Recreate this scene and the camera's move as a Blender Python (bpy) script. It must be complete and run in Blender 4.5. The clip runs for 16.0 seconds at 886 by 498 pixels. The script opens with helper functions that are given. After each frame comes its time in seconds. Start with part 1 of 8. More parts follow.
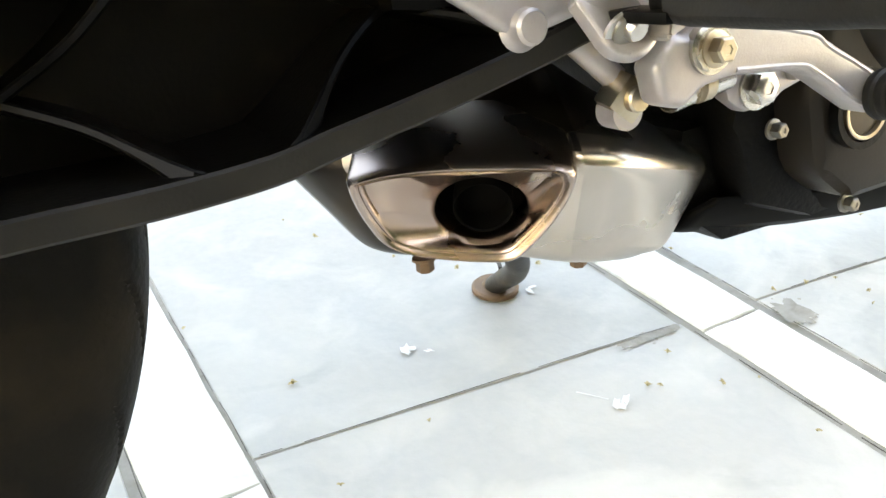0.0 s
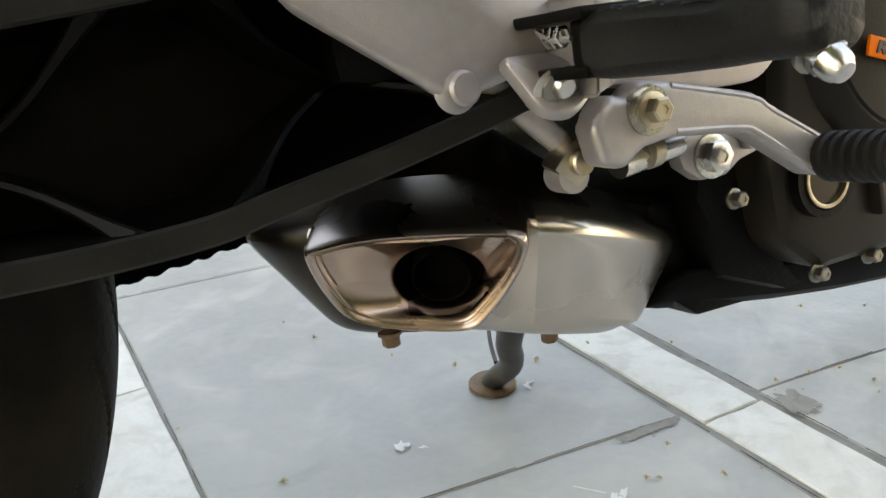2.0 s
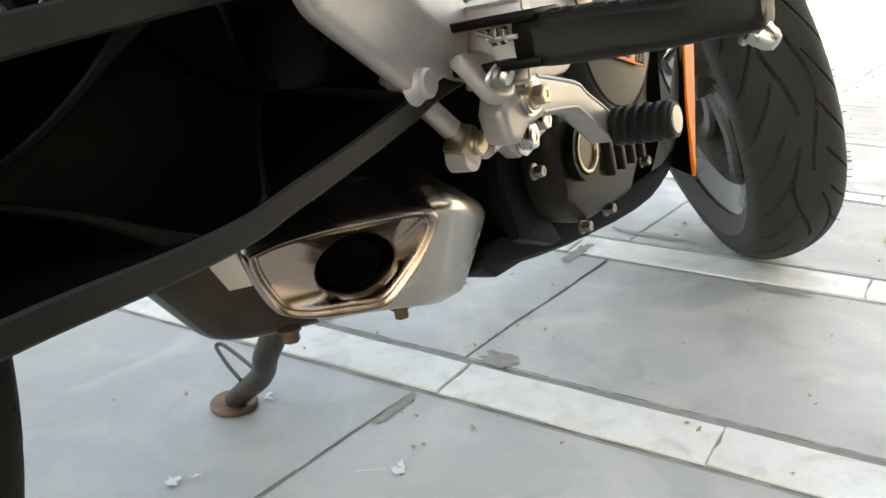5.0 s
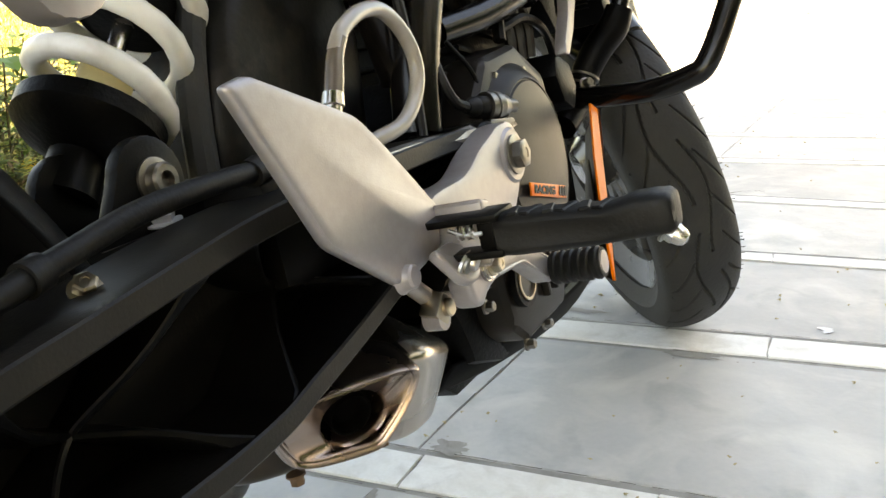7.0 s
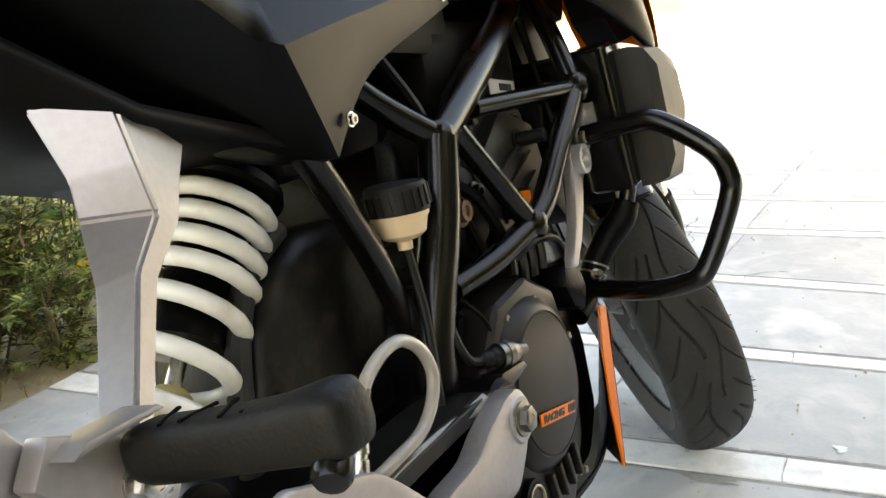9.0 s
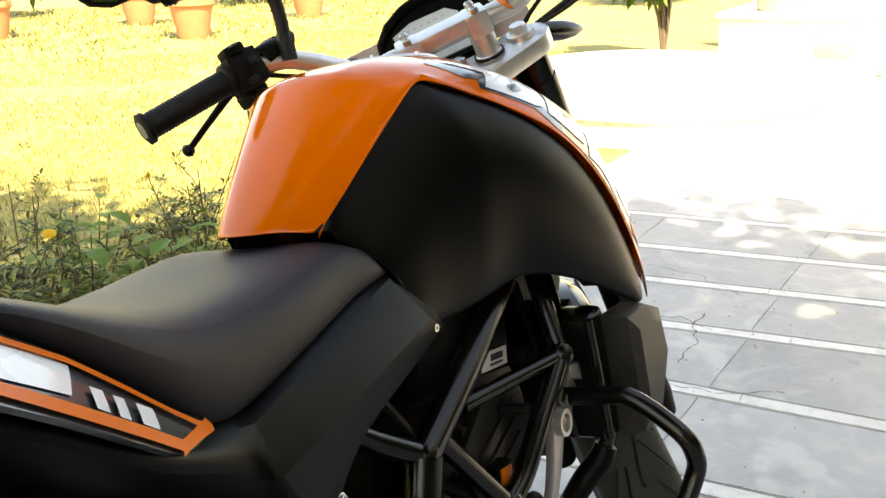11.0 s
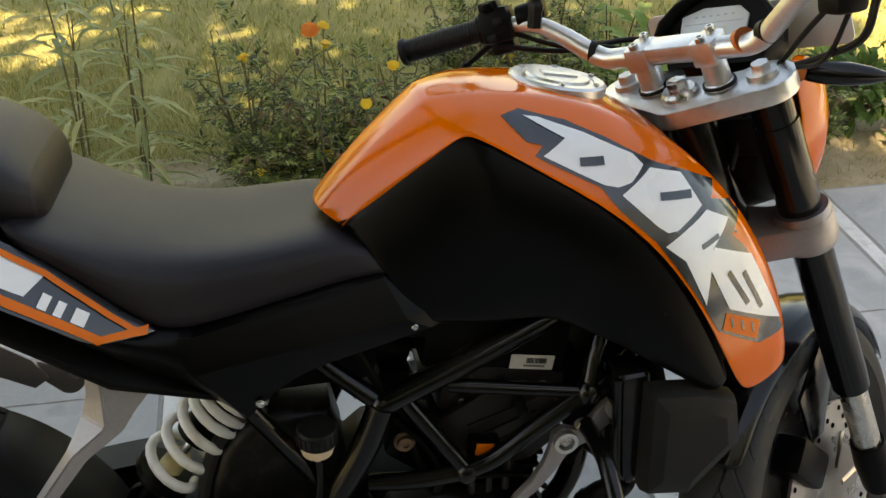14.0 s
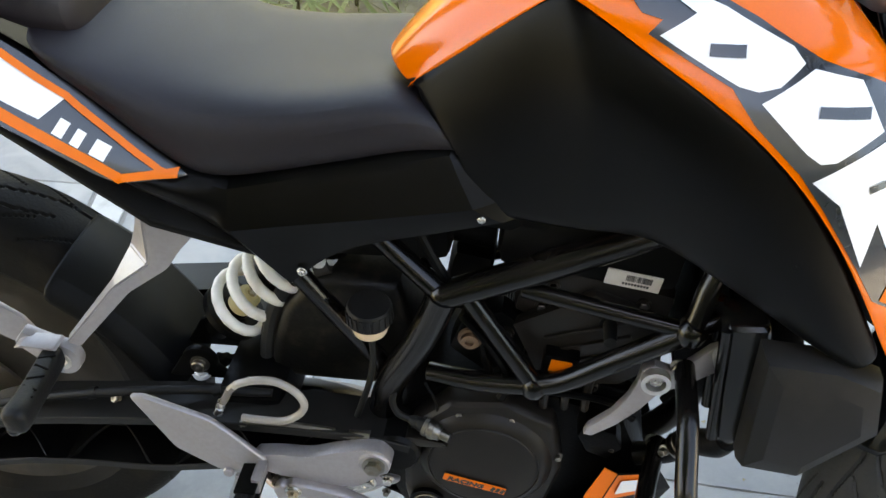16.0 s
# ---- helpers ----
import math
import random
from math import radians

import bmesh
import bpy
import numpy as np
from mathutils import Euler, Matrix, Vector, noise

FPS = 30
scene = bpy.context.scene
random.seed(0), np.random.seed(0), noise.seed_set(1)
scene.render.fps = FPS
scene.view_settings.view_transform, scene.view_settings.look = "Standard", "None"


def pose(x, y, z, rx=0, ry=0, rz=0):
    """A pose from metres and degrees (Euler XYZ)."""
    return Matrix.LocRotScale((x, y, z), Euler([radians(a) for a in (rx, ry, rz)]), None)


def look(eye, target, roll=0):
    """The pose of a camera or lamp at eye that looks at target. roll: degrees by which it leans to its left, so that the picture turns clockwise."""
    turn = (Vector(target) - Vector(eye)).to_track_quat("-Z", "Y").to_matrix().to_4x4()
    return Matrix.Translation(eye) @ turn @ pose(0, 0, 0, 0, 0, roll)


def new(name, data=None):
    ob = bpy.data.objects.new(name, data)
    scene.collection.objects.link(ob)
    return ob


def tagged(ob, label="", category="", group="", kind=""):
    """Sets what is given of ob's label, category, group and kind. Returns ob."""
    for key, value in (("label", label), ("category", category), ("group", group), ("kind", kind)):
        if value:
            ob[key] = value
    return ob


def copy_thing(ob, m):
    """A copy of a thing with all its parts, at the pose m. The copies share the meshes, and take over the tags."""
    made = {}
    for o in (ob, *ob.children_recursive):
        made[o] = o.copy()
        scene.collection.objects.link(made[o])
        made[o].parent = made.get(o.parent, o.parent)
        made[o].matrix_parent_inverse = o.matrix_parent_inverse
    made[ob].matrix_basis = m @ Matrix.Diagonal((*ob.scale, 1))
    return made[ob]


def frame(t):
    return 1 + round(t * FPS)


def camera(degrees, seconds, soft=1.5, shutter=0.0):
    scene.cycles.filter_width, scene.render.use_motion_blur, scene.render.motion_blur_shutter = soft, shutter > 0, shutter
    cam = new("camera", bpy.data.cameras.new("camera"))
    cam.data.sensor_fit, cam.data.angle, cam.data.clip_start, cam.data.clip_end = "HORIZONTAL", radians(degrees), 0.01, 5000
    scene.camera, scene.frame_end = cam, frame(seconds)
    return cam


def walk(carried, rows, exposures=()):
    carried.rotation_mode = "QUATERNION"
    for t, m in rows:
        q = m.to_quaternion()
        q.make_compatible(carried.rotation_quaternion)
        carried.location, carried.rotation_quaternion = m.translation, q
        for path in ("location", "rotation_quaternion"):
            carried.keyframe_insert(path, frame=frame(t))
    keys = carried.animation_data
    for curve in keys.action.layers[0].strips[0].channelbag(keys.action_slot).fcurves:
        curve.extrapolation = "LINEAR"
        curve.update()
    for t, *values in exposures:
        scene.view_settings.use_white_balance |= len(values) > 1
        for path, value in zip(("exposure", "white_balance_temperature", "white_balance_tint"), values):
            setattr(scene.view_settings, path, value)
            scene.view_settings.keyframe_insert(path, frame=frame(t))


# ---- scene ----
from mathutils.bvhtree import BVHTree

cam = camera(51.57, 16.0)
PATH = [
    (0.00, pose(0.2159, -0.3658, 0.5065, 60.398, 0.382, -29.825)),
    (0.50, pose(0.2372, -0.3577, 0.4932, 60.715, -0.917, -29.902)),
    (1.00, pose(0.2378, -0.3687, 0.4921, 62.532, -0.276, -29.970)),
    (1.50, pose(0.2379, -0.3826, 0.4916, 64.780, 0.721, -29.338)),
    (2.00, pose(0.2365, -0.3929, 0.4868, 67.818, 2.122, -28.869)),
    (2.50, pose(0.2214, -0.3804, 0.4681, 70.861, 3.208, -31.624)),
    (3.00, pose(0.1970, -0.3753, 0.4622, 71.174, 2.440, -36.974)),
    (3.50, pose(0.1630, -0.3632, 0.4658, 69.799, 1.769, -43.070)),
    (6.00, pose(0.0213, -0.3015, 0.5165, 70.876, 0.626, -64.114)),
    (6.50, pose(0.0034, -0.3064, 0.5406, 72.005, 1.659, -65.220)),
    (7.00, pose(-0.0063, -0.3169, 0.5759, 72.303, 2.520, -64.948)),
    (7.50, pose(-0.0124, -0.3343, 0.6202, 72.484, 3.376, -63.880)),
    (8.00, pose(-0.0173, -0.3527, 0.6693, 72.819, 4.041, -62.862)),
    (8.50, pose(-0.0160, -0.3526, 0.7234, 72.901, 4.327, -62.972)),
    (9.00, pose(-0.0142, -0.3536, 0.7914, 72.673, 4.121, -62.885)),
    (9.50, pose(-0.0062, -0.3438, 0.8556, 72.713, 4.158, -63.378)),
    (10.00, pose(0.0105, -0.3278, 0.9252, 72.620, 3.314, -63.730)),
    (10.20, pose(0.0021, -0.3440, 0.9548, 73.204, 3.211, -62.984)),
    (12.50, pose(0.0987, -0.5106, 1.4819, 60.498, -3.099, -45.266)),
    (13.00, pose(0.1724, -0.6250, 1.5467, 56.893, -3.934, -33.703)),
    (13.50, pose(0.3879, -0.7238, 1.5278, 54.575, -2.635, -20.608)),
    (14.00, pose(0.5772, -0.7794, 1.5039, 52.625, -0.715, -11.515)),
    (14.50, pose(0.6568, -0.7143, 1.4881, 52.045, -1.093, -9.199)),
    (15.00, pose(0.7304, -0.6499, 1.5052, 50.763, -0.552, -6.391)),
    (15.50, pose(0.7461, -0.6131, 1.4715, 45.754, 1.134, -0.046)),
    (16.00, pose(0.7921, -0.5834, 1.4337, 40.631, 3.442, 6.933)),
]
TINT = 12
EXPO = [(0.0, 4.0, 11100), (0.6, 3.9, 11100), (1.0, 3.35, 11100), (1.5, 3.02, 11100), (3.5, 3.05, 10900), (6.0, 2.97, 10800), (8.0, 3.0, 10600), (10.2, 2.95, 10200),
        (11.2, 2.2, 10400), (12.5, 1.66, 10200), (13.5, 1.58, 10400), (14.0, 1.9, 10400), (14.25, 2.4, 10200), (14.5, 2.78, 10000), (15.0, 2.92, 10000), (15.5, 2.7, 9700), (16.0, 3.05, 9000)]
walk(cam, PATH, [(t, e, warm, TINT) for t, e, warm in EXPO])

# ---- sky and sun ----
SUN_EL, SUN_AZ = radians(56), radians(222)      # azimuth clockwise from +y
world = bpy.data.worlds.new("sky")
scene.world = world
world.use_nodes = True
wn = world.node_tree
sky = wn.nodes.new("ShaderNodeTexSky")
sky.sky_type, sky.sun_disc = "NISHITA", False
sky.sun_elevation, sky.sun_rotation = SUN_EL, SUN_AZ
wn.links.new(sky.outputs[0], wn.nodes["Background"].inputs[0])
wn.nodes["Background"].inputs[1].default_value = 0.15
sun = new("sun", bpy.data.lights.new("sun", "SUN"))
sun.data.energy, sun.data.angle, sun.data.color = 4.5, radians(0.6), (1.0, 0.95, 0.86)
sun_way = Vector((math.sin(SUN_AZ) * math.cos(SUN_EL), math.cos(SUN_AZ) * math.cos(SUN_EL), math.sin(SUN_EL)))
sun.matrix_world = look(sun_way * 30, (0, 0, 0))


# ---- materials ----
def material(name, base, rough=0.5, metal=0.0, second=None, scale=60.0, amount=0.5, bump=0.0, bump_scale=None,
             coat=0.0, rough_var=0.12, spots=None, spot_amount=0.0, spot_scale=9.0, spec=0.5):
    """Two scales of colour variation, roughness variation and fine relief."""
    m = bpy.data.materials.new(name)
    m.use_nodes = True
    nt = m.node_tree
    b = nt.nodes["Principled BSDF"]
    co = nt.nodes.new("ShaderNodeTexCoord")
    src = co.outputs["Object"]
    n1 = nt.nodes.new("ShaderNodeTexNoise")
    n1.inputs["Scale"].default_value, n1.inputs["Detail"].default_value = scale, 6
    n2 = nt.nodes.new("ShaderNodeTexNoise")
    n2.inputs["Scale"].default_value, n2.inputs["Detail"].default_value = spot_scale, 5
    nt.links.new(src, n1.inputs["Vector"])
    nt.links.new(src, n2.inputs["Vector"])
    second = second or [c * 0.75 for c in base]
    r1 = nt.nodes.new("ShaderNodeMapRange")
    r1.inputs[1].default_value, r1.inputs[2].default_value = 0.35, 0.65
    r1.inputs[4].default_value = amount
    nt.links.new(n1.outputs[0], r1.inputs[0])
    mix = nt.nodes.new("ShaderNodeMix")
    mix.data_type = "RGBA"
    mix.inputs[6].default_value, mix.inputs[7].default_value = (*base, 1), (*second, 1)
    nt.links.new(r1.outputs[0], mix.inputs[0])
    out = mix.outputs[2]
    if spots:
        r2 = nt.nodes.new("ShaderNodeMapRange")
        r2.inputs[1].default_value, r2.inputs[2].default_value = 0.52, 0.72
        r2.inputs[4].default_value = spot_amount
        nt.links.new(n2.outputs[0], r2.inputs[0])
        mx = nt.nodes.new("ShaderNodeMix")
        mx.data_type = "RGBA"
        mx.inputs[7].default_value = (*spots, 1)
        nt.links.new(r2.outputs[0], mx.inputs[0])
        nt.links.new(out, mx.inputs[6])
        out = mx.outputs[2]
    nt.links.new(out, b.inputs["Base Color"])
    rr = nt.nodes.new("ShaderNodeMapRange")
    rr.inputs[3].default_value, rr.inputs[4].default_value = max(0.02, rough - rough_var), min(1.0, rough + rough_var)
    nt.links.new(n2.outputs[0], rr.inputs[0])
    nt.links.new(rr.outputs[0], b.inputs["Roughness"])
    b.inputs["Metallic"].default_value = metal
    b.inputs["Specular IOR Level"].default_value = spec
    b.inputs["Coat Weight"].default_value = coat
    b.inputs["Coat Roughness"].default_value = 0.04
    if bump:
        nb = nt.nodes.new("ShaderNodeTexNoise")
        nb.inputs["Scale"].default_value, nb.inputs["Detail"].default_value = bump_scale or scale * 4, 4
        nt.links.new(src, nb.inputs["Vector"])
        bp = nt.nodes.new("ShaderNodeBump")
        bp.inputs["Strength"].default_value, bp.inputs["Distance"].default_value = bump, 0.002
        nt.links.new(nb.outputs[0], bp.inputs["Height"])
        nt.links.new(bp.outputs[0], b.inputs["Normal"])
    return m


DUST = (0.16, 0.14, 0.115)
M_BLACK = material("black_plastic", (0.0032, 0.0031, 0.0030), 0.48, second=(0.0048, 0.0046, 0.0045), spec=0.10, scale=300, bump=0.15, bump_scale=900,
                   spots=DUST, spot_amount=0.025, spot_scale=14)
M_COVER = material("satin_black_cover", (0.0011, 0.0010, 0.0010), 0.30, second=(0.0015, 0.0014, 0.0014), spec=0.12, scale=300, bump=0.12, bump_scale=1100,
                   spots=DUST, spot_amount=0.006, spot_scale=14, rough_var=0.06)
M_GLOSS = material("gloss_black_plastic", (0.0030, 0.0030, 0.0030), 0.16, second=(0.005, 0.005, 0.005), spec=0.28, scale=40, spots=DUST, spot_amount=0.015)
M_FRAME = material("black_powder_coat", (0.0022, 0.0019, 0.0017), 0.22, second=(0.004, 0.0033, 0.003), spec=0.28, scale=50, coat=0.08,
                   spots=(0.07, 0.05, 0.036), spot_amount=0.05, spot_scale=7)
M_ENGINE = material("engine_black", (0.0010, 0.0009, 0.0009), 0.42, second=(0.0016, 0.0015, 0.0014), spec=0.08, scale=25, bump=0.25, bump_scale=260,
                    spots=DUST, spot_amount=0.02, spot_scale=12)
M_CASE = material("charcoal_engine_cover", (0.0135, 0.0112, 0.0094), 0.40, 0.12, second=(0.0108, 0.0090, 0.0076), spec=0.16, scale=35, bump=0.05, bump_scale=500,
                  spots=(0.10, 0.085, 0.065), spot_amount=0.10, spot_scale=10)
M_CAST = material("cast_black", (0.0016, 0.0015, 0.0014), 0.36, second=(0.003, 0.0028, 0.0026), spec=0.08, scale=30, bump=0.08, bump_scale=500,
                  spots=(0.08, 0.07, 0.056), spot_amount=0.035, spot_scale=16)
M_RUBBER = material("black_rubber", (0.0032, 0.0031, 0.0030), 0.55, second=(0.0055, 0.0052, 0.005), spec=0.24, scale=80, bump=0.2, spots=DUST, spot_amount=0.045)
M_TYRE = material("dusty_tyre_rubber", (0.0085, 0.0080, 0.0068), 0.68, second=(0.0145, 0.0130, 0.0104), scale=40, bump=0.35, bump_scale=220,
                  spots=(0.06, 0.05, 0.036), spot_amount=0.28, spot_scale=9)
# Base darker than M_TYRE to paint the swingarm's shade; brown spots are mud.
M_REARTYRE = material("muddy_shaded_rear_tyre", (0.0020, 0.0017, 0.0014), 0.62, second=(0.0060, 0.0047, 0.0034), scale=24, bump=0.35, bump_scale=200, spots=(0.045, 0.032, 0.02), spot_amount=0.35, spot_scale=11, spec=0.12)
M_ORANGE = material("orange_paint", (0.78, 0.130, 0.0020), 0.10, second=(0.73, 0.118, 0.0018), scale=400, amount=0.4, spec=0.34, rough_var=0.03)
M_ORANGE_FLAT = material("orange_decal", (0.80, 0.155, 0.006), 0.35, second=(0.74, 0.135, 0.006), scale=90, spec=0.25)
M_WHITE_DECAL = material("white_decal", (0.80, 0.80, 0.80), 0.25, second=(0.74, 0.75, 0.76), scale=70, coat=0.6)
M_GREY_DECAL = material("dark_grey_decal", (0.021, 0.024, 0.029), 0.2, second=(0.017, 0.019, 0.023), scale=70, coat=0.5)
M_SILVER = material("silver_paint", (0.338, 0.312, 0.312), 0.40, 0.6, second=(0.288, 0.262, 0.262), scale=180, bump=0.06, bump_scale=900,
                    spots=(0.34, 0.30, 0.25), spot_amount=0.16, spot_scale=22)
M_ALU = material("satin_aluminium", (0.66, 0.65, 0.64), 0.34, 0.85, second=(0.56, 0.55, 0.54), scale=120, bump=0.05,
                 spots=(0.36, 0.32, 0.28), spot_amount=0.15, spot_scale=18)
M_CHROME = material("zinc_plated_steel", (0.56, 0.545, 0.52), 0.27, 1.0, second=(0.42, 0.39, 0.35), scale=140,
                    spots=(0.25, 0.16, 0.08), spot_amount=0.3, spot_scale=40)
M_GOLD = material("yellow_zinc_steel", (0.46, 0.40, 0.31), 0.34, 1.0, second=(0.36, 0.29, 0.20), scale=160, spots=(0.2, 0.1, 0.04), spot_amount=0.4, spot_scale=50)
M_STEEL = material("brushed_stainless", (0.50, 0.455, 0.415), 0.28, 1.0, second=(0.42, 0.38, 0.33), scale=26, amount=0.8,
                   spots=(0.50, 0.34, 0.23), spot_amount=0.45, spot_scale=9, rough_var=0.1)
M_HEAT = material("heat_tinted_steel", (0.34, 0.295, 0.27), 0.27, 1.0, second=(0.40, 0.275, 0.22), scale=14, amount=0.9,
                  spots=(0.30, 0.26, 0.22), spot_amount=0.4, spot_scale=18)
# Sooty steel; on the muffler its dark tone also paints shade.
M_DARKSTEEL = material("sooty_shaded_steel", (0.045, 0.038, 0.032), 0.30, 0.9, second=(0.02, 0.018, 0.016), scale=16, amount=0.9, spots=(0.2, 0.13, 0.08), spot_amount=0.3)
M_BOLT = material("dull_zinc_bolt", (0.24, 0.225, 0.20), 0.36, 1.0, second=(0.17, 0.15, 0.125), scale=140, spots=(0.10, 0.07, 0.04), spot_amount=0.5, spot_scale=60)
M_BELLY = material("scuffed_black_pan", (0.0009, 0.0008, 0.0008), 0.55, second=(0.0014, 0.0013, 0.0012), spec=0.06, scale=60, spots=(0.05, 0.04, 0.03), spot_amount=0.05, spot_scale=20)
M_SOOT = material("soot", (0.0022, 0.002, 0.0019), 0.9, spec=0.05)
# Outer flange faces: dust, and a paler base for the light they catch.
M_FLANGE = material("dusty_lit_cast_edge", (0.0075, 0.0070, 0.0064), 0.42, second=(0.011, 0.010, 0.009), spec=0.18, scale=40, bump=0.10, bump_scale=500, spots=(0.06, 0.052, 0.042), spot_amount=0.12, spot_scale=22)
M_RADCOVER = material("matt_grey_black_plastic", (0.0085, 0.0080, 0.0076), 0.50, second=(0.0115, 0.0108, 0.0102), spec=0.20, scale=300, bump=0.12, bump_scale=900, spots=DUST, spot_amount=0.05, spot_scale=14)
# Brownish base paints the wall's faint reflected light; spots are dust.
M_WEB = material("dusty_sheen_cast_wall", (0.0034, 0.0030, 0.0026), 0.45, second=(0.0056, 0.0048, 0.0040), spec=0.06, scale=9, bump=0.08, bump_scale=400, spots=(0.05, 0.04, 0.03), spot_amount=0.2, spot_scale=30)
M_STAND = material("worn_stand_paint", (0.022, 0.019, 0.016), 0.45, 0.3, second=(0.045, 0.036, 0.028), scale=50, bump=0.2, bump_scale=300, spots=(0.16, 0.12, 0.085), spot_amount=0.35, spot_scale=30)
M_SPRING = material("white_spring_paint", (0.78, 0.76, 0.70), 0.35, second=(0.70, 0.67, 0.60), scale=60, coat=0.3,
                    spots=(0.28, 0.20, 0.12), spot_amount=0.4, spot_scale=26)
M_CREAM = material("cream_plastic", (0.66, 0.49, 0.32), 0.35, second=(0.62, 0.42, 0.25), scale=40)
M_YELLOW = material("aged_yellow_foam", (0.62, 0.50, 0.24), 0.8, second=(0.5, 0.38, 0.18), scale=60)
M_HOSE = material("clear_grey_hose", (0.30, 0.262, 0.225), 0.22, second=(0.23, 0.20, 0.17), scale=60, coat=0.5)
M_SLEEVE = material("brown_tinted_sleeve", (0.085, 0.066, 0.052), 0.2, second=(0.15, 0.12, 0.10), scale=50, coat=0.6)
M_HEAD = material("brown_black_cylinder_casting", (0.0095, 0.0076, 0.0062), 0.40, second=(0.0145, 0.0112, 0.0090), spec=0.28, scale=18, bump=0.15, bump_scale=240, spots=(0.06, 0.04, 0.025), spot_amount=0.15, spot_scale=14)
M_MUD = material("muddy_black_plastic", (0.0032, 0.0030, 0.0028), 0.42, second=(0.0065, 0.0058, 0.005), scale=18, spec=0.22, bump=0.2, bump_scale=200,
                 spots=(0.13, 0.10, 0.07), spot_amount=0.16, spot_scale=38)
M_RIM = material("dusty_wheel_paint", (0.055, 0.047, 0.037), 0.55, 0.3, second=(0.085, 0.07, 0.052), scale=30, spots=(0.16, 0.13, 0.095), spot_amount=0.4, spot_scale=14)
M_RIMF = material("dark_polished_wheel_paint", (0.10, 0.097, 0.092), 0.26, 0.55, second=(0.13, 0.122, 0.112), scale=30, coat=0.3, spots=(0.2, 0.17, 0.13), spot_amount=0.2, spot_scale=20)
M_SEAT = material("black_seat_vinyl", (0.0100, 0.0077, 0.0102), 0.46, second=(0.0132, 0.0104, 0.0134), spec=0.30, scale=220, bump=0.28, bump_scale=1400,
                  spots=(0.045, 0.04, 0.037), spot_amount=0.12, spot_scale=5)
M_LCD = material("grey_lcd", (0.58, 0.62, 0.64), 0.3, second=(0.54, 0.58, 0.60), scale=20, coat=0.8)
M_FAINT = material("faint_blue_segment", (0.40, 0.44, 0.52), 0.4)
M_PLATE = material("pale_plate", (0.62, 0.58, 0.53), 0.4, second=(0.56, 0.52, 0.48), scale=30)
M_LABEL = material("paper_label", (0.66, 0.62, 0.56), 0.5, second=(0.55, 0.50, 0.44), scale=80)
M_BAR = material("dark_print", (0.03, 0.03, 0.03), 0.6)
M_AMBERGLASS = material("dark_oily_window", (0.016, 0.011, 0.005), 0.30, second=(0.03, 0.02, 0.008), scale=90, spec=0.2)
M_RED = material("red_switch", (0.5, 0.06, 0.02), 0.4)
M_AMBER = material("orange_cable_tie", (0.62, 0.14, 0.02), 0.5)
M_RUST = material("rusty_steel", (0.14, 0.09, 0.06), 0.6, 0.6, second=(0.22, 0.13, 0.08), scale=90, bump=0.3)


def mirror_material():
    m = bpy.data.materials.new("mirror_glass")
    m.use_nodes = True
    b = m.node_tree.nodes["Principled BSDF"]
    b.inputs["Base Color"].default_value = (0.82, 0.84, 0.84, 1)
    b.inputs["Metallic"].default_value, b.inputs["Roughness"].default_value = 1.0, 0.01
    return m


M_MIRROR = mirror_material()


# ---- building blocks ----
def mesh_object(name, bm, mats, parent=None, label="", smooth=True, angle=0.6):
    me = bpy.data.meshes.new(name)
    bmesh.ops.recalc_face_normals(bm, faces=bm.faces[:])
    if smooth:
        for fc in bm.faces:
            fc.smooth = True
        for e in bm.edges:
            if len(e.link_faces) == 2 and e.calc_face_angle(0) > angle:
                e.smooth = False
    bm.to_mesh(me)
    bm.free()
    for m in (mats if isinstance(mats, (list, tuple)) else [mats]):
        me.materials.append(m)
    ob = new(name, me)
    if parent is not None:
        ob.parent = parent
    if label:
        ob["label"] = label
    return ob


def part(name, bm, mats, parent, label="", smooth=True, angle=0.6):
    return mesh_object(name, bm, mats, parent, label, smooth, angle)


def subsurf(ob, levels=2):
    md = ob.modifiers.new("round", "SUBSURF")
    md.levels = md.render_levels = levels
    return ob


def solid(ob, t, offset=-1.0):
    md = ob.modifiers.new("thickness", "SOLIDIFY")
    md.thickness, md.offset = t, offset
    return ob


def smooth_path(pts, steps=6, closed=False):
    P = [Vector(p) for p in pts]
    if steps <= 1 or len(P) < 3:
        return P
    out, n = [], len(P)
    for i in range(n if closed else n - 1):
        if closed:
            a, b, c, d = P[(i - 1) % n], P[i], P[(i + 1) % n], P[(i + 2) % n]
        else:
            b, c = P[i], P[i + 1]
            a = P[i - 1] if i else b * 2 - c
            d = P[i + 2] if i + 2 < n else c * 2 - b
        for k in range(steps):
            t = k / steps
            out.append(0.5 * ((2 * b) + (c - a) * t + (2 * a - 5 * b + 4 * c - d) * t * t + (3 * b - a - 3 * c + d) * t ** 3))
    if not closed:
        out.append(P[-1])
    return out


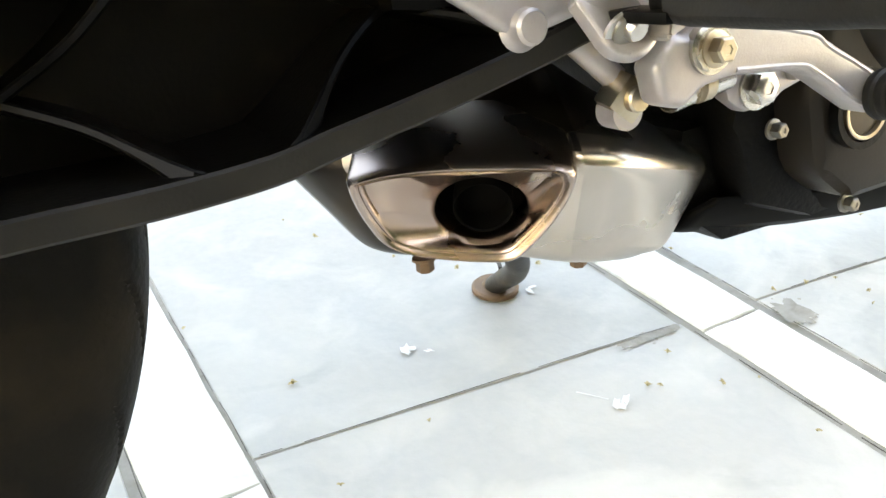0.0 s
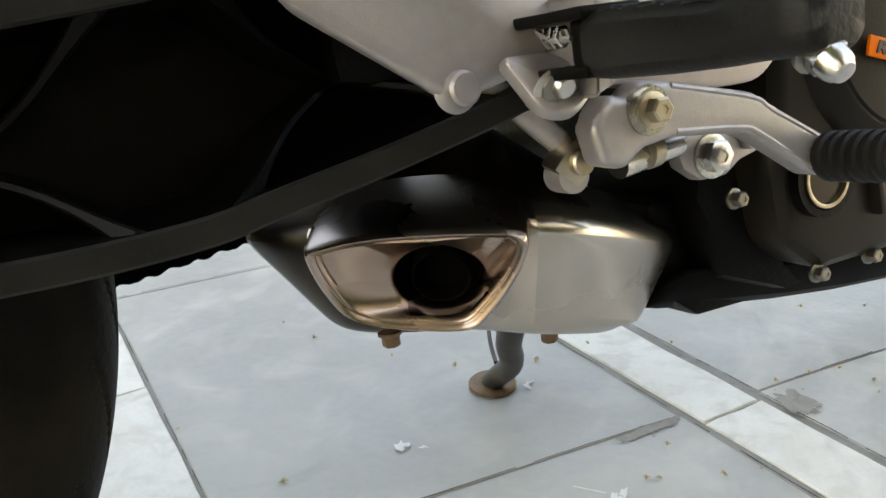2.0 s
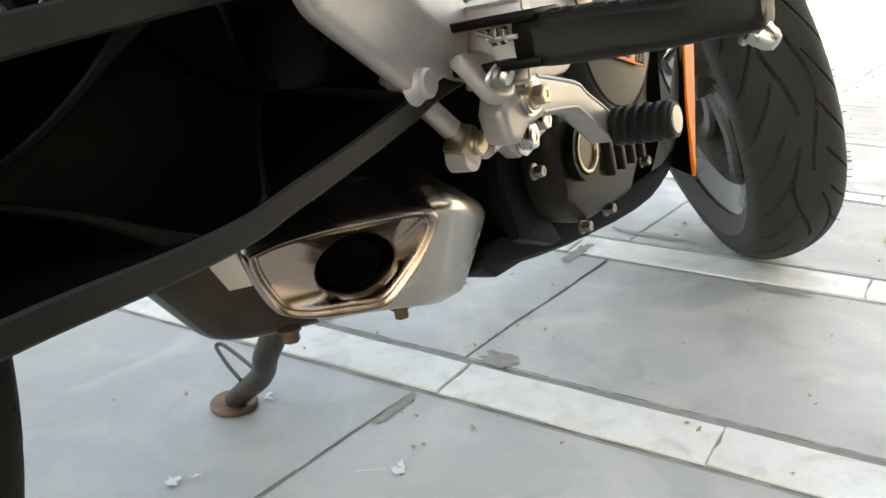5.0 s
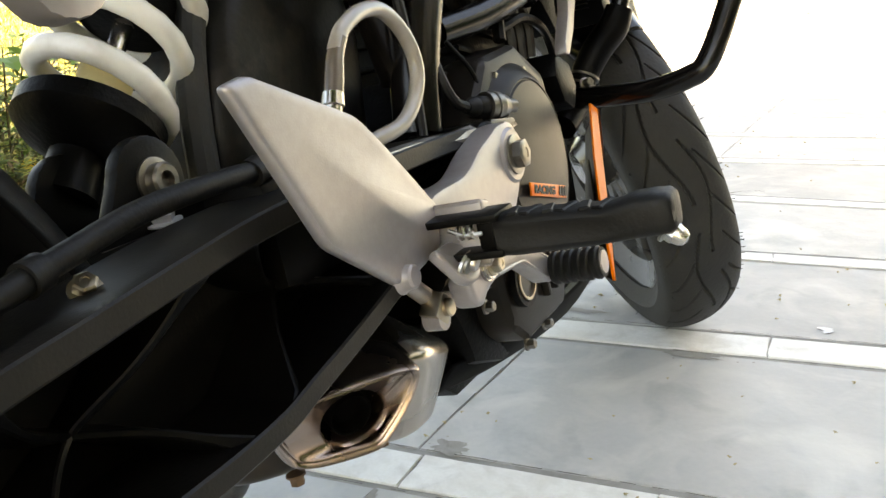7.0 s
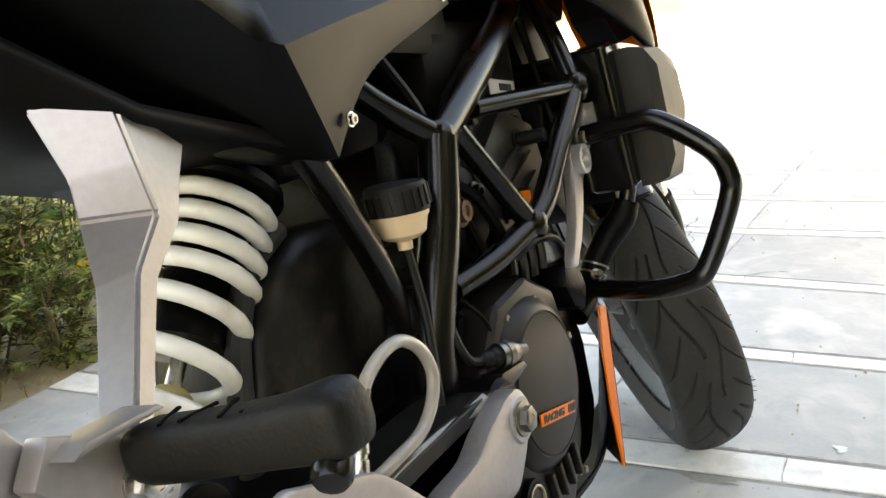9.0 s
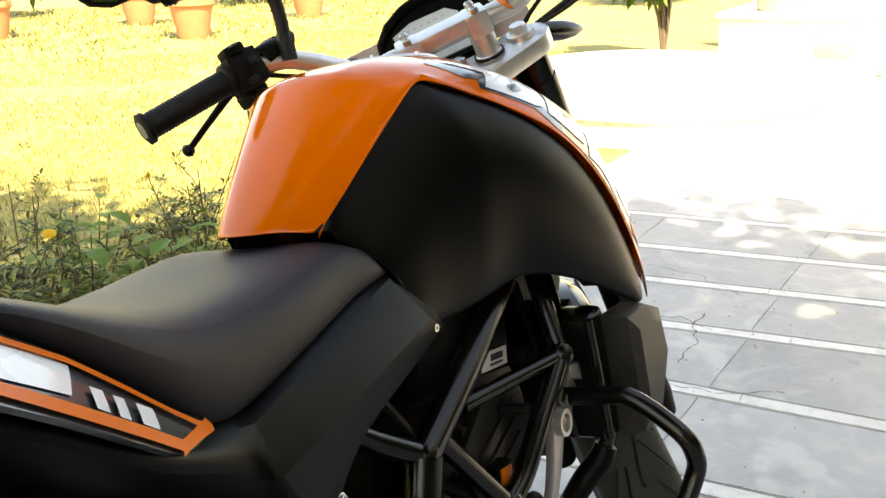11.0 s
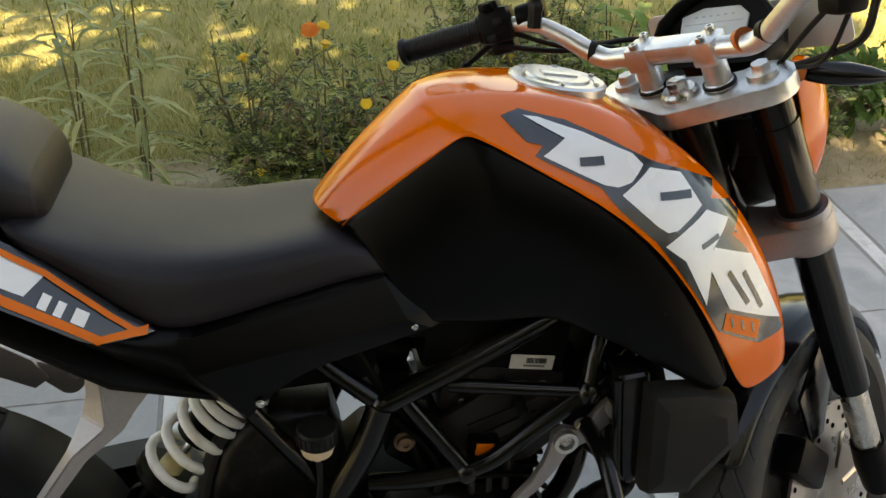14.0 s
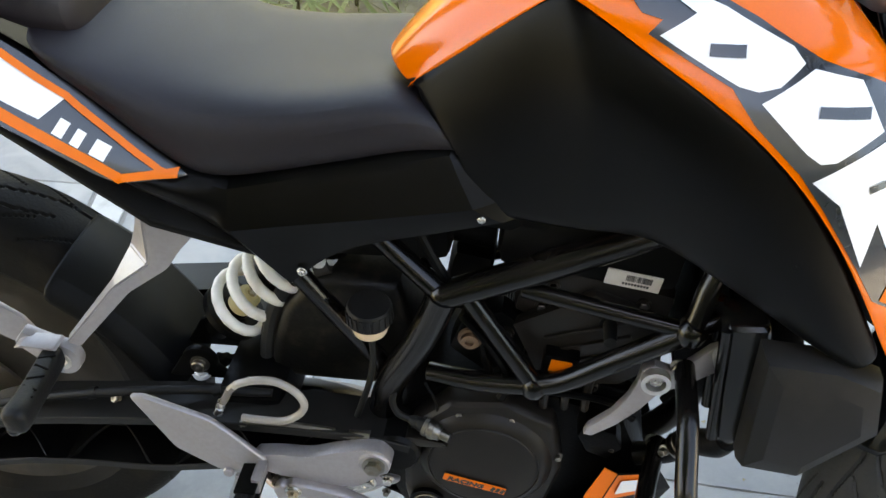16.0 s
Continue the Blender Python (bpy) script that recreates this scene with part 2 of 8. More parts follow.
def tube(pts, r, n=12, steps=6, closed=False, bm=None, flat=1.0, cap=True):
    """A round bar along a path; r: one radius or one for each path point."""
    bm = bm or bmesh.new()
    path = smooth_path(pts, steps, closed)
    m = len(path)
    rad = [r] * m if not isinstance(r, (list, tuple)) else [float(v) for v in np.interp(np.linspace(0, 1, m), np.linspace(0, 1, len(r)), r)]
    up = Vector((0, 0, 1))
    rings = []
    prev = None
    for i, p in enumerate(path):
        if closed:
            t = (path[(i + 1) % m] - path[i - 1]).normalized()
        else:
            t = (path[min(i + 1, m - 1)] - path[max(i - 1, 0)]).normalized()
        if prev is None:
            a = t.cross(up)
            if a.length < 1e-3:
                a = t.cross(Vector((1, 0, 0)))
            a.normalize()
        else:
            a = (prev - t * prev.dot(t)).normalized()
        prev = a
        b = t.cross(a)
        rings.append([bm.verts.new(p + (a * math.cos(w) + b * math.sin(w) * flat) * rad[i]) for w in (2 * math.pi * k / n for k in range(n))])
    for i in range(m if closed else m - 1):
        A, B = rings[i], rings[(i + 1) % m]
        for k in range(n):
            bm.faces.new((A[k], A[(k + 1) % n], B[(k + 1) % n], B[k]))
    if cap and not closed:
        bm.faces.new(rings[0][::-1])
        bm.faces.new(rings[-1])
    return bm


def lathe(profile, origin, axis, n=32, bm=None, ref=None):
    """A turned piece: profile rows of (distance along the axis, radius)."""
    bm = bm or bmesh.new()
    ax = Vector(axis).normalized()
    a = Vector(ref).normalized() if ref else (ax.cross(Vector((0, 0, 1))) if abs(ax.z) < 0.95 else ax.cross(Vector((1, 0, 0)))).normalized()
    b = ax.cross(a)
    o = Vector(origin)
    rings = []
    for h, r in profile:
        if r < 1e-6:
            rings.append([bm.verts.new(o + ax * h)])
        else:
            rings.append([bm.verts.new(o + ax * h + (a * math.cos(w) + b * math.sin(w)) * r) for w in (2 * math.pi * k / n for k in range(n))])
    for A, B in zip(rings, rings[1:]):
        for k in range(n):
            q = [A[k % len(A)], A[(k + 1) % len(A)], B[(k + 1) % len(B)], B[k % len(B)]]
            q = list(dict.fromkeys(q))
            if len(q) > 2:
                bm.faces.new(q)
    for R in (rings[0], rings[-1]):
        if len(R) > 2:
            bm.faces.new(R)
    return bm


def fillet(poly, radii, n=4):
    """An outline with its corners rounded."""
    out = []
    m = len(poly)
    for k, r in enumerate(radii):
        p, a, b = Vector(poly[k]), Vector(poly[k - 1]), Vector(poly[(k + 1) % m])
        u, v = (a - p), (b - p)
        d = min(r, u.length * 0.45, v.length * 0.45)
        u, v = p + u.normalized() * d, p + v.normalized() * d
        for j in range(n + 1):
            t = j / n
            q = u * (1 - t) ** 2 + p * 2 * t * (1 - t) + v * t ** 2
            out.append((q.x, q.y))
    return out


def prism(poly, lo, hi, bevel=0.0, axis="y", bm=None, seg=2):
    """A plate: outline in the two other axes, from lo to hi along the axis."""
    own = bmesh.new()

    def at(p, h):
        return {"y": (p[0], h, p[1]), "z": (p[0], p[1], h), "x": (h, p[0], p[1])}[axis]
    A = [own.verts.new(at(p, lo)) for p in poly]
    B = [own.verts.new(at(p, hi)) for p in poly]
    n = len(poly)
    own.faces.new(A)
    own.faces.new(B[::-1])
    for k in range(n):
        own.faces.new((A[k], B[k], B[(k + 1) % n], A[(k + 1) % n]))
    bmesh.ops.recalc_face_normals(own, faces=own.faces[:])
    if bevel:
        bmesh.ops.bevel(own, geom=own.edges[:], offset=bevel, segments=seg, affect="EDGES", profile=0.6)
    if bm is None:
        return own
    return join(bm, own)


def join(bm, own, m=None):
    me = bpy.data.meshes.new("tmp")
    if m is not None:
        own.transform(m)
    own.to_mesh(me)
    own.free()
    bm.from_mesh(me)
    bpy.data.meshes.remove(me)
    return bm


def box(size, m=None, bevel=0.0, bm=None, seg=2):
    own = bmesh.new()
    bmesh.ops.create_cube(own, size=1.0)
    own.transform(Matrix.Diagonal((*size, 1)))
    if bevel:
        bmesh.ops.bevel(own, geom=own.edges[:], offset=bevel, segments=seg, affect="EDGES", profile=0.6)
    if m is not None:
        own.transform(m)
    return own if bm is None else join(bm, own)


def sheet(rows, bm=None, closed=False):
    """A skin over a grid of points."""
    bm = bm or bmesh.new()
    V = [[bm.verts.new(p) for p in r] for r in rows]
    for A, B in zip(V, V[1:]):
        n = len(A)
        for k in range(n if closed else n - 1):
            bm.faces.new((A[k], A[(k + 1) % n], B[(k + 1) % n], B[k]))
    return bm


def loft(rings, cap=True):
    bm = sheet(rings, closed=True)
    bm.verts.ensure_lookup_table()
    n = len(rings[0])
    if cap:
        bm.faces.new(bm.verts[:n])
        bm.faces.new(bm.verts[-n:])
    return bm


def flip(rows):
    return [[(x, -y, z) for x, y, z in r] for r in rows]


def bolt(o, axis, r, h=None, flange=True, socket=False, bm=None):
    """A hexagon bolt head with its flange, or a round socket head."""
    bm = bm or bmesh.new()
    h = h or r * 0.9
    if flange:
        lathe([(0, 0), (0, r * 1.35), (h * 0.18, r * 1.35), (h * 0.25, r * 1.1), (h * 0.25, 0)], o, axis, 20, bm)
    if socket:
        lathe([(0, 0), (0, r), (h * 0.85, r), (h, r * 0.85), (h, r * 0.5), (h * 0.5, r * 0.5), (h * 0.5, 0)], o, axis, 18, bm)
    else:
        lathe([(h * 0.1, 0), (h * 0.1, r), (h * 0.9, r), (h, r * 0.82), (h, r * 0.4), (h * 0.94, r * 0.36), (h * 0.94, 0)], o, axis, 6, bm)
    return bm


# ---- ground, paving and garden materials ----
def stone_material(name, a, b, c, veins, scale=3.0, rough=0.55, per_piece=0.12):
    m = bpy.data.materials.new(name)
    m.use_nodes = True
    nt = m.node_tree
    L = nt.links.new
    bs = nt.nodes["Principled BSDF"]
    geo = nt.nodes.new("ShaderNodeNewGeometry")
    info = nt.nodes.new("ShaderNodeObjectInfo")

    def nz(s, d=6, dist=0.0):
        n = nt.nodes.new("ShaderNodeTexNoise")
        n.inputs["Scale"].default_value, n.inputs["Detail"].default_value, n.inputs["Distortion"].default_value = s, d, dist
        L(geo.outputs["Position"], n.inputs["Vector"])
        return n.outputs[0]

    def rng(v, lo, hi, o0=0.0, o1=1.0):
        r = nt.nodes.new("ShaderNodeMapRange")
        r.inputs[1].default_value, r.inputs[2].default_value, r.inputs[3].default_value, r.inputs[4].default_value = lo, hi, o0, o1
        L(v, r.inputs[0])
        return r.outputs[0]

    def mx(f, x, y):
        n = nt.nodes.new("ShaderNodeMix")
        n.data_type = "RGBA"
        for i, v in ((6, x), (7, y)):
            if isinstance(v, tuple):
                n.inputs[i].default_value = (*v, 1)
            else:
                L(v, n.inputs[i])
        L(f, n.inputs[0])
        return n.outputs[2]
    col = mx(rng(nz(scale), 0.3, 0.7), a, b)
    col = mx(rng(nz(scale * 5.5, 8, 0.6), 0.48, 0.74, 0, 0.7), col, c)
    col = mx(rng(nz(scale * 1.3, 7, 1.8), 0.54, 0.66, 0, 0.45), col, tuple(min(0.8, v * 1.25) for v in c))
    col = mx(rng(nz(scale * 2.2, 10, 1.2), 0.60, 0.68, 0, 0.35), col, veins)
    col = mx(rng(nz(scale * 40, 4), 0.35, 0.75, 0, 0.22), col, c)
    hsv = nt.nodes.new("ShaderNodeHueSaturation")
    L(col, hsv.inputs["Color"])
    L(rng(info.outputs["Random"], 0, 1, 1 - per_piece, 1 + per_piece), hsv.inputs["Value"])
    L(hsv.outputs[0], bs.inputs["Base Color"])
    L(rng(nz(scale * 4), 0.3, 0.7, rough - 0.12, rough + 0.15), bs.inputs["Roughness"])
    bp = nt.nodes.new("ShaderNodeBump")
    bp.inputs["Strength"].default_value, bp.inputs["Distance"].default_value = 0.35, 0.004
    L(nz(scale * 9, 9), bp.inputs["Height"])
    L(bp.outputs[0], bs.inputs["Normal"])
    return m


M_SLATE = stone_material("grey_slate", (0.312, 0.313, 0.300), (0.405, 0.398, 0.376), (0.46, 0.444, 0.406), (0.215, 0.224, 0.216), 2.6, 0.5)
M_MARBLE = stone_material("white_marble", (0.66, 0.645, 0.60), (0.75, 0.74, 0.70), (0.50, 0.475, 0.42), (0.42, 0.40, 0.36), 5.0, 0.5, 0.06)
M_MORTAR = stone_material("dirty_mortar", (0.28, 0.268, 0.243), (0.345, 0.333, 0.305), (0.22, 0.205, 0.178), (0.14, 0.127, 0.105), 9.0, 0.85, 0.0)
M_SOIL = stone_material("dry_garden_earth", (0.20, 0.185, 0.048), (0.27, 0.24, 0.070), (0.34, 0.275, 0.115), (0.14, 0.13, 0.034), 1.6, 0.95, 0.0)
M_PLASTER = stone_material("cream_plaster", (0.60, 0.56, 0.48), (0.66, 0.62, 0.54), (0.52, 0.48, 0.41), (0.48, 0.44, 0.37), 1.2, 0.85, 0.0)
M_CHIP = material("white_paint_chip", (0.72, 0.72, 0.70), 0.6, second=(0.6, 0.6, 0.58), scale=90)
M_HUSK = material("dry_flower_husk", (0.42, 0.34, 0.18), 0.8, second=(0.3, 0.235, 0.12), scale=200)
M_CRACK = material("dark_joint_dirt", (0.07, 0.065, 0.055), 0.95, second=(0.11, 0.10, 0.085), scale=120)


def leaf_material(name, a, b, c, rough=0.5, trans=0.35):
    m = bpy.data.materials.new(name)
    m.use_nodes = True
    nt = m.node_tree
    L = nt.links.new
    bs = nt.nodes["Principled BSDF"]
    geo = nt.nodes.new("ShaderNodeNewGeometry")
    ramp = nt.nodes.new("ShaderNodeValToRGB")
    ramp.color_ramp.elements[0].color, ramp.color_ramp.elements[1].color = (*a, 1), (*c, 1)
    e = ramp.color_ramp.elements.new(0.5)
    e.color = (*b, 1)
    L(geo.outputs["Random Per Island"], ramp.inputs[0])
    L(ramp.outputs[0], bs.inputs["Base Color"])
    bs.inputs["Roughness"].default_value = rough
    bs.inputs["Specular IOR Level"].default_value = 0.22
    tr = nt.nodes.new("ShaderNodeBsdfTranslucent")
    L(ramp.outputs[0], tr.inputs[0])
    mixer = nt.nodes.new("ShaderNodeMixShader")
    mixer.inputs[0].default_value = trans
    L(bs.outputs[0], mixer.inputs[1])
    L(tr.outputs[0], mixer.inputs[2])
    L(mixer.outputs[0], nt.nodes["Material Output"].inputs[0])
    return m


M_GRASS = leaf_material("dry_lawn_grass", (0.150, 0.162, 0.036), (0.325, 0.315, 0.095), (0.56, 0.49, 0.23), 0.6)
M_FEATHER = leaf_material("marigold_leaf", (0.018, 0.032, 0.006), (0.090, 0.130, 0.024), (0.37, 0.37, 0.10), 0.42, 0.22)
M_LANCE = leaf_material("grey_green_leaf", (0.20, 0.23, 0.09), (0.37, 0.40, 0.17), (0.54, 0.53, 0.26), 0.4)
M_TREE = leaf_material("tree_leaf", (0.035, 0.08, 0.018), (0.06, 0.12, 0.025), (0.11, 0.17, 0.04))
M_BROAD = leaf_material("broad_leaf", (0.05, 0.11, 0.025), (0.08, 0.15, 0.035), (0.13, 0.20, 0.05))
M_PALELEAF = leaf_material("pale_green_leaf", (0.11, 0.20, 0.035), (0.17, 0.27, 0.055), (0.25, 0.33, 0.09))
M_STEM = material("green_brown_stem", (0.13, 0.115, 0.05), 0.8, second=(0.16, 0.105, 0.055), scale=30)
M_BED = stone_material("dry_bed_earth", (0.31, 0.245, 0.145), (0.42, 0.34, 0.215), (0.23, 0.175, 0.095), (0.14, 0.11, 0.06), 6.0, 0.95, 0.0)
M_BARK = material("bark", (0.13, 0.10, 0.075), 0.9, second=(0.08, 0.06, 0.045), scale=12, bump=0.8, bump_scale=30)
M_PETAL_Y = material("yellow_petal", (0.80, 0.52, 0.02), 0.6, second=(0.75, 0.40, 0.01), scale=80)
M_PETAL_O = material("orange_petal", (0.78, 0.22, 0.01), 0.6, second=(0.70, 0.14, 0.01), scale=80)
M_DRYHEAD = material("dry_flower_head", (0.16, 0.10, 0.05), 0.9, second=(0.10, 0.07, 0.04), scale=90)
M_POT = material("terracotta", (0.45, 0.20, 0.10), 0.85, second=(0.38, 0.17, 0.09), scale=10, bump=0.2)
M_POT_GREY = material("weathered_pot", (0.34, 0.31, 0.26), 0.85, second=(0.26, 0.23, 0.19), scale=12, bump=0.3)

# ---- ground ----
LAWN_EDGE = 1.248


def build_ground():
    bm = bmesh.new()
    xs = [-90, -30, -8, -3, -1, 0, 1, 2, 3, 4, 6, 9, 14, 30, 90]
    ys = [-90, -30, -8, -3, -1, 0.6, 1.22, 1.5, 2, 3, 4, 6, 9, 14, 30, 90]
    V = [[bm.verts.new((x, y, -0.045)) for y in ys] for x in xs]
    for i in range(len(xs) - 1):
        for j in range(len(ys) - 1):
            bm.faces.new((V[i][j], V[i + 1][j], V[i + 1][j + 1], V[i][j + 1]))
    tagged(mesh_object("ground", bm, M_SOIL, smooth=False), "dry garden earth and lawn soil round the paving", "ground", kind="structure")


build_ground()

# paving: white marble strips across, grey slate slabs between them; the strips fan out a little
STRIPS = [(-2.27, 0.0, 0.040), (-1.75, 0.0, 0.040), (-1.23, 0.0, 0.040), (-0.72, 0.0, 0.040), (-0.20, 0.0, 0.040), (0.3125, 0.0, 0.040), (0.838, -0.06, 0.0365), (1.307, -0.10, 0.0365), (1.744, -0.08, 0.023), (2.184, -0.05, 0.023),
          (2.602, -0.13, 0.022), (2.985, -0.14, 0.022), (3.345, -0.14, 0.022), (3.76, -0.12, 0.022), (4.20, -0.10, 0.022), (4.66, -0.08, 0.022), (5.14, -0.06, 0.022), (5.62, -0.04, 0.022), (6.10, -0.02, 0.022), (6.56, 0.0, 0.022), (7.02, 0.0, 0.022), (7.54, 0.0, 0.022)]
JOINTS = [(-2.14, -0.02), (-1.57, -0.02), (-0.99, -0.03), (-0.42, -0.03), (0.166, -0.05), (0.735, -0.03), (LAWN_EDGE, -0.018)]


def strip_x(i, side, y):
    """The x of one edge of a marble strip at y; side 0 is its middle."""
    x, k, h = STRIPS[i]
    return x + k * y + side * h


def joint_y(j, x, column=0):
    """The y of a slab joint at x; each column of slabs was laid a few millimetres off the next."""
    y, k = JOINTS[j]
    off = 0.0 if j in (0, len(JOINTS) - 1) else (0.006 * math.sin(column * 2.1 + j) if column > 6 else -0.006 if column == 6 else 0.0)
    return y + k * (max(x, -2.6) - 0.8) + off


def piece(name, corners, z, mat, parent, seed):
    """A stone on the bed: four corners in turn, edges a little uneven."""
    rnd = random.Random(seed)
    bm = bmesh.new()
    j = lambda: rnd.uniform(-0.0014, 0.0014)
    P = []
    n = 5
    for a, b in zip(corners, corners[1:] + corners[:1]):
        for k in range(n):
            t = k / n
            P.append((a[0] + (b[0] - a[0]) * t + j(), a[1] + (b[1] - a[1]) * t + j()))
    cx, cy = sum(p[0] for p in corners) / 4, sum(p[1] for p in corners) / 4
    wx, wy = abs(corners[1][0] - corners[0][0]), abs(corners[2][1] - corners[1][1])
    tx, ty = rnd.uniform(-0.0018, 0.0018), rnd.uniform(-0.0018, 0.0018)
    top = [bm.verts.new((cx + (x - cx) * (1 - 0.002 / wx), cy + (y - cy) * (1 - 0.002 / wy), z + (x - cx) * tx + (y - cy) * ty)) for x, y in P]
    mid = [bm.verts.new((x, y, z - 0.0015)) for x, y in P]
    low = [bm.verts.new((x, y, -0.04)) for x, y in P]
    bm.faces.new(top)
    for A, B in ((top, mid), (mid, low)):
        for k in range(len(P)):
            bm.faces.new((A[k], B[k], B[(k + 1) % len(P)], A[(k + 1) % len(P)]))
    return mesh_object(name, bm, mat, parent, smooth=False)


def build_paving():
    bm = bmesh.new()
    x0, x1, y0, y1 = -2.6, 24.0, -14.0, LAWN_EDGE + 0.004
    V = [bm.verts.new((x, y, z)) for z in (-0.0618, -0.0018) for x, y in ((x0, y0), (x1, y0), (x1, joint_y(6, x1) + 0.004), (x0, joint_y(6, x0) + 0.004))]
    for f in ((0, 1, 2, 3), (4, 5, 6, 7), (0, 1, 5, 4), (1, 2, 6, 5), (2, 3, 7, 6), (3, 0, 4, 7)):
        bm.faces.new([V[k] for k in f])
    bed = tagged(mesh_object("pavement", bm, M_MORTAR, smooth=False), "grey slate paving with white marble strips and dirty mortar joints", "pavement", kind="structure")
    seed = 0
    for i in range(len(STRIPS) - 1):
        lo, hi = (0.004 if i == 5 else 0.014 if i == 6 else 0.011), (0.010 if i == 5 else 0.011)
        for j in range(len(JOINTS) - 1):
            seed += 1
            quad = []
            for side, jj, up in ((0, j, 1), (1, j, 1), (1, j + 1, -1), (0, j + 1, -1)):
                k = i + side
                y = joint_y(jj, STRIPS[k][0], i) + up * 0.0009
                quad.append((strip_x(k, -1, y) - hi if side else strip_x(k, 1, y) + lo, y))
            piece("slab", quad, 0.0, M_SLATE, bed, seed)
    rnd = random.Random(5)
    for i in range(len(STRIPS)):
        x = STRIPS[i][0]
        first, last = joint_y(0, x), joint_y(6, x)
        cuts = {6: [-1.72, -1.31, -0.9, -0.53, -0.140, 0.142, 0.46, 0.83], 7: [-1.7, -1.2, -0.66, -0.203, 0.2, 0.6, 0.93], 5: [-1.7, -1.2, -0.66, -0.2, 0.16, 0.497, 0.82]}.get(i)
        if cuts is None:
            cuts = [first + rnd.uniform(0.30, 0.42)]
            while cuts[-1] < last - 0.55:
                cuts.append(cuts[-1] + rnd.uniform(0.30, 0.42))
        cuts = [first] + cuts + [last]
        for c, d in zip(cuts, cuts[1:]):
            seed += 1
            c, d = c + 0.0008, d - 0.0008
            piece("marble_tile", [(strip_x(i, -1, c), c), (strip_x(i, 1, c), c + 0.002), (strip_x(i, 1, d), d + 0.002), (strip_x(i, -1, d), d)], 0.001, M_MARBLE, bed, seed)
    # the paving that goes on beyond the first rows, as one mesh
    bm = bmesh.new()
    for k in range(34):
        s = 7.54 + 0.5 * k
        for c in range(26):
            y = joint_y(6, s) - 0.58 * (c + 1)
            box((0.40, 0.572, 0.03), pose(s + 0.25, y + 0.29, -0.0155), bm=bm)
    for k in range(19):
        for c in range(18):
            s = STRIPS[0][0] + 0.5 * k
            y = joint_y(0, s) - 0.58 * (c + 1)
            box((0.40, 0.572, 0.03), pose(s + 0.25, y + 0.29, -0.0155), bm=bm)
    part("far_slabs", bm, M_SLATE, bed, smooth=False)["kind"] = "stuff"
    return bed


# ---- lawn ----
def build_grass():
    rnd = random.Random(11)
    V, F = [], []

    def blade(x, y, h, w):
        a = rnd.uniform(0, 6.283)
        lx, ly = math.cos(a) * h * rnd.uniform(0.3, 1.3), math.sin(a) * h * rnd.uniform(0.3, 1.3)
        px, py = -math.sin(a) * w, math.cos(a) * w
        k = len(V)
        V.extend([(x - px, y - py, -0.045), (x + px, y + py, -0.045), (x + px * 0.6 + lx * 0.45, y + py * 0.6 + ly * 0.45, -0.045 + h * 0.62),
                  (x - px * 0.6 + lx * 0.45, y - py * 0.6 + ly * 0.45, -0.045 + h * 0.62), (x + lx, y + ly, -0.045 + h)])
        F.extend([(k, k + 1, k + 2, k + 3), (k + 3, k + 2, k + 4)])
    for lo, hi, n, h, w in ((1.28, 2.6, 90000, 0.046, 0.0016), (2.6, 4.6, 52000, 0.034, 0.0026), (4.6, 8.0, 40000, 0.038, 0.0048), (8.0, 16.0, 22000, 0.06, 0.012)):
        for _ in range(n):
            y = rnd.uniform(lo, hi)
            x = rnd.uniform(-2.0, 5.2 + hi * 0.9)
            if y < 1.75 and rnd.random() < 0.80:
                continue
            d = noise.noise((x * 0.9, y * 0.9, 0.3)) + 0.5 * noise.noise((x * 3.1, y * 3.1, 4.0))
            if d < -0.28 and rnd.random() < 0.75:
                continue
            blade(x, y, h * rnd.uniform(0.45, 1.25) * (1 + 0.35 * d), w * rnd.uniform(0.7, 1.3))
    me = bpy.data.meshes.new("grass")
    me.from_pydata(V, [], F)
    me.materials.append(M_GRASS)
    tagged(new("grass", me), "dry yellowing lawn grass behind the flower bed", "grass", kind="stuff")


# ---- plants ----
def leaf(bm, base, way, length, width, droop=0.25, up=Vector((0, 0, 1)), curl=0.15):
    way = way.normalized()
    side = way.cross(up)
    if side.length < 0.05:
        side = way.cross(Vector((1, 0, 0)))
    side.normalize()
    nrm = side.cross(way)
    P = []
    for t, w in ((0.0, 0.12), (0.3, 0.85), (0.62, 0.95), (1.0, 0.0)):
        c = base + way * (length * t) - Vector((0, 0, 1)) * (droop * length * t * t)
        P.append((c, side * (width * w * 0.5), nrm * (width * curl * w)))
    a = [bm.verts.new(c - s + n) for c, s, n in P[:3]]
    m = [bm.verts.new(c) for c, s, n in P[:3]]
    b = [bm.verts.new(c + s + n) for c, s, n in P[:3]]
    tip = bm.verts.new(P[3][0])
    for k in range(2):
        bm.faces.new((a[k], m[k], m[k + 1], a[k + 1]))
        bm.faces.new((m[k], b[k], b[k + 1], m[k + 1]))
    bm.faces.new((a[2], m[2], tip))
    bm.faces.new((m[2], b[2], tip))


def rand_dir(rnd, zlo=-0.2, zhi=0.8):
    a = rnd.uniform(0, 6.283)
    z = rnd.uniform(zlo, zhi)
    r = math.sqrt(max(0, 1 - z * z))
    return Vector((r * math.cos(a), r * math.sin(a), z))


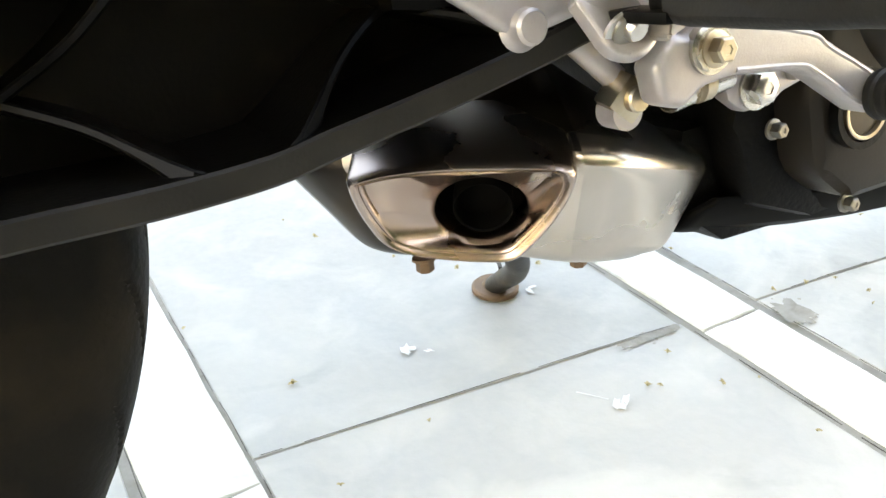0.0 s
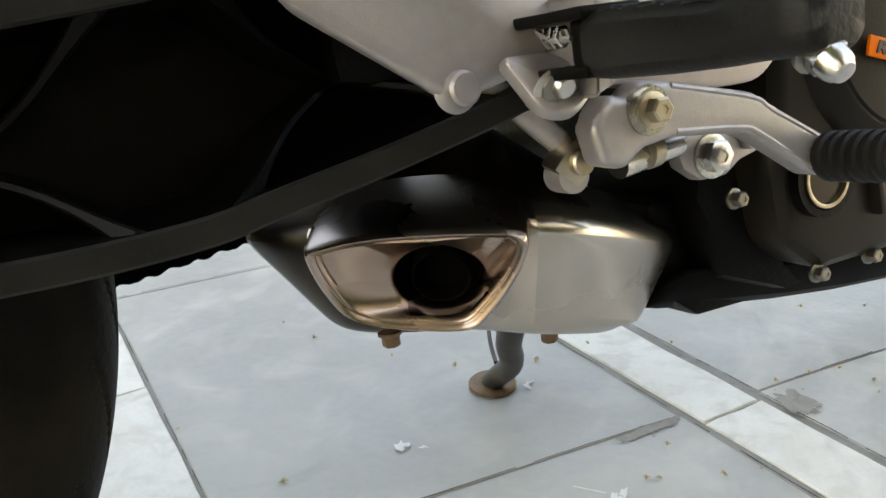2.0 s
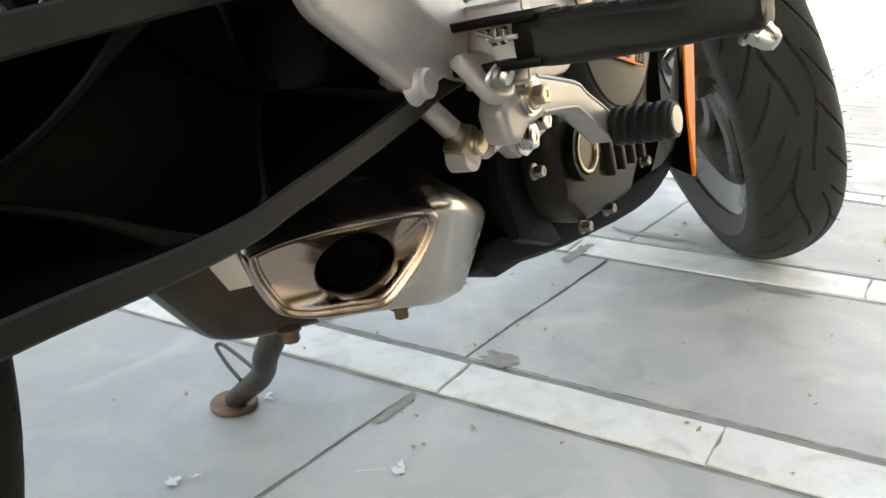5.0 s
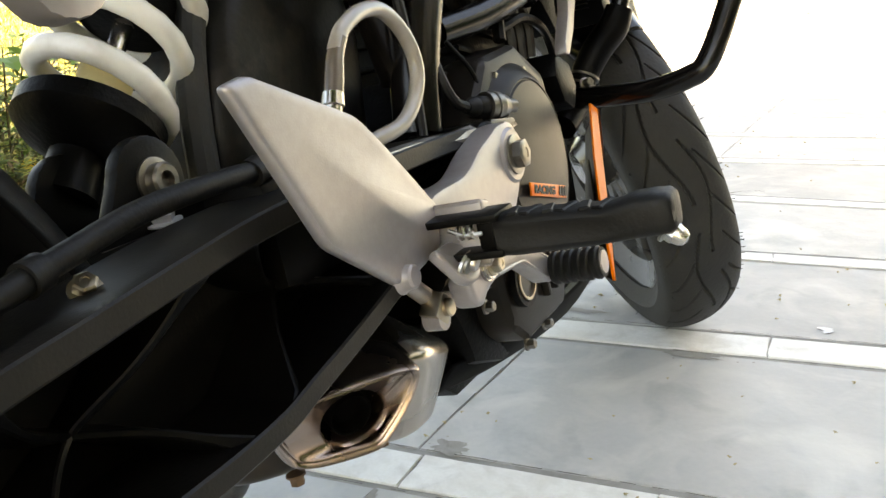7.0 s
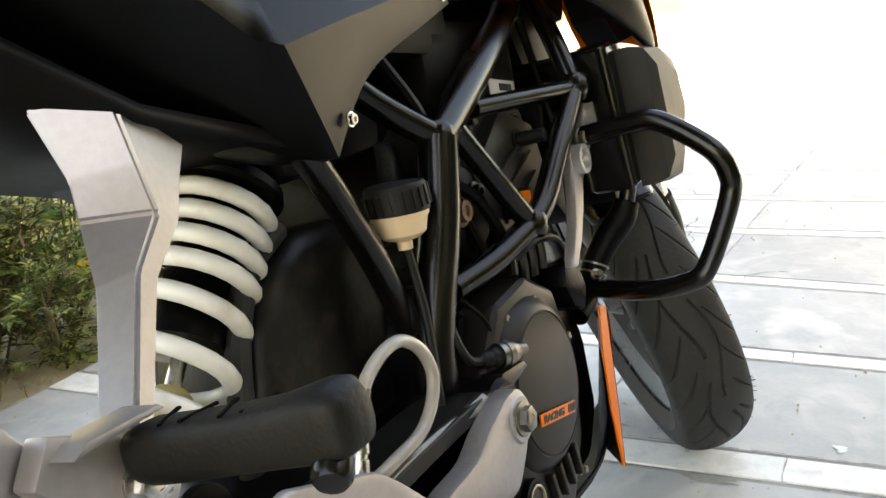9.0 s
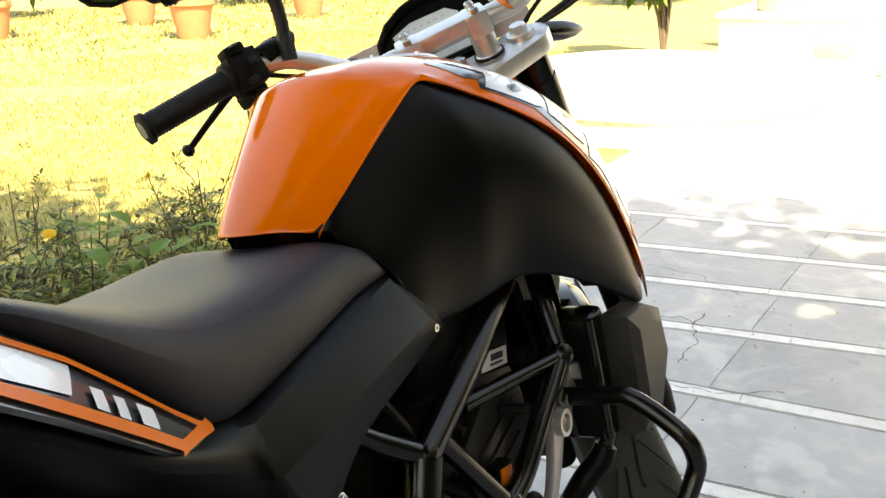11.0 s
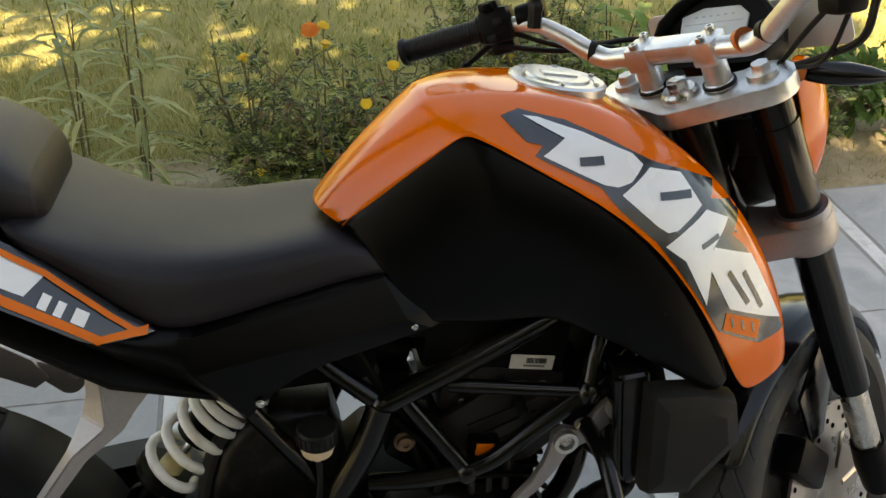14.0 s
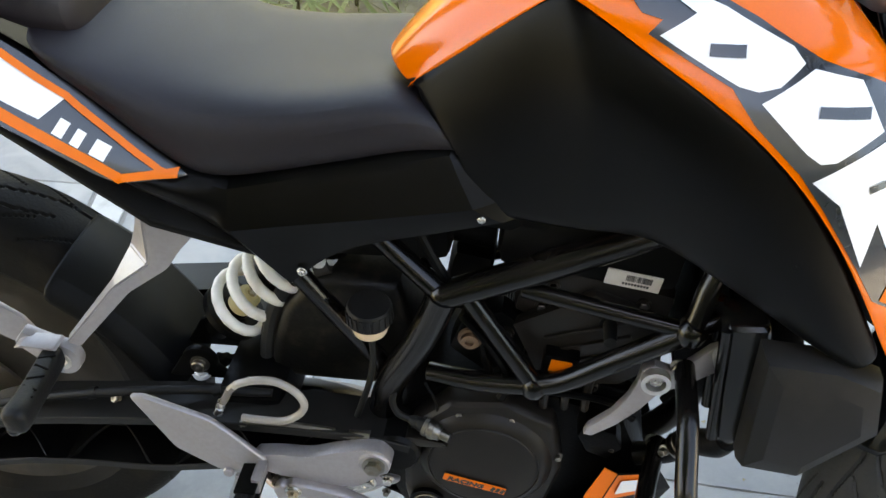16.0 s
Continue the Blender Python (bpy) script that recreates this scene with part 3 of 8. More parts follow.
def marigold_head(o, way, r, rnd, bm):
    """A ruffled head of three rings of petals."""
    way = way.normalized()
    a = way.cross(Vector((0.3, 1, 0.1))).normalized()
    b = way.cross(a)
    for ring, (n, rr, lift) in enumerate(((13, 1.0, 0.10), (11, 0.74, 0.36), (8, 0.45, 0.58))):
        for k in range(n):
            w = 6.283 * k / n + ring * 0.3 + rnd.uniform(-0.1, 0.1)
            d = a * math.cos(w) + b * math.sin(w)
            t = b * math.cos(w) - a * math.sin(w)
            c = o + way * (lift * r)
            L = r * rr * rnd.uniform(0.85, 1.1)
            q = [c + d * L * 0.15 - t * L * 0.08, c + d * L * 0.15 + t * L * 0.08, c + d * L + t * L * 0.34 + way * r * 0.08, c + d * L * 1.04 + way * r * 0.16, c + d * L - t * L * 0.34 + way * r * 0.05]
            bm.faces.new([bm.verts.new(p) for p in q])
    lathe([(-0.7 * r, 0.12 * r), (-0.3 * r, 0.42 * r), (0.1 * r, 0.5 * r)], o, way, 8, bm)
    return bm


def feather_leaf(bm, p, d, L, rnd):
    """One leaf: narrow leaflets in pairs along a thin midrib."""
    d = d.normalized()
    side = d.cross(Vector((0, 0, 1)))
    side = side.normalized() if side.length > 0.05 else Vector((1, 0, 0))
    for q in range(4):
        u = (q + 1.2) / 5.5
        c = p + d * (L * u) - Vector((0, 0, 0.25 * L * u * u))
        for sg in (-1, 1):
            leaf(bm, c, d * 0.75 + side * sg + Vector((0, 0, rnd.uniform(-.2, .25))), L * 0.46 * (1.15 - 0.45 * u), L * 0.13, 0.2)
    leaf(bm, p + d * L * 0.92 - Vector((0, 0, 0.2 * L)), d, L * 0.42, L * 0.13, 0.2)


def marigold(name, seed, height, spread, heads, label, stems_n=9):
    """Woody branching stems, feathery leaves toward the tips, dry heads and a few flowers."""
    rnd = random.Random(seed)
    root = tagged(new(name), label, "plant", "marigolds in the flower bed")
    stems, leaves, dry = bmesh.new(), bmesh.new(), bmesh.new()
    tips, dead = [], []
    for s in range(stems_n):
        a = 6.283 * s / stems_n + rnd.uniform(-0.4, 0.4)
        out = rnd.uniform(0.35, 1.0) * spread
        h = height * rnd.uniform(0.55, 1.0)
        tip = Vector((math.cos(a) * out, math.sin(a) * out, h))
        mid = Vector((tip.x * 0.45, tip.y * 0.45, h * 0.5)) + rand_dir(rnd) * 0.03
        foot = Vector((rnd.uniform(-.03, .03), rnd.uniform(-.03, .03), -0.05))
        line = smooth_path([foot, mid, tip], 8)
        tube(line, [0.0042, 0.0030, 0.0017], 5, 1, bm=stems)
        tips.append(tip)
        for k in range(9):
            t = rnd.uniform(0.12, 0.95)
            p = line[int(t * (len(line) - 1))]
            feather_leaf(leaves, p, rand_dir(rnd, -0.1, 0.5), rnd.uniform(0.05, 0.085), rnd)
        for k in range(5):
            t = rnd.uniform(0.30, 0.95)
            p = line[int(t * (len(line) - 1))]
            d = (rand_dir(rnd, 0.25, 0.9) + Vector((tip.x, tip.y, 0)) * 1.5).normalized()
            e = p + d * rnd.uniform(0.06, 0.15)
            tube([p, p.lerp(e, 0.5) + rand_dir(rnd) * 0.012, e], [0.0020, 0.0015, 0.0010], 4, 3, bm=stems)
            if rnd.random() < 0.30:
                dead.append(e)
                for q in range(2):
                    leaf(dry, p.lerp(e, rnd.uniform(0.4, 1)), rand_dir(rnd, -0.6, 0.2), 0.03, 0.008, 0.5)
            else:
                for q in range(3):
                    feather_leaf(leaves, p.lerp(e, 0.45 + 0.27 * q), rand_dir(rnd, -0.15, 0.7) + d * 0.6, rnd.uniform(0.045, 0.075), rnd)
    part("stems", stems, M_STEM, root)["kind"] = "stuff"
    part("leaves", leaves, M_FEATHER, root, smooth=False)["kind"] = "stuff"
    part("dry_leaves", dry, M_DRYHEAD, root, smooth=False)["kind"] = "stuff"
    for e in dead[:7]:
        part("seed_head", lathe([(-0.010, 0.0015), (-0.004, 0.005), (0.004, 0.0065), (0.009, 0.005), (0.011, 0.001)], e, rand_dir(rnd, 0.3, 1.0), 8), M_DRYHEAD, root, "dry brown seed head")
    for k in range(heads):
        o = tips[(k * 3) % len(tips)] + Vector((0, 0, 0.006))
        part("flower", marigold_head(o, Vector((rnd.uniform(-.3, .3), rnd.uniform(-.6, 0), 1)), rnd.uniform(0.012, 0.018), rnd, bmesh.new()), M_PETAL_Y if rnd.random() < 0.85 else M_PETAL_O, root, "small flower head", False)
    return root


def lance_plant(name, seed, height, label):
    """A tall stem with long narrow leaves all the way up."""
    rnd = random.Random(seed)
    root = tagged(new(name), label, "plant", "tall plants in the flower bed")
    stems, leaves = bmesh.new(), bmesh.new()
    for s in range(3):
        a = rnd.uniform(0, 6.283)
        tip = Vector((math.cos(a) * 0.07, math.sin(a) * 0.07, height * rnd.uniform(0.75, 1.0)))
        tube([(0, 0, -0.05), tip * 0.5 + rand_dir(rnd) * 0.015, tip], [0.0036, 0.003, 0.0016], 6, 4, bm=stems)
        for k in range(28):
            t = (k + 1) / 28
            p = tip * t
            w = k * 2.4 + s
            leaf(leaves, p, Vector((math.cos(w), math.sin(w), 0.15 + 0.45 * t)), rnd.uniform(0.15, 0.22) * (1.1 - 0.45 * t), 0.0165, 0.5)
    part("stems", stems, M_STEM, root)["kind"] = "stuff"
    part("leaves", leaves, M_LANCE, root, smooth=False)["kind"] = "stuff"
    return root


def leafy_plant(name, seed, height, label):
    """A few thin branching stems with well spaced broad pale leaves."""
    rnd = random.Random(seed)
    root = tagged(new(name), label, "plant", "broad leaved plants in the flower bed")
    stems, leaves = bmesh.new(), bmesh.new()
    for s in range(5):
        a = s * 1.257 + rnd.uniform(-0.3, 0.3)
        tip = Vector((math.cos(a) * rnd.uniform(0.05, 0.16), math.sin(a) * rnd.uniform(0.05, 0.16), height * rnd.uniform(0.7, 1.0)))
        tube([(0, 0, -0.05), tip * 0.5 + Vector((0, 0, 0.03)), tip], [0.004, 0.003, 0.0018], 6, 4, bm=stems)
        for k in range(9):
            t = 0.25 + 0.75 * k / 8
            w = k * 2.4 + s
            leaf(leaves, tip * t + Vector((0, 0, 0.03 * (1 - t))), Vector((math.cos(w), math.sin(w), rnd.uniform(0.0, 0.6))), rnd.uniform(0.055, 0.105), rnd.uniform(0.032, 0.055), 0.35)
    part("stems", stems, M_STEM, root)["kind"] = "stuff"
    part("leaves", leaves, M_PALELEAF, root, smooth=False)["kind"] = "stuff"
    return root


def shrub(name, seed, radius, height, count, size, mat, label, trunk=0.0, group=""):
    rnd = random.Random(seed)
    root = tagged(new(name), label, "shrub", group)
    wood, leaves = bmesh.new(), bmesh.new()
    lumps = []
    for k in range(11):
        d = rand_dir(rnd, -0.35, 1.0)
        lumps.append((Vector((d.x * radius * rnd.uniform(0.2, 0.7), d.y * radius * rnd.uniform(0.2, 0.7), trunk + height * (0.45 + 0.38 * d.z))), rnd.uniform(0.3, 0.5) * radius))
    for c, r in lumps:
        tube([(0, 0, -0.05), (c.x * 0.3, c.y * 0.3, c.z * 0.5), c], [0.02, 0.014, 0.006], 6, 3, bm=wood)
    for k in range(count):
        c, r = lumps[rnd.randrange(len(lumps))]
        d = rand_dir(rnd, -0.8, 1.0)
        p = c + d * (r * rnd.uniform(0.45, 1.08))
        leaf(leaves, p, d + rand_dir(rnd) * 0.8, size * rnd.uniform(0.7, 1.3), size * rnd.uniform(0.35, 0.5), 0.3)
    part("branches", wood, M_BARK, root)["kind"] = "stuff"
    part("leaves", leaves, mat, root, smooth=False)["kind"] = "stuff"
    return root


def shade_tree(name, at, trunk_h, crown, count, size, seed, label):
    """A tapered trunk with limbs and an uneven crown of leaf clumps."""
    rnd = random.Random(seed)
    root = tagged(new(name), label, "tree")
    root.location = at
    wood, V, F = bmesh.new(), [], []
    top = Vector((crown[0], crown[1], trunk_h))
    tube([(0, 0, -0.1), (0.05, 0.02, trunk_h * 0.45), top], [0.24, 0.19, 0.13], 14, 5, bm=wood)
    clumps = []
    for k in range(44):
        d = rand_dir(rnd, -0.55, 1.0)
        c = top + Vector((d.x * crown[2], d.y * crown[2], d.z * crown[3])) * rnd.uniform(0.35, 1.0) + Vector((0, 0, crown[3] * 0.55))
        clumps.append((c, rnd.uniform(0.55, 1.0)))
        if k < 22:
            m = top.lerp(c, 0.5) + Vector((rnd.uniform(-.2, .2), rnd.uniform(-.2, .2), -0.15))
            tube([top + Vector((0, 0, -0.3)), m, c], [0.07, 0.045, 0.015], 8, 3, bm=wood)
    for k in range(count):
        c, r = clumps[rnd.randrange(len(clumps))]
        p = c + rand_dir(rnd, -1, 1) * (r * rnd.random() ** 0.5)
        d = rand_dir(rnd, -0.7, 0.5)
        s = d.cross(Vector((rnd.uniform(-.5, .5), rnd.uniform(-.5, .5), 1))).normalized()
        L = size * rnd.uniform(0.7, 1.3)
        i = len(V)
        V.extend([p[:], (p + d * L * 0.5 + s * L * 0.26)[:], (p + d * L)[:], (p + d * L * 0.5 - s * L * 0.26)[:]])
        F.append((i, i + 1, i + 2, i + 3))
    part("trunk", wood, M_BARK, root)
    me = bpy.data.meshes.new("crown")
    me.from_pydata(V, [], F)
    me.materials.append(M_TREE)
    new("crown", me).parent = root
    return root


def build_garden():
    kinds = [marigold("marigold_plant", 21, 0.60, 0.19, 2, "bushy marigold with feathery leaves and yellow flowers", 16),
             marigold("marigold_plant", 22, 0.36, 0.21, 1, "low spreading marigold with yellow flowers", 10),
             marigold("marigold_plant", 23, 0.50, 0.17, 1, "tall open marigold with dry seed heads and few flowers", 7)]
    spots = [(1.20, 1.50, 0.0, 0), (0.72, 1.46, 1.1, 2), (1.02, 1.40, 2.0, 1), (0.90, 1.52, 2.9, 2), (0.56, 1.42, 4.0, 1), (1.38, 1.62, 3.6, 0), (0.80, 1.36, 2.4, 1), (1.16, 1.62, 5.0, 0),
             (1.62, 1.44, 0.5, 1), (1.86, 1.55, 1.7, 0), (-0.45, 1.60, 0.9, 0), (2.15, 1.45, 4.4, 1), (-0.75, 1.5, 5.5, 0), (0.50, 1.62, 4.5, 2), (1.30, 1.38, 5.7, 1)]
    for k, (x, y, a, i) in enumerate(spots):
        m = pose(x, y, -0.03, 0, 0, math.degrees(a))
        if k in (0, 1, 2):
            kinds[i].matrix_basis = m
        else:
            copy_thing(kinds[i], m)
    for x, y, h, r, m, col in ((0.69, 1.33, 0.60, 0.022, M_PETAL_O, "orange"), (0.81, 1.25, 0.43, 0.015, M_PETAL_Y, "yellow"), (0.88, 1.25, 0.53, 0.015, M_PETAL_Y, "yellow")):
        rnd = random.Random(int(x * 100))
        one = tagged(new("marigold_stalk"), "single %s marigold on a long bare stalk" % col, "plant", "marigolds in the flower bed")
        part("stalk", tube([(0, 0, -0.04), (0.01, 0.008, h * 0.5), (0, 0, h)], [0.0035, 0.0026, 0.002], 6, 5), M_STEM, one)
        part("flower", marigold_head(Vector((0, 0, h)), Vector((-0.1, -0.45, 1)), r, rnd, bmesh.new()), m, one, col + " flower head", False)
        lv = bmesh.new()
        for k in range(9):
            leaf(lv, Vector((0, 0, h * (0.25 + 0.07 * k))), rand_dir(rnd, 0.1, 0.6), 0.055, 0.012, 0.3)
        part("leaves", lv, M_FEATHER, one, smooth=False)["kind"] = "stuff"
        one.location = (x, y, -0.03)
    tall = lance_plant("lance_leaved_plant", 31, 0.80, "tall grey-green plant with long narrow leaves")
    tall.matrix_basis = pose(0.06, 1.44, -0.03)
    for x, y, a in ((0.21, 1.50, 60), (-0.12, 1.42, 140), (-0.35, 1.46, 220)):
        copy_thing(tall, pose(x, y, -0.03, 0, 0, a))
    soft = leafy_plant("soft_leaved_plant", 37, 0.47, "young plant with well spaced pale green leaves")
    soft.matrix_basis = pose(1.46, 1.52, -0.03)
    for x, y, a in ((1.66, 1.74, 190), (1.66, 1.38, 300)):
        copy_thing(soft, pose(x, y, -0.03, 0, 0, a))
    low = shrub("broad_leaved_plant", 41, 0.22, 0.26, 420, 0.06, M_BROAD, "low dark green broad-leaved plant beside the paving", group="low plants by the paving")
    low.matrix_basis = pose(2.75, 1.42, -0.03)
    for x, y, a in ((3.05, 1.5, 80), (2.45, 1.62, 200), (3.4, 1.45, 30)):
        copy_thing(low, pose(x, y, -0.03, 0, 0, a))


def build_bed():
    """Loose dry earth of the flower bed: a low uneven mound with twigs and dead leaves on it."""
    rnd = random.Random(29)
    bm = bmesh.new()
    rows = []
    for i in range(170):
        x = -1.6 + 0.03 * i
        row = []
        for j in range(17):
            y = LAWN_EDGE + 0.012 - 0.018 * (x - 0.8) + 0.036 * j
            edge = min(1.0, (16 - j) / 6) * min(1.0, (j + 1.5) / 3)
            row.append((x, y, -0.047 + edge * (0.020 + 0.016 * noise.noise((x * 3, y * 3, 0)) + 0.011 * noise.noise((x * 14, y * 14, 2)) + 0.006 * noise.noise((x * 40, y * 40, 5)))))
        rows.append(row)
    sheet(rows, bm)
    tagged(mesh_object("flower_bed", bm, M_BED, smooth=False), "strip of dry crumbly earth along the paving", "flower bed", kind="structure")
    bm = bmesh.new()
    for k in range(520):
        p = Vector((rnd.uniform(-0.8, 2.6), rnd.uniform(1.26, 1.75), -0.024))
        d = rand_dir(rnd, -0.05, 0.25)
        if k % 3:
            leaf(bm, p, d, rnd.uniform(0.015, 0.04), rnd.uniform(0.006, 0.014), 0.1)
        else:
            tube([p, p + d * rnd.uniform(0.03, 0.09)], 0.0012, 4, 1, bm=bm)
    tagged(mesh_object("dead_leaves", bm, M_HUSK, smooth=False), "dead leaves and twigs lying in the flower bed", "dead leaves", kind="stuff")


def build_distance():
    # round marble steps
    steps = tagged(new("round_steps"), "two round white marble steps at the end of the paving", "steps")
    for r, z, n in ((1.15, 0.15, "lower_step"), (0.78, 0.30, "upper_step")):
        part(n, lathe([(-0.04, 0), (-0.04, r), (z - 0.03, r), (z - 0.03, r + 0.02), (z - 0.008, r + 0.02), (z, r + 0.012), (z, 0)], (6.12, 1.52, 0), (0, 0, 1), 64), M_MARBLE, steps)
    # white plinth with a clad wall on it
    plinth = tagged(new("plinth"), "white marble plinth with a small vent beyond the paving", "plinth")
    part("block", box((1.6, 3.6, 0.45), pose(8.95, -0.25, 0.205), 0.012), M_MARBLE, plinth)
    part("coping", box((1.66, 3.66, 0.05), pose(8.95, -0.25, 0.455), 0.01), M_MARBLE, plinth)
    part("vent", box((0.02, 0.30, 0.16), pose(8.145, 0.62, 0.22), 0.004), M_MORTAR, plinth)
    part("tap", lathe([(0, 0.025), (0.04, 0.03), (0.05, 0.0)], (8.15, 0.25, 0.05), (-1, 0, 0), 12), M_CHROME, plinth)
    bm = box((0.2, 3.2, 1.9), pose(9.5, -0.5, 1.42), 0.01)
    tagged(mesh_object("wall_far", bm, M_MARBLE), "veined marble clad wall above the plinth", "wall", kind="structure")
    pot = tagged(new("plant_pot"), "grey weathered clay pot on the plinth", "plant pot", "pots")
    part("bowl", lathe([(0, 0), (0, 0.10), (0.03, 0.115), (0.20, 0.15), (0.21, 0.17), (0.25, 0.17), (0.25, 0.14), (0.20, 0.13), (0.2, 0)], (8.45, 1.2, 0.48), (0, 0, 1), 28), M_POT_GREY, pot)
    for x, y, s, sd in ((9.2, 8.7, 1.0, 51), (10.6, 11.2, 1.0, 52), (8.2, 11.5, 0.9, 53), (12.6, 9.4, 1.0, 54)):
        p = tagged(new("plant_pot"), "orange terracotta pot on the lawn", "plant pot", "pots")
        part("bowl", lathe([(0, 0), (0, 0.19), (0.06, 0.21), (0.42, 0.28), (0.44, 0.31), (0.52, 0.31), (0.52, 0.26), (0.44, 0.25), (0.42, 0)], (x, y, -0.05), (0, 0, 1), 28), M_POT, p)
        b = shrub("potted_bush", sd, 0.55, 0.75, 900, 0.10, M_BROAD, "round leafy bush growing in a terracotta pot", 0.12, "potted bushes")
        b.location = (x, y, 0.38)
    t = shrub("tall_shrub", 61, 0.5, 2.2, 1500, 0.20, M_BROAD, "tall narrow-leaved green shrub beside the plinth")
    t.location = (8.9, 2.25, -0.02)
    for k, (x, y) in enumerate(((3.5, 15), (7, 16.5), (11, 15.5), (0, 16), (15, 13), (18, 9), (17, 5), (-5, 12), (-9, 14), (-12, 8))):
        h = shrub("hedge_bush", 70 + k, 1.5, 1.9, 1100, 0.22, M_TREE, "dense dark hedge bush at the far side of the lawn", group="hedge")
        h.location = (x, y, -0.05)
    # unseen bushes, added along the wall behind the camera
    for k, (x, y) in enumerate(((-5.2, -5.0), (-3.0, -5.1), (-0.9, -5.0), (1.2, -5.2), (3.4, -5.0), (5.6, -5.2))):
        h = shrub("hedge_bush", 90 + k, 1.5, 3.0, 2600, 0.2, M_TREE, "tall leafy bush, unseen, added against the closing wall", group="bushes by the house")
        h.location = (x, y, -0.05)
    # an unseen wall, added to close the place behind the camera
    bm = box((22, 0.3, 6.0), pose(-1.5, -6.2, 2.96), 0.01)
    tagged(mesh_object("wall_house", bm, M_PLASTER), "plain cream wall, unseen, added to close the drive", "wall", kind="structure")


# Trees out of view, added to cast shade on bike, lawn and paving.
shade_tree("shade_tree", (-2.6, -3.4, 0), 4.2, (0.4, 0.5, 3.3, 1.5), 15000, 0.24, 81, "large leafy tree, unseen, added to shade the parked motorcycle")
shade_tree("shade_tree", (-2.9, 2.5, 0), 3.4, (1.8, -1.0, 2.1, 1.2), 6800, 0.13, 82, "leafy tree, unseen, added behind the motorcycle to shade the lawn")
shade_tree("shade_tree", (1.0, -4.4, 0), 4.6, (-1.6, 2.1, 2.0, 1.2), 3000, 0.22, 83, "spreading leafy tree, unseen, added to shade the drive")
build_garden()
build_bed()
build_distance()
build_grass()


# ---- the motorcycle: x ahead, y to its left, z up, leaning on its side stand ----
LEAN = radians(11.99)
bike = tagged(new("motorcycle"), "orange and black naked motorcycle leaning on its side stand", "motorcycle")
bike.rotation_euler = (-LEAN, 0, 0)
STEM = Vector((1.100, 0, 0.962))
RAKE = radians(23.0)
AXIS = Vector((-math.sin(RAKE), 0, math.cos(RAKE)))
TURN = Matrix.Translation(STEM) @ Matrix.Rotation(radians(37), 4, AXIS) @ Matrix.Translation(-STEM)
DOWN, AHEAD = -AXIS, Vector((math.cos(RAKE), 0, math.sin(RAKE)))
AXLE_F = STEM + DOWN * 0.728 - AHEAD * 0.022
AXLE_R = Vector((-0.034, 0.030, 0.337))


def turned(bm):
    """Swings a steered piece to the side with the handlebar."""
    bm.transform(TURN)
    return bm


HUB = Matrix.Translation((-0.008, 0.0125, -0.004)) @ TURN


def rolled(bm):
    """The same for what turns on or hugs the front axle."""
    bm.transform(HUB)
    return bm


# -- wheels --
def tyre(axle, radius, width, rim_r, grooves, mat, n=1040, steer=False, parent=None, name="tyre", across=58, depth=0.36):
    prof = []
    k = across
    crown = radius - width * depth
    for i in range(k + 1):
        a = math.pi * (i / k) - math.pi / 2
        y = math.sin(a) * width * 0.5
        r = crown + math.cos(a) ** 0.8 * width * depth if abs(a) < math.pi / 2 - 1e-6 else crown
        prof.append((y, r))
    prof = [(-width * 0.36, rim_r), (-width * 0.47, rim_r + 0.02), (-width * 0.5, crown - 0.012)] + prof + [(width * 0.5, crown - 0.012), (width * 0.47, rim_r + 0.02), (width * 0.36, rim_r)]
    V, F = [], []
    for j in range(n):
        w = 2 * math.pi * j / n
        for y, r in prof:
            d = grooves(w, y / (width * 0.5)) if r > crown + 0.003 else 0.0
            rr = r - d
            V.append((axle.x + math.cos(w) * rr, axle.y + y, axle.z + math.sin(w) * rr))
    m = len(prof)
    for j in range(n):
        for i in range(m - 1):
            a, b = j * m + i, ((j + 1) % n) * m + i
            F.append((a, b, b + 1, a + 1))
    bm = bmesh.new()
    vs = [bm.verts.new(v) for v in V]
    for f in F:
        bm.faces.new([vs[i] for i in f])
    if steer:
        rolled(bm)
    return part(name, bm, mat, parent, "dusty black tyre with angled grooves", angle=0.45)


def road_grooves(w, s):
    """Slanted sipes from the shoulders inward and long S-shaped grooves over the crown."""
    u = abs(s)
    q = w / (2 * math.pi) + (0.0139 if s < 0 else 0.0)
    c = (q * 30 - (u - 0.4) * 2.0) % 1.0
    wide = 0.042 * min(1.0, (0.95 - u) * 6) * min(1.0, (u - 0.34) * 8)
    deep = 0.0
    if 0.34 < u < 0.95 and wide > 0:
        deep = max(deep, 0.0030 * max(0.0, 1 - (abs(c - 0.5) / (wide * 1.5)) ** 2))
    p = (q * 9 + (0.5 if s < 0 else 0.0)) % 1.0
    if 0.04 < p < 0.84:
        off = abs(u - 0.22 - 0.17 * math.sin(6.4 * (p - 0.1))) / 0.034
        deep = max(deep, 0.0034 * max(0.0, 1 - off ** 2))
    return deep


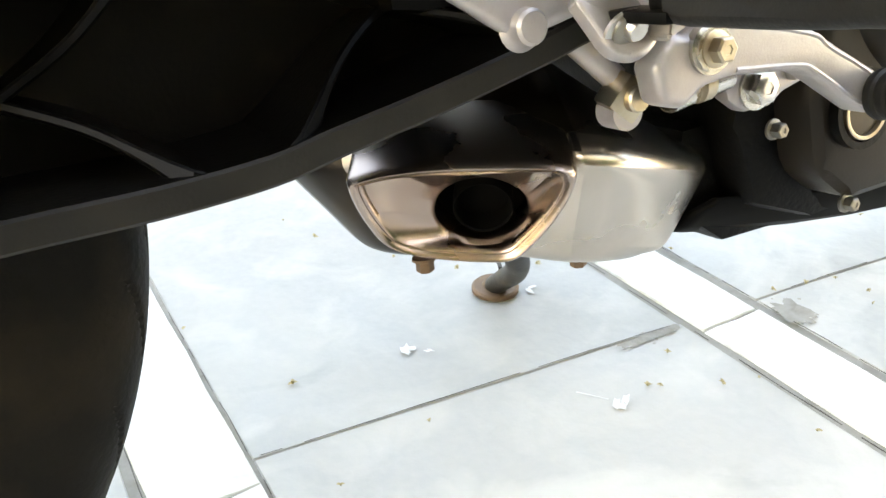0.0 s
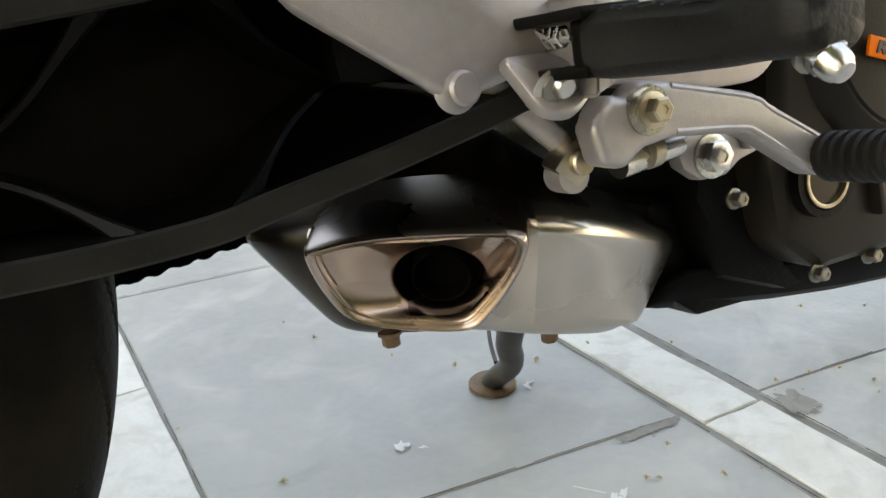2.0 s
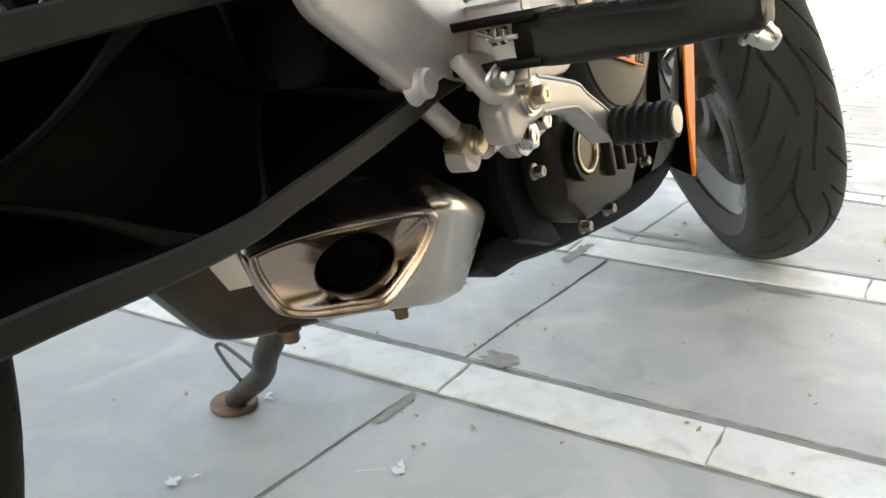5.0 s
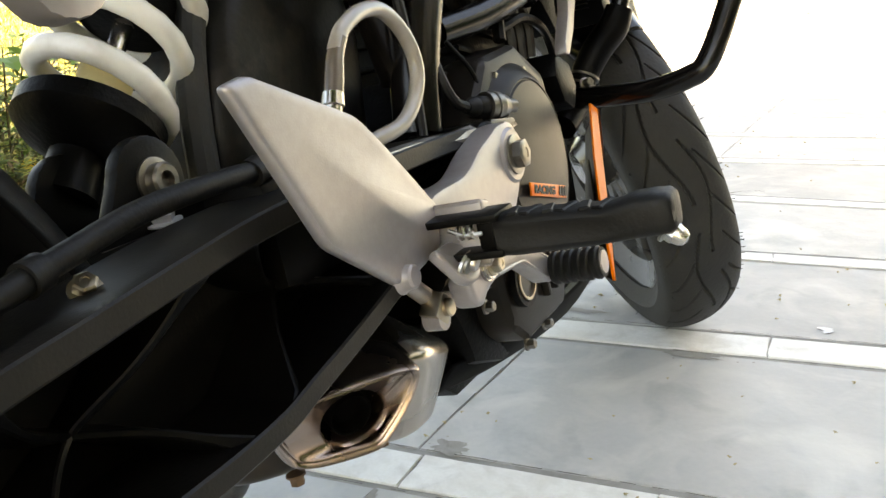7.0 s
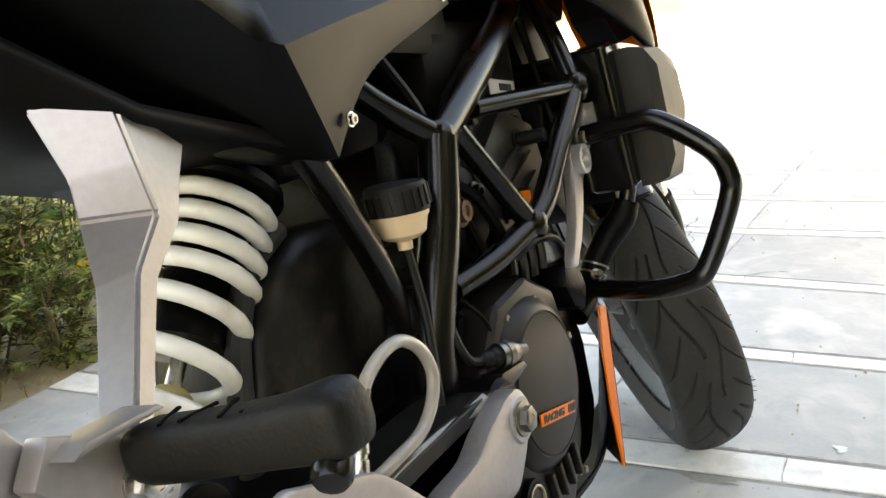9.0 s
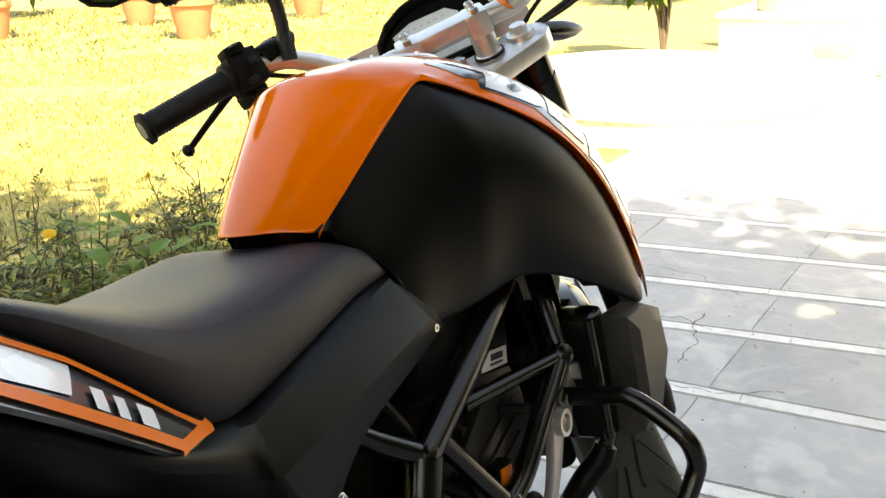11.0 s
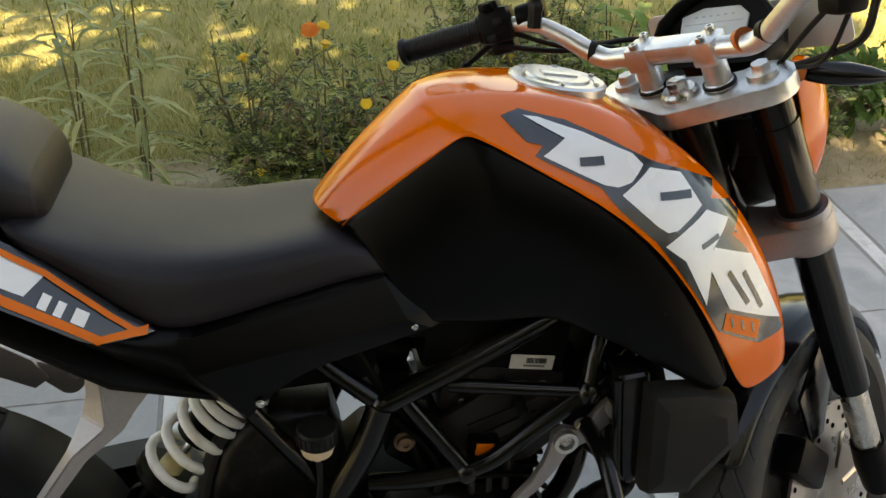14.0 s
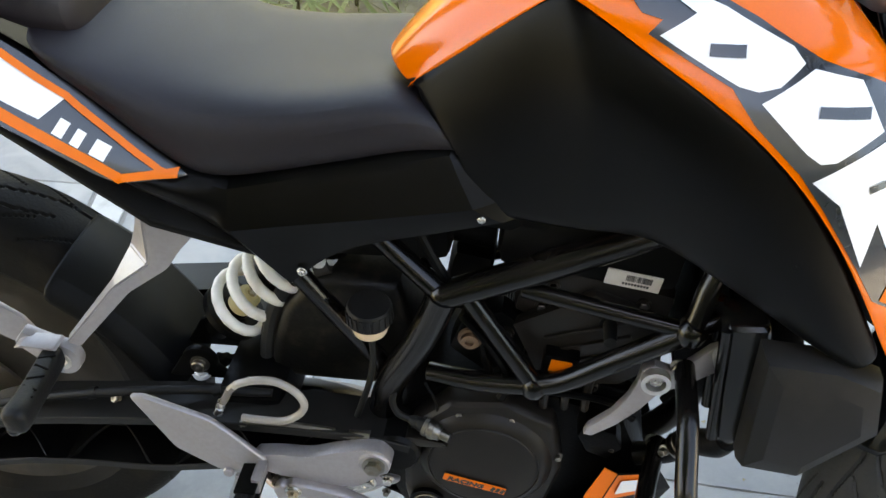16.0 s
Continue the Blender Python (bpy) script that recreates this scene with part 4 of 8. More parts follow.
def wheel(name, axle, rim_r, width, spokes, steer, label):
    bm = bmesh.new()
    y = Vector((0, 1, 0))
    h = width * 0.36
    lathe([(-h, rim_r + 0.006), (-h - 0.004, rim_r + 0.012), (-h + 0.004, rim_r + 0.014), (-h + 0.006, rim_r - 0.006), (-0.02, rim_r - 0.026), (0.02, rim_r - 0.026), (h - 0.006, rim_r - 0.006),
           (h - 0.004, rim_r + 0.014), (h + 0.004, rim_r + 0.012), (h, rim_r + 0.006), (h - 0.008, rim_r - 0.012), (0.02, rim_r - 0.034), (-0.02, rim_r - 0.034), (-h + 0.008, rim_r - 0.012), (-h, rim_r + 0.006)], axle, y, 72, bm)
    lathe([(-0.05, 0), (-0.05, 0.028), (-0.03, 0.045), (0.03, 0.045), (0.05, 0.028), (0.05, 0)], axle, y, 32, bm)
    if steer:
        rolled(bm)
    whl = part(name, bm, M_RIMF if steer else M_RIM, bike, label)
    for k in range(spokes):
        bm = bmesh.new()
        w = 2 * math.pi * k / spokes + 0.35
        d = Vector((math.cos(w), 0, math.sin(w)))
        e = Vector((math.cos(w + 0.22), 0, math.sin(w + 0.22)))
        tube([axle + d * 0.035, axle + d * 0.11, axle + e * (rim_r - 0.022)], [0.013, 0.010, 0.012], 8, 4, bm=bm, flat=1.3)
        if steer:
            rolled(bm)
        part("spoke", bm, M_RIMF if steer else M_RIM, whl)
    return whl


fw = wheel("front_wheel", AXLE_F, 0.212, 0.11, 10, True, "grey cast front wheel")
front_tyre = tyre(AXLE_F, 0.293, 0.118, 0.214, road_grooves, M_TYRE, 1500, True, fw, "tyre", 96)
nibs, rnd = bmesh.new(), random.Random(8)
for k in range(150):
    w, sy = rnd.uniform(0, 6.283), rnd.choice((-1, 1))
    r = rnd.choice((0.262, 0.270, 0.277))
    p = AXLE_F + Vector((math.cos(w) * r, sy * 0.118 * 0.5 * math.sqrt(max(0.05, 1 - ((r - 0.2505) / 0.0425) ** 2.3)), math.sin(w) * r))
    d = Vector((math.cos(w) * 0.6, sy, math.sin(w) * 0.6)).normalized()
    tube([p - d * 0.002, p + d * rnd.uniform(0.003, 0.007)], 0.00045, 4, 1, bm=nibs)
rolled(nibs)
part("rubber_nibs", nibs, M_TYRE, fw)["kind"] = "stuff"
rw = wheel("rear_wheel", AXLE_R, 0.222, 0.125, 10, False, "black cast rear wheel")
# rear tyre in the colour darkened for shade
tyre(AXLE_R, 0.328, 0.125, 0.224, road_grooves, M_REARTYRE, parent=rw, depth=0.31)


def brake_disc():
    bm = bmesh.new()
    y0 = -0.062
    n = 60
    o = AXLE_F + Vector((0, y0, 0))
    lathe([(0, 0.098), (0, 0.150), (0.005, 0.150), (0.005, 0.098), (0, 0.098)], o, (0, 1, 0), n, bm)
    arms = []
    for k in range(6):
        w = k * math.pi / 3
        d = Vector((math.cos(w), 0, math.sin(w)))
        arms.append(tube([o + d * 0.04 + Vector((0, 0.004, 0)), o + d * 0.1 + Vector((0, 0.003, 0))], 0.007, 8, 1))
    rolled(bm)
    disc = part("brake_disc", bm, M_STEEL, fw, "drilled steel brake disc")
    for arm in arms:
        part("disc_arm", rolled(arm), M_STEEL, disc)
    bm = bmesh.new()
    for k in range(40):
        w = 2 * math.pi * k / 40
        r = 0.112 + 0.013 * (k % 3)
        lathe([(-0.0012, 0), (-0.0012, 0.0045), (0.0062, 0.0045), (0.0062, 0)], o + Vector((math.cos(w) * r, 0, math.sin(w) * r)), (0, 1, 0), 8, bm)
    rolled(bm)
    part("drilled_holes", bm, M_SOOT, fw)["kind"] = "stuff"
    bm = box((0.10, 0.05, 0.06), pose(AXLE_F.x - 0.10, y0 + 0.0, AXLE_F.z + 0.10, 0, 40, 0), 0.012)
    rolled(bm)
    part("brake_caliper", bm, M_ENGINE, bike, "black front brake caliper")


# -- front end --
def front_end():
    up = AXIS
    for sy, side in ((-1, "right"), (1, "left")):
        top = STEM + AHEAD * 0.034 + Vector((0, sy * 0.098, 0))
        bm = lathe([(-0.004, 0), (-0.004, 0.0265), (0.06, 0.0265), (0.06, 0.0285), (0.20, 0.0285), (0.205, 0.027), (0.50, 0.0275), (0.528, 0.0265), (0.528, 0)], top, DOWN, 28)
        leg = part("fork_tube", turned(bm), M_GLOSS, bike, "glossy black upside-down fork tube")
        bm = lathe([(0.51, 0.021), (0.66, 0.021), (0.66, 0)], top, DOWN, 22)
        part("fork_slider", turned(bm), M_CHROME, leg, "chromed fork slider")
        bm = lathe([(0.65, 0), (0.65, 0.026), (0.70, 0.028), (0.75, 0.024), (0.76, 0)], top, DOWN, 20)
        part("fork_foot", turned(bm), M_ENGINE, leg)
        bm = lathe([(-0.012, 0), (-0.012, 0.011), (-0.008, 0.0125), (-0.001, 0.0125)], top + up * 0.012, DOWN, 6)
        lathe([(-0.003, 0), (-0.003, 0.019), (0.006, 0.021), (0.006, 0)], top + up * 0.010, DOWN, 26, bm)
        part("fork_cap", turned(bm), M_ALU, leg, "hexagonal aluminium fork cap")
    # top clamp: a shaped plate with round ends
    poly = []
    for cx, cy, r, a0, a1 in ((0.034, 0.098, 0.040, -60, 150), (-0.012, 0.0, 0.036, 150, 210), (0.034, -0.098, 0.040, 210, 420)):
        for k in range(13):
            a = radians(a0 + (a1 - a0) * k / 12)
            poly.append((cx + r * math.cos(a), cy + r * math.sin(a)))
    poly += [(0.048, -0.045), (0.048, 0.045)]
    tilt = Matrix.Translation(STEM) @ Matrix.Rotation(-RAKE, 4, "Y")
    bm = prism(poly, -0.020, 0.006, 0.004, "z")
    bm.transform(tilt)
    part("top_clamp", turned(bm), M_ALU, bike, "pale satin aluminium top clamp")
    bm = prism([(p[0], p[1] * 1.0) for p in poly], -0.25, -0.205, 0.006, "z")
    bm.transform(tilt)
    for sy in (-1, 1):
        lathe([(0.195, 0.036), (0.2, 0.038), (0.25, 0.038), (0.255, 0.036), (0.255, 0.028), (0.195, 0.028), (0.195, 0.036)], STEM + AHEAD * 0.034 + Vector((0, sy * 0.098, 0)), DOWN, 28, bm)
    part("lower_clamp", turned(bm), M_SILVER, bike, "grey lower fork clamp")
    bm = lathe([(0, 0.025), (0.005, 0.025), (0.009, 0.021), (0.009, 0)], STEM + up * 0.006, up, 28)
    bolt(STEM + up * 0.014, up, 0.0145, 0.014, False, bm=bm)
    part("stem_nut", turned(bm), M_CHROME, bike, "chromed steering stem nut")
    part("steering_head", lathe([(0.02, 0.032), (0.03, 0.036), (0.2, 0.036), (0.21, 0.03)], STEM, DOWN, 24), M_FRAME, bike)
    # ignition lock and key hole
    bm = lathe([(0, 0.019), (0.008, 0.019), (0.010, 0.016), (0.010, 0)], STEM + AHEAD * 0.034 + Vector((0, 0.03, 0)) + up * 0.006, up, 22)
    part("ignition_lock", turned(bm), M_ENGINE, bike, "ignition lock on the top clamp")
    # risers and bar clamps
    for sy in (-1, 1):
        o = STEM + AHEAD * 0.018 + Vector((0, sy * 0.048, 0)) + up * 0.004
        bm = lathe([(0, 0.020), (0.006, 0.020), (0.009, 0.017), (0.034, 0.0165), (0.040, 0.014)], o, up, 24)
        part("bar_riser", turned(bm), M_ALU, bike, "aluminium handlebar riser")
        part("riser_rubber", turned(lathe([(0, 0.0215), (0.004, 0.0215), (0.004, 0)], o + up * 0.0035, up, 24)), M_RUBBER, bike)
        bm = box((0.040, 0.032, 0.034), tilt @ pose(0.018, sy * 0.048, 0.058), 0.005)
        c = part("bar_clamp", turned(bm), M_ALU, bike, "cast aluminium bar clamp")
        for dx in (-0.014, 0.014):
            part("clamp_bolt", turned(bolt((tilt @ Vector((0.018 + dx, sy * 0.048, 0.075))), up, 0.0062, 0.007, False, True)), M_CHROME, c)
    bm = box((0.036, 0.10, 0.014), tilt @ pose(0.018, 0, 0.067), 0.004)
    part("clamp_bridge", turned(bm), M_ALU, bike, "aluminium bridge joining the bar clamps")
    # handlebar
    right = [(1.092, 0, 1.022), (1.092, -0.07, 1.022), (1.094, -0.115, 1.026), (1.078, -0.165, 1.062), (1.062, -0.205, 1.083), (1.035, -0.27, 1.086), (0.972, -0.382, 1.070)]
    left = [(x, -y, z) for x, y, z in right[::-1]]
    bm = tube(left[:-1] + right, [0.0111, 0.0111, 0.0114, 0.0126, 0.0138, 0.0142, 0.0142, 0.0142, 0.0138, 0.0126, 0.0114, 0.0111, 0.0111], 18, 6)
    part("handlebar", turned(bm), M_ALU, bike, "bare tapered aluminium handlebar")
    for sy, s in ((-1, right), (1, flip([right])[0])):
        a, b = Vector(s[5]), Vector(s[6])
        d = (b - a).normalized()
        bm = bmesh.new()
        prof = [(0.0, 0.0), (0.0, 0.021), (0.006, 0.021), (0.008, 0.0165)]
        for k in range(24):
            prof += [(0.010 + k * 0.0045, 0.0168), (0.0122 + k * 0.0045, 0.0160)]
        prof += [(0.119, 0.0168), (0.121, 0.020), (0.127, 0.020), (0.129, 0.016), (0.129, 0)]
        lathe(prof, a, d, 24, bm)
        part("grip", turned(bm), M_RUBBER, bike, "ribbed black rubber grip")
        # switch housing
        m = Matrix.Translation(a - d * 0.022) @ d.to_track_quat("Y", "Z").to_matrix().to_4x4()
        bm = box((0.052, 0.046, 0.050), m, 0.011)
        box((0.040, 0.036, 0.024), m @ pose(0.016, 0, -0.030), 0.008, bm=bm)
        box((0.030, 0.030, 0.018), m @ pose(-0.008, 0.004, 0.026), 0.006, bm=bm)
        sw = part("switch_housing", turned(bm), M_BLACK, bike, "black plastic switch housing")
        bm = box((0.014, 0.016, 0.012), m @ pose(-0.022, 0.004, 0.026), 0.003)
        part("switch", turned(bm), M_RED if sy < 0 else M_ENGINE, sw)
        bm = box((0.012, 0.012, 0.010), m @ pose(-0.028, -0.006, 0.004), 0.003)
        box((0.012, 0.014, 0.008), m @ pose(-0.028, 0.006, -0.016), 0.003, bm=bm)
        part("switch_buttons", turned(bm), M_RUBBER, sw)["kind"] = "stuff"
        # lever with a ball end
        bm = bmesh.new()
        tip = TURN.inverted() @ Vector((0.880, 0.304, 0.946))
        tip.y *= sy
        root = a - d * 0.024 + AHEAD * 0.034 - up * 0.014
        q = [root, root.lerp(tip, 0.3) + AHEAD * 0.014, root.lerp(tip, 0.7) + AHEAD * 0.008, tip]
        tube(q, [0.008, 0.0075, 0.006, 0.0055], 10, 6, bm=bm, flat=0.75)
        lathe([(-0.009, 0), (-0.006, 0.006), (0, 0.009), (0.006, 0.006), (0.009, 0)], q[-1], d, 14, bm)
        part("lever", turned(bm), M_BLACK, bike, "black %s lever with a ball end" % ("brake" if sy < 0 else "clutch"))
        # bar clamp for lever and mirror
        bm = lathe([(-0.014, 0.0185), (-0.012, 0.0195), (0.012, 0.0195), (0.014, 0.0185), (0.014, 0.011), (-0.014, 0.011), (-0.014, 0.0185)], a - d * 0.066, d, 22)
        box((0.03, 0.024, 0.028), Matrix.Translation(a - d * 0.066 + AHEAD * 0.024) @ d.to_track_quat("Y", "Z").to_matrix().to_4x4(), 0.005, bm=bm)
        part("lever_bracket", turned(bm), M_ENGINE, bike)
        # mirror
        U = TURN.inverted()
        way = [U @ Vector(v) for v in ((0.945, 0.156, 1.036), (0.949, 0.157, 1.088), (0.944, 0.160, 1.118), (0.934, 0.172, 1.136), (0.918, 0.198, 1.142), (0.902, 0.236, 1.143), (0.888, 0.272, 1.144))]
        h = U @ Vector((0.890, 0.266, 1.184))
        for v in way + [h]:
            v.y *= sy
        bm = tube(way, [0.0085, 0.0085, 0.0090, 0.0100, 0.0112, 0.0118, 0.0122], 16, 6)
        lathe([(0, 0.0105), (0.020, 0.0105), (0.026, 0.0118), (0.032, 0.0118), (0.036, 0.009)], way[0] - up * 0.004, way[1] - way[0], 6, bm)
        neck = (way[6] - way[5]).normalized()
        for k in range(3):
            lathe([(0, 0.0130), (0.0025, 0.0158), (0.005, 0.0130)], way[6] + neck * (-0.006 + 0.006 * k), neck, 18, bm)
        lathe([(0.008, 0.0135), (0.020, 0.0175), (0.034, 0.0150), (0.036, 0)], way[6], neck + Vector((0, 0, 0.45)), 18, bm)
        mir = part("mirror", turned(bm), M_RUBBER, bike, "black mirror on a bent stalk")
        out = [(0.0, -0.020), (0.012, 0.010), (0.05, 0.042), (0.085, 0.054), (0.142, 0.056), (0.148, 0.045), (0.142, 0.010), (0.110, -0.030), (0.085, -0.040), (0.02, -0.036)]
        hm = Matrix.Translation(h) @ Matrix.Rotation(radians(-14), 4, "Y") @ Matrix.Rotation(radians(sy * 24), 4, "Z") @ Matrix.Rotation(radians(sy * 6), 4, "X")
        rings = []
        for xo, sc in ((0.000, 0.93), (0.004, 1.0), (0.016, 1.0), (0.030, 0.86), (0.038, 0.55)):
            rings.append([hm @ Vector((xo - 0.008, sy * (0.072 + (p - 0.072) * sc), q2 * sc + 0.008)) for p, q2 in out])
        part("mirror_shell", turned(loft(rings)), M_BLACK, mir, "black mirror housing")
        ring = [hm @ Vector((-0.0095, sy * (0.072 + (p - 0.072) * 0.88), q2 * 0.87 + 0.008)) for p, q2 in out]
        bm = bmesh.new()
        bm.faces.new([bm.verts.new(v) for v in ring])
        part("mirror_glass", turned(bm), M_MIRROR, mir, "mirror glass", smooth=False)
    # brake fluid cup at the right bar
    a = Vector(right[4])
    bm = box((0.052, 0.05, 0.032), pose(a.x + 0.055, a.y - 0.004, a.z + 0.012, 0, 12, 8), 0.006)
    part("front_brake_cup", turned(bm), M_BLACK, bike, "black front brake fluid cup")
    # cables and ties
    for q, r in (([(1.05, 0.23, 1.075), (1.09, 0.17, 1.045), (1.15, 0.12, 1.03), (1.17, 0.06, 0.97), (1.15, 0.03, 0.88)], 0.0035),
                 ([(1.05, -0.23, 1.065), (1.10, -0.17, 1.03), (1.15, -0.12, 1.00), (1.17, -0.06, 0.95), (1.14, -0.04, 0.86)], 0.0035),
                 ([(1.02, -0.28, 1.06), (1.03, -0.26, 1.02), (1.10, -0.19, 1.00), (1.18, -0.10, 0.98), (1.21, -0.04, 0.96)], 0.0045),
                 ([(1.04, -0.25, 1.06), (1.08, -0.2, 1.0), (1.15, -0.13, 0.985), (1.2, -0.05, 0.99)], 0.003),
                 ([(1.04, 0.25, 1.06), (1.10, 0.18, 1.04), (1.18, 0.11, 1.04), (1.21, 0.04, 1.0)], 0.004)):
        part("cable", turned(tube(q, r, 8, 7)), M_RUBBER, bike, "black control cable")
    for y, m, r in ((0.125, M_RUBBER, 0.0155), (-0.125, M_RUBBER, 0.0155), (-0.095, M_AMBER, 0.0160)):
        p = Vector((1.093, y, 1.027 if abs(y) < 0.12 else 1.034))
        part("cable_tie", turned(lathe([(-0.005, r), (0.005, r), (0.005, 0.011), (-0.005, 0.011), (-0.005, r)], p, (0.05, -y, -abs(y) * 0.3), 18)), m, bike, "cable tie round the handlebar")
    # instrument with its hood
    dm = Matrix.Translation((1.205, 0, 1.02)) @ Matrix.Rotation(radians(-62), 4, "Y")
    outl = [(-0.034, -0.072), (-0.034, 0.072), (0.000, 0.086), (0.028, 0.081), (0.052, 0.060), (0.068, 0.030), (0.074, 0.0), (0.068, -0.030), (0.052, -0.060), (0.028, -0.081), (0.000, -0.086)]
    rings = [[dm @ Vector((p * s, q * s, h)) for p, q in outl] for s, h in ((0.72, -0.05), (0.98, -0.03), (1.0, 0.0), (0.96, 0.008))]
    dash = part("instrument", turned(loft(rings)), M_BLACK, bike, "black instrument pod with a grey digital screen")
    bm = prism([(-0.026, -0.045), (0.034, -0.050), (0.048, -0.034), (0.050, 0.020), (0.040, 0.052), (-0.026, 0.048)], 0.0075, 0.0115, 0.0012, "z")
    bm.transform(dm @ pose(0.0, 0.006, 0.0))
    part("screen", turned(bm), M_LCD, dash, "grey digital screen, switched off")
    bm = bmesh.new()
    for k in range(6):
        box((0.0022, 0.0045, 0.0006), dm @ pose(0.037, -0.020 + 0.011 * k, 0.0118), bm=bm)
    box((0.0010, 0.088, 0.0006), dm @ pose(0.027, 0.008, 0.0118), bm=bm)
    part("screen_marks", turned(bm), M_FAINT, dash)["kind"] = "stuff"
    bm = bmesh.new()
    for k in range(4):
        for sy in (-1, 1):
            box((0.009, 0.011, 0.005), dm @ pose(-0.020 + 0.014 * k, sy * 0.066, 0.0085), 0.0015, bm=bm)
    part("instrument_buttons", turned(bm), M_ENGINE, dash)["kind"] = "stuff"
    hood = [[dm @ Vector((p * s, q * s, h)) for p, q in outl[2:]] for s, h in ((1.0, -0.012), (1.04, 0.008), (1.03, 0.030))]
    solid(part("hood", turned(sheet(hood)), M_BLACK, dash, "black instrument hood"), 0.004)
    # front plate behind the instrument, seen from behind
    pm = Matrix.Translation((1.275, 0.0, 1.035)) @ Matrix.Rotation(radians(-20), 4, "Y")
    poly = []
    for cx, cy, a0 in ((0.135, 0.020, 0), (-0.135, 0.020, 90), (-0.135, -0.025, 180), (0.135, -0.025, 270)):
        for k in range(5):
            a = radians(a0 + 90 * k / 4)
            poly.append((cx + 0.014 * math.cos(a), cy + 0.014 * math.sin(a)))
    bm = prism(poly, -0.0015, 0.0015, 0, "x")
    bm.transform(pm)
    part("front_plate", turned(bm), M_PLATE, bike, "pale back of the front number plate", smooth=False)
    # headlight mask
    for sy in (-1, 1):
        rows = [[(1.215, sy * 0.085, 1.005), (1.27, sy * 0.100, 0.99), (1.33, sy * 0.085, 0.97), (1.37, sy * 0.0, 0.96)],
                [(1.215, sy * 0.105, 0.94), (1.275, sy * 0.115, 0.93), (1.35, sy * 0.095, 0.91), (1.40, sy * 0.0, 0.90)],
                [(1.235, sy * 0.095, 0.86), (1.285, sy * 0.100, 0.855), (1.35, sy * 0.08, 0.83), (1.39, sy * 0.0, 0.83)],
                [(1.255, sy * 0.06, 0.79), (1.29, sy * 0.06, 0.785), (1.33, sy * 0.05, 0.77), (1.36, sy * 0.0, 0.77)]]
        ob = part("headlight_mask", turned(sheet(rows)), M_ORANGE, bike, "orange headlight mask")
        solid(ob, 0.004)
        subsurf(ob, 2)
        o = TURN.inverted() @ Vector((1.205, -0.050, 1.004))
        d = TURN.inverted().to_3x3() @ Vector((0.967, -0.237, -0.085))
        o.y *= -sy
        d.y *= -sy
        bm = tube([o - d * 0.02, o + d * 0.045], 0.0075, 10, 1)
        ind = part("indicator", turned(bm), M_RUBBER, bike, "black indicator with a dark lens")
        bm = lathe([(0.030, 0), (0.031, 0.011), (0.036, 0.0125), (0.055, 0.0150), (0.085, 0.0150), (0.110, 0.0118), (0.130, 0.0065), (0.139, 0.002), (0.140, 0)], o, d, 22)
        part("indicator_lens", turned(bm), M_GLOSS, ind)
        bm = tube([o + d * 0.012, o + d * 0.028], 0.0125, 12, 1)
        part("cable_tie", turned(bm), M_AMBER, ind)
    # black back of the headlight between the fork tubes, with its bracket
    rings = [[(x, w * math.cos(radians(a)), 0.885 + hh * math.sin(radians(a))) for a in range(0, 360, 30)] for x, w, hh in ((1.165, 0.045, 0.050), (1.175, 0.062, 0.080), (1.225, 0.080, 0.100), (1.270, 0.088, 0.105))]
    part("headlight_back", turned(loft(rings)), M_BLACK, bike, "black back shell of the headlight")
    part("headlight_bracket", turned(box((0.03, 0.15, 0.05), pose(1.165, 0, 0.90), 0.008)), M_BLACK, bike)
    part("stem_ring", turned(lathe([(0.022, 0.020), (0.022, 0.026), (0.032, 0.028), (0.040, 0.028), (0.042, 0.022), (0.042, 0.018)], STEM, DOWN, 28)), M_CHROME, bike, "chromed steering stem ring nut")
    # mudguard
    rows = []
    for k in range(13):
        a = radians(150 - 125 * k / 12)
        w = 0.066 * (0.75 + 0.25 * math.sin(math.pi * k / 12))
        c = AXLE_F + Vector((math.cos(a) * 0.318, 0, math.sin(a) * 0.318))
        n2 = Vector((math.cos(a), 0, math.sin(a)))
        rows.append([c + n2 * (-0.030) + Vector((0, -w, 0)), c + n2 * (-0.004) + Vector((0, -w * 0.8, 0)), c + n2 * 0.006, c + n2 * (-0.004) + Vector((0, w * 0.8, 0)), c + n2 * (-0.030) + Vector((0, w, 0))])
    ob = part("front_mudguard", rolled(sheet(rows)), M_GLOSS, bike, "glossy black front mudguard")
    solid(ob, 0.003)
    subsurf(ob, 1)
    for sy in (-1, 1):
        bm = prism([(AXLE_F.x - 0.10, AXLE_F.z + 0.20), (AXLE_F.x + 0.02, AXLE_F.z + 0.30), (AXLE_F.x + 0.04, AXLE_F.z + 0.26), (AXLE_F.x - 0.03, AXLE_F.z + 0.12), (AXLE_F.x - 0.07, AXLE_F.z + 0.12)], sy * 0.066 - 0.003, sy * 0.066 + 0.003, 0.002)
        part("mudguard_stay", rolled(bm), M_GLOSS, bike)
    brake_disc()


front_end()


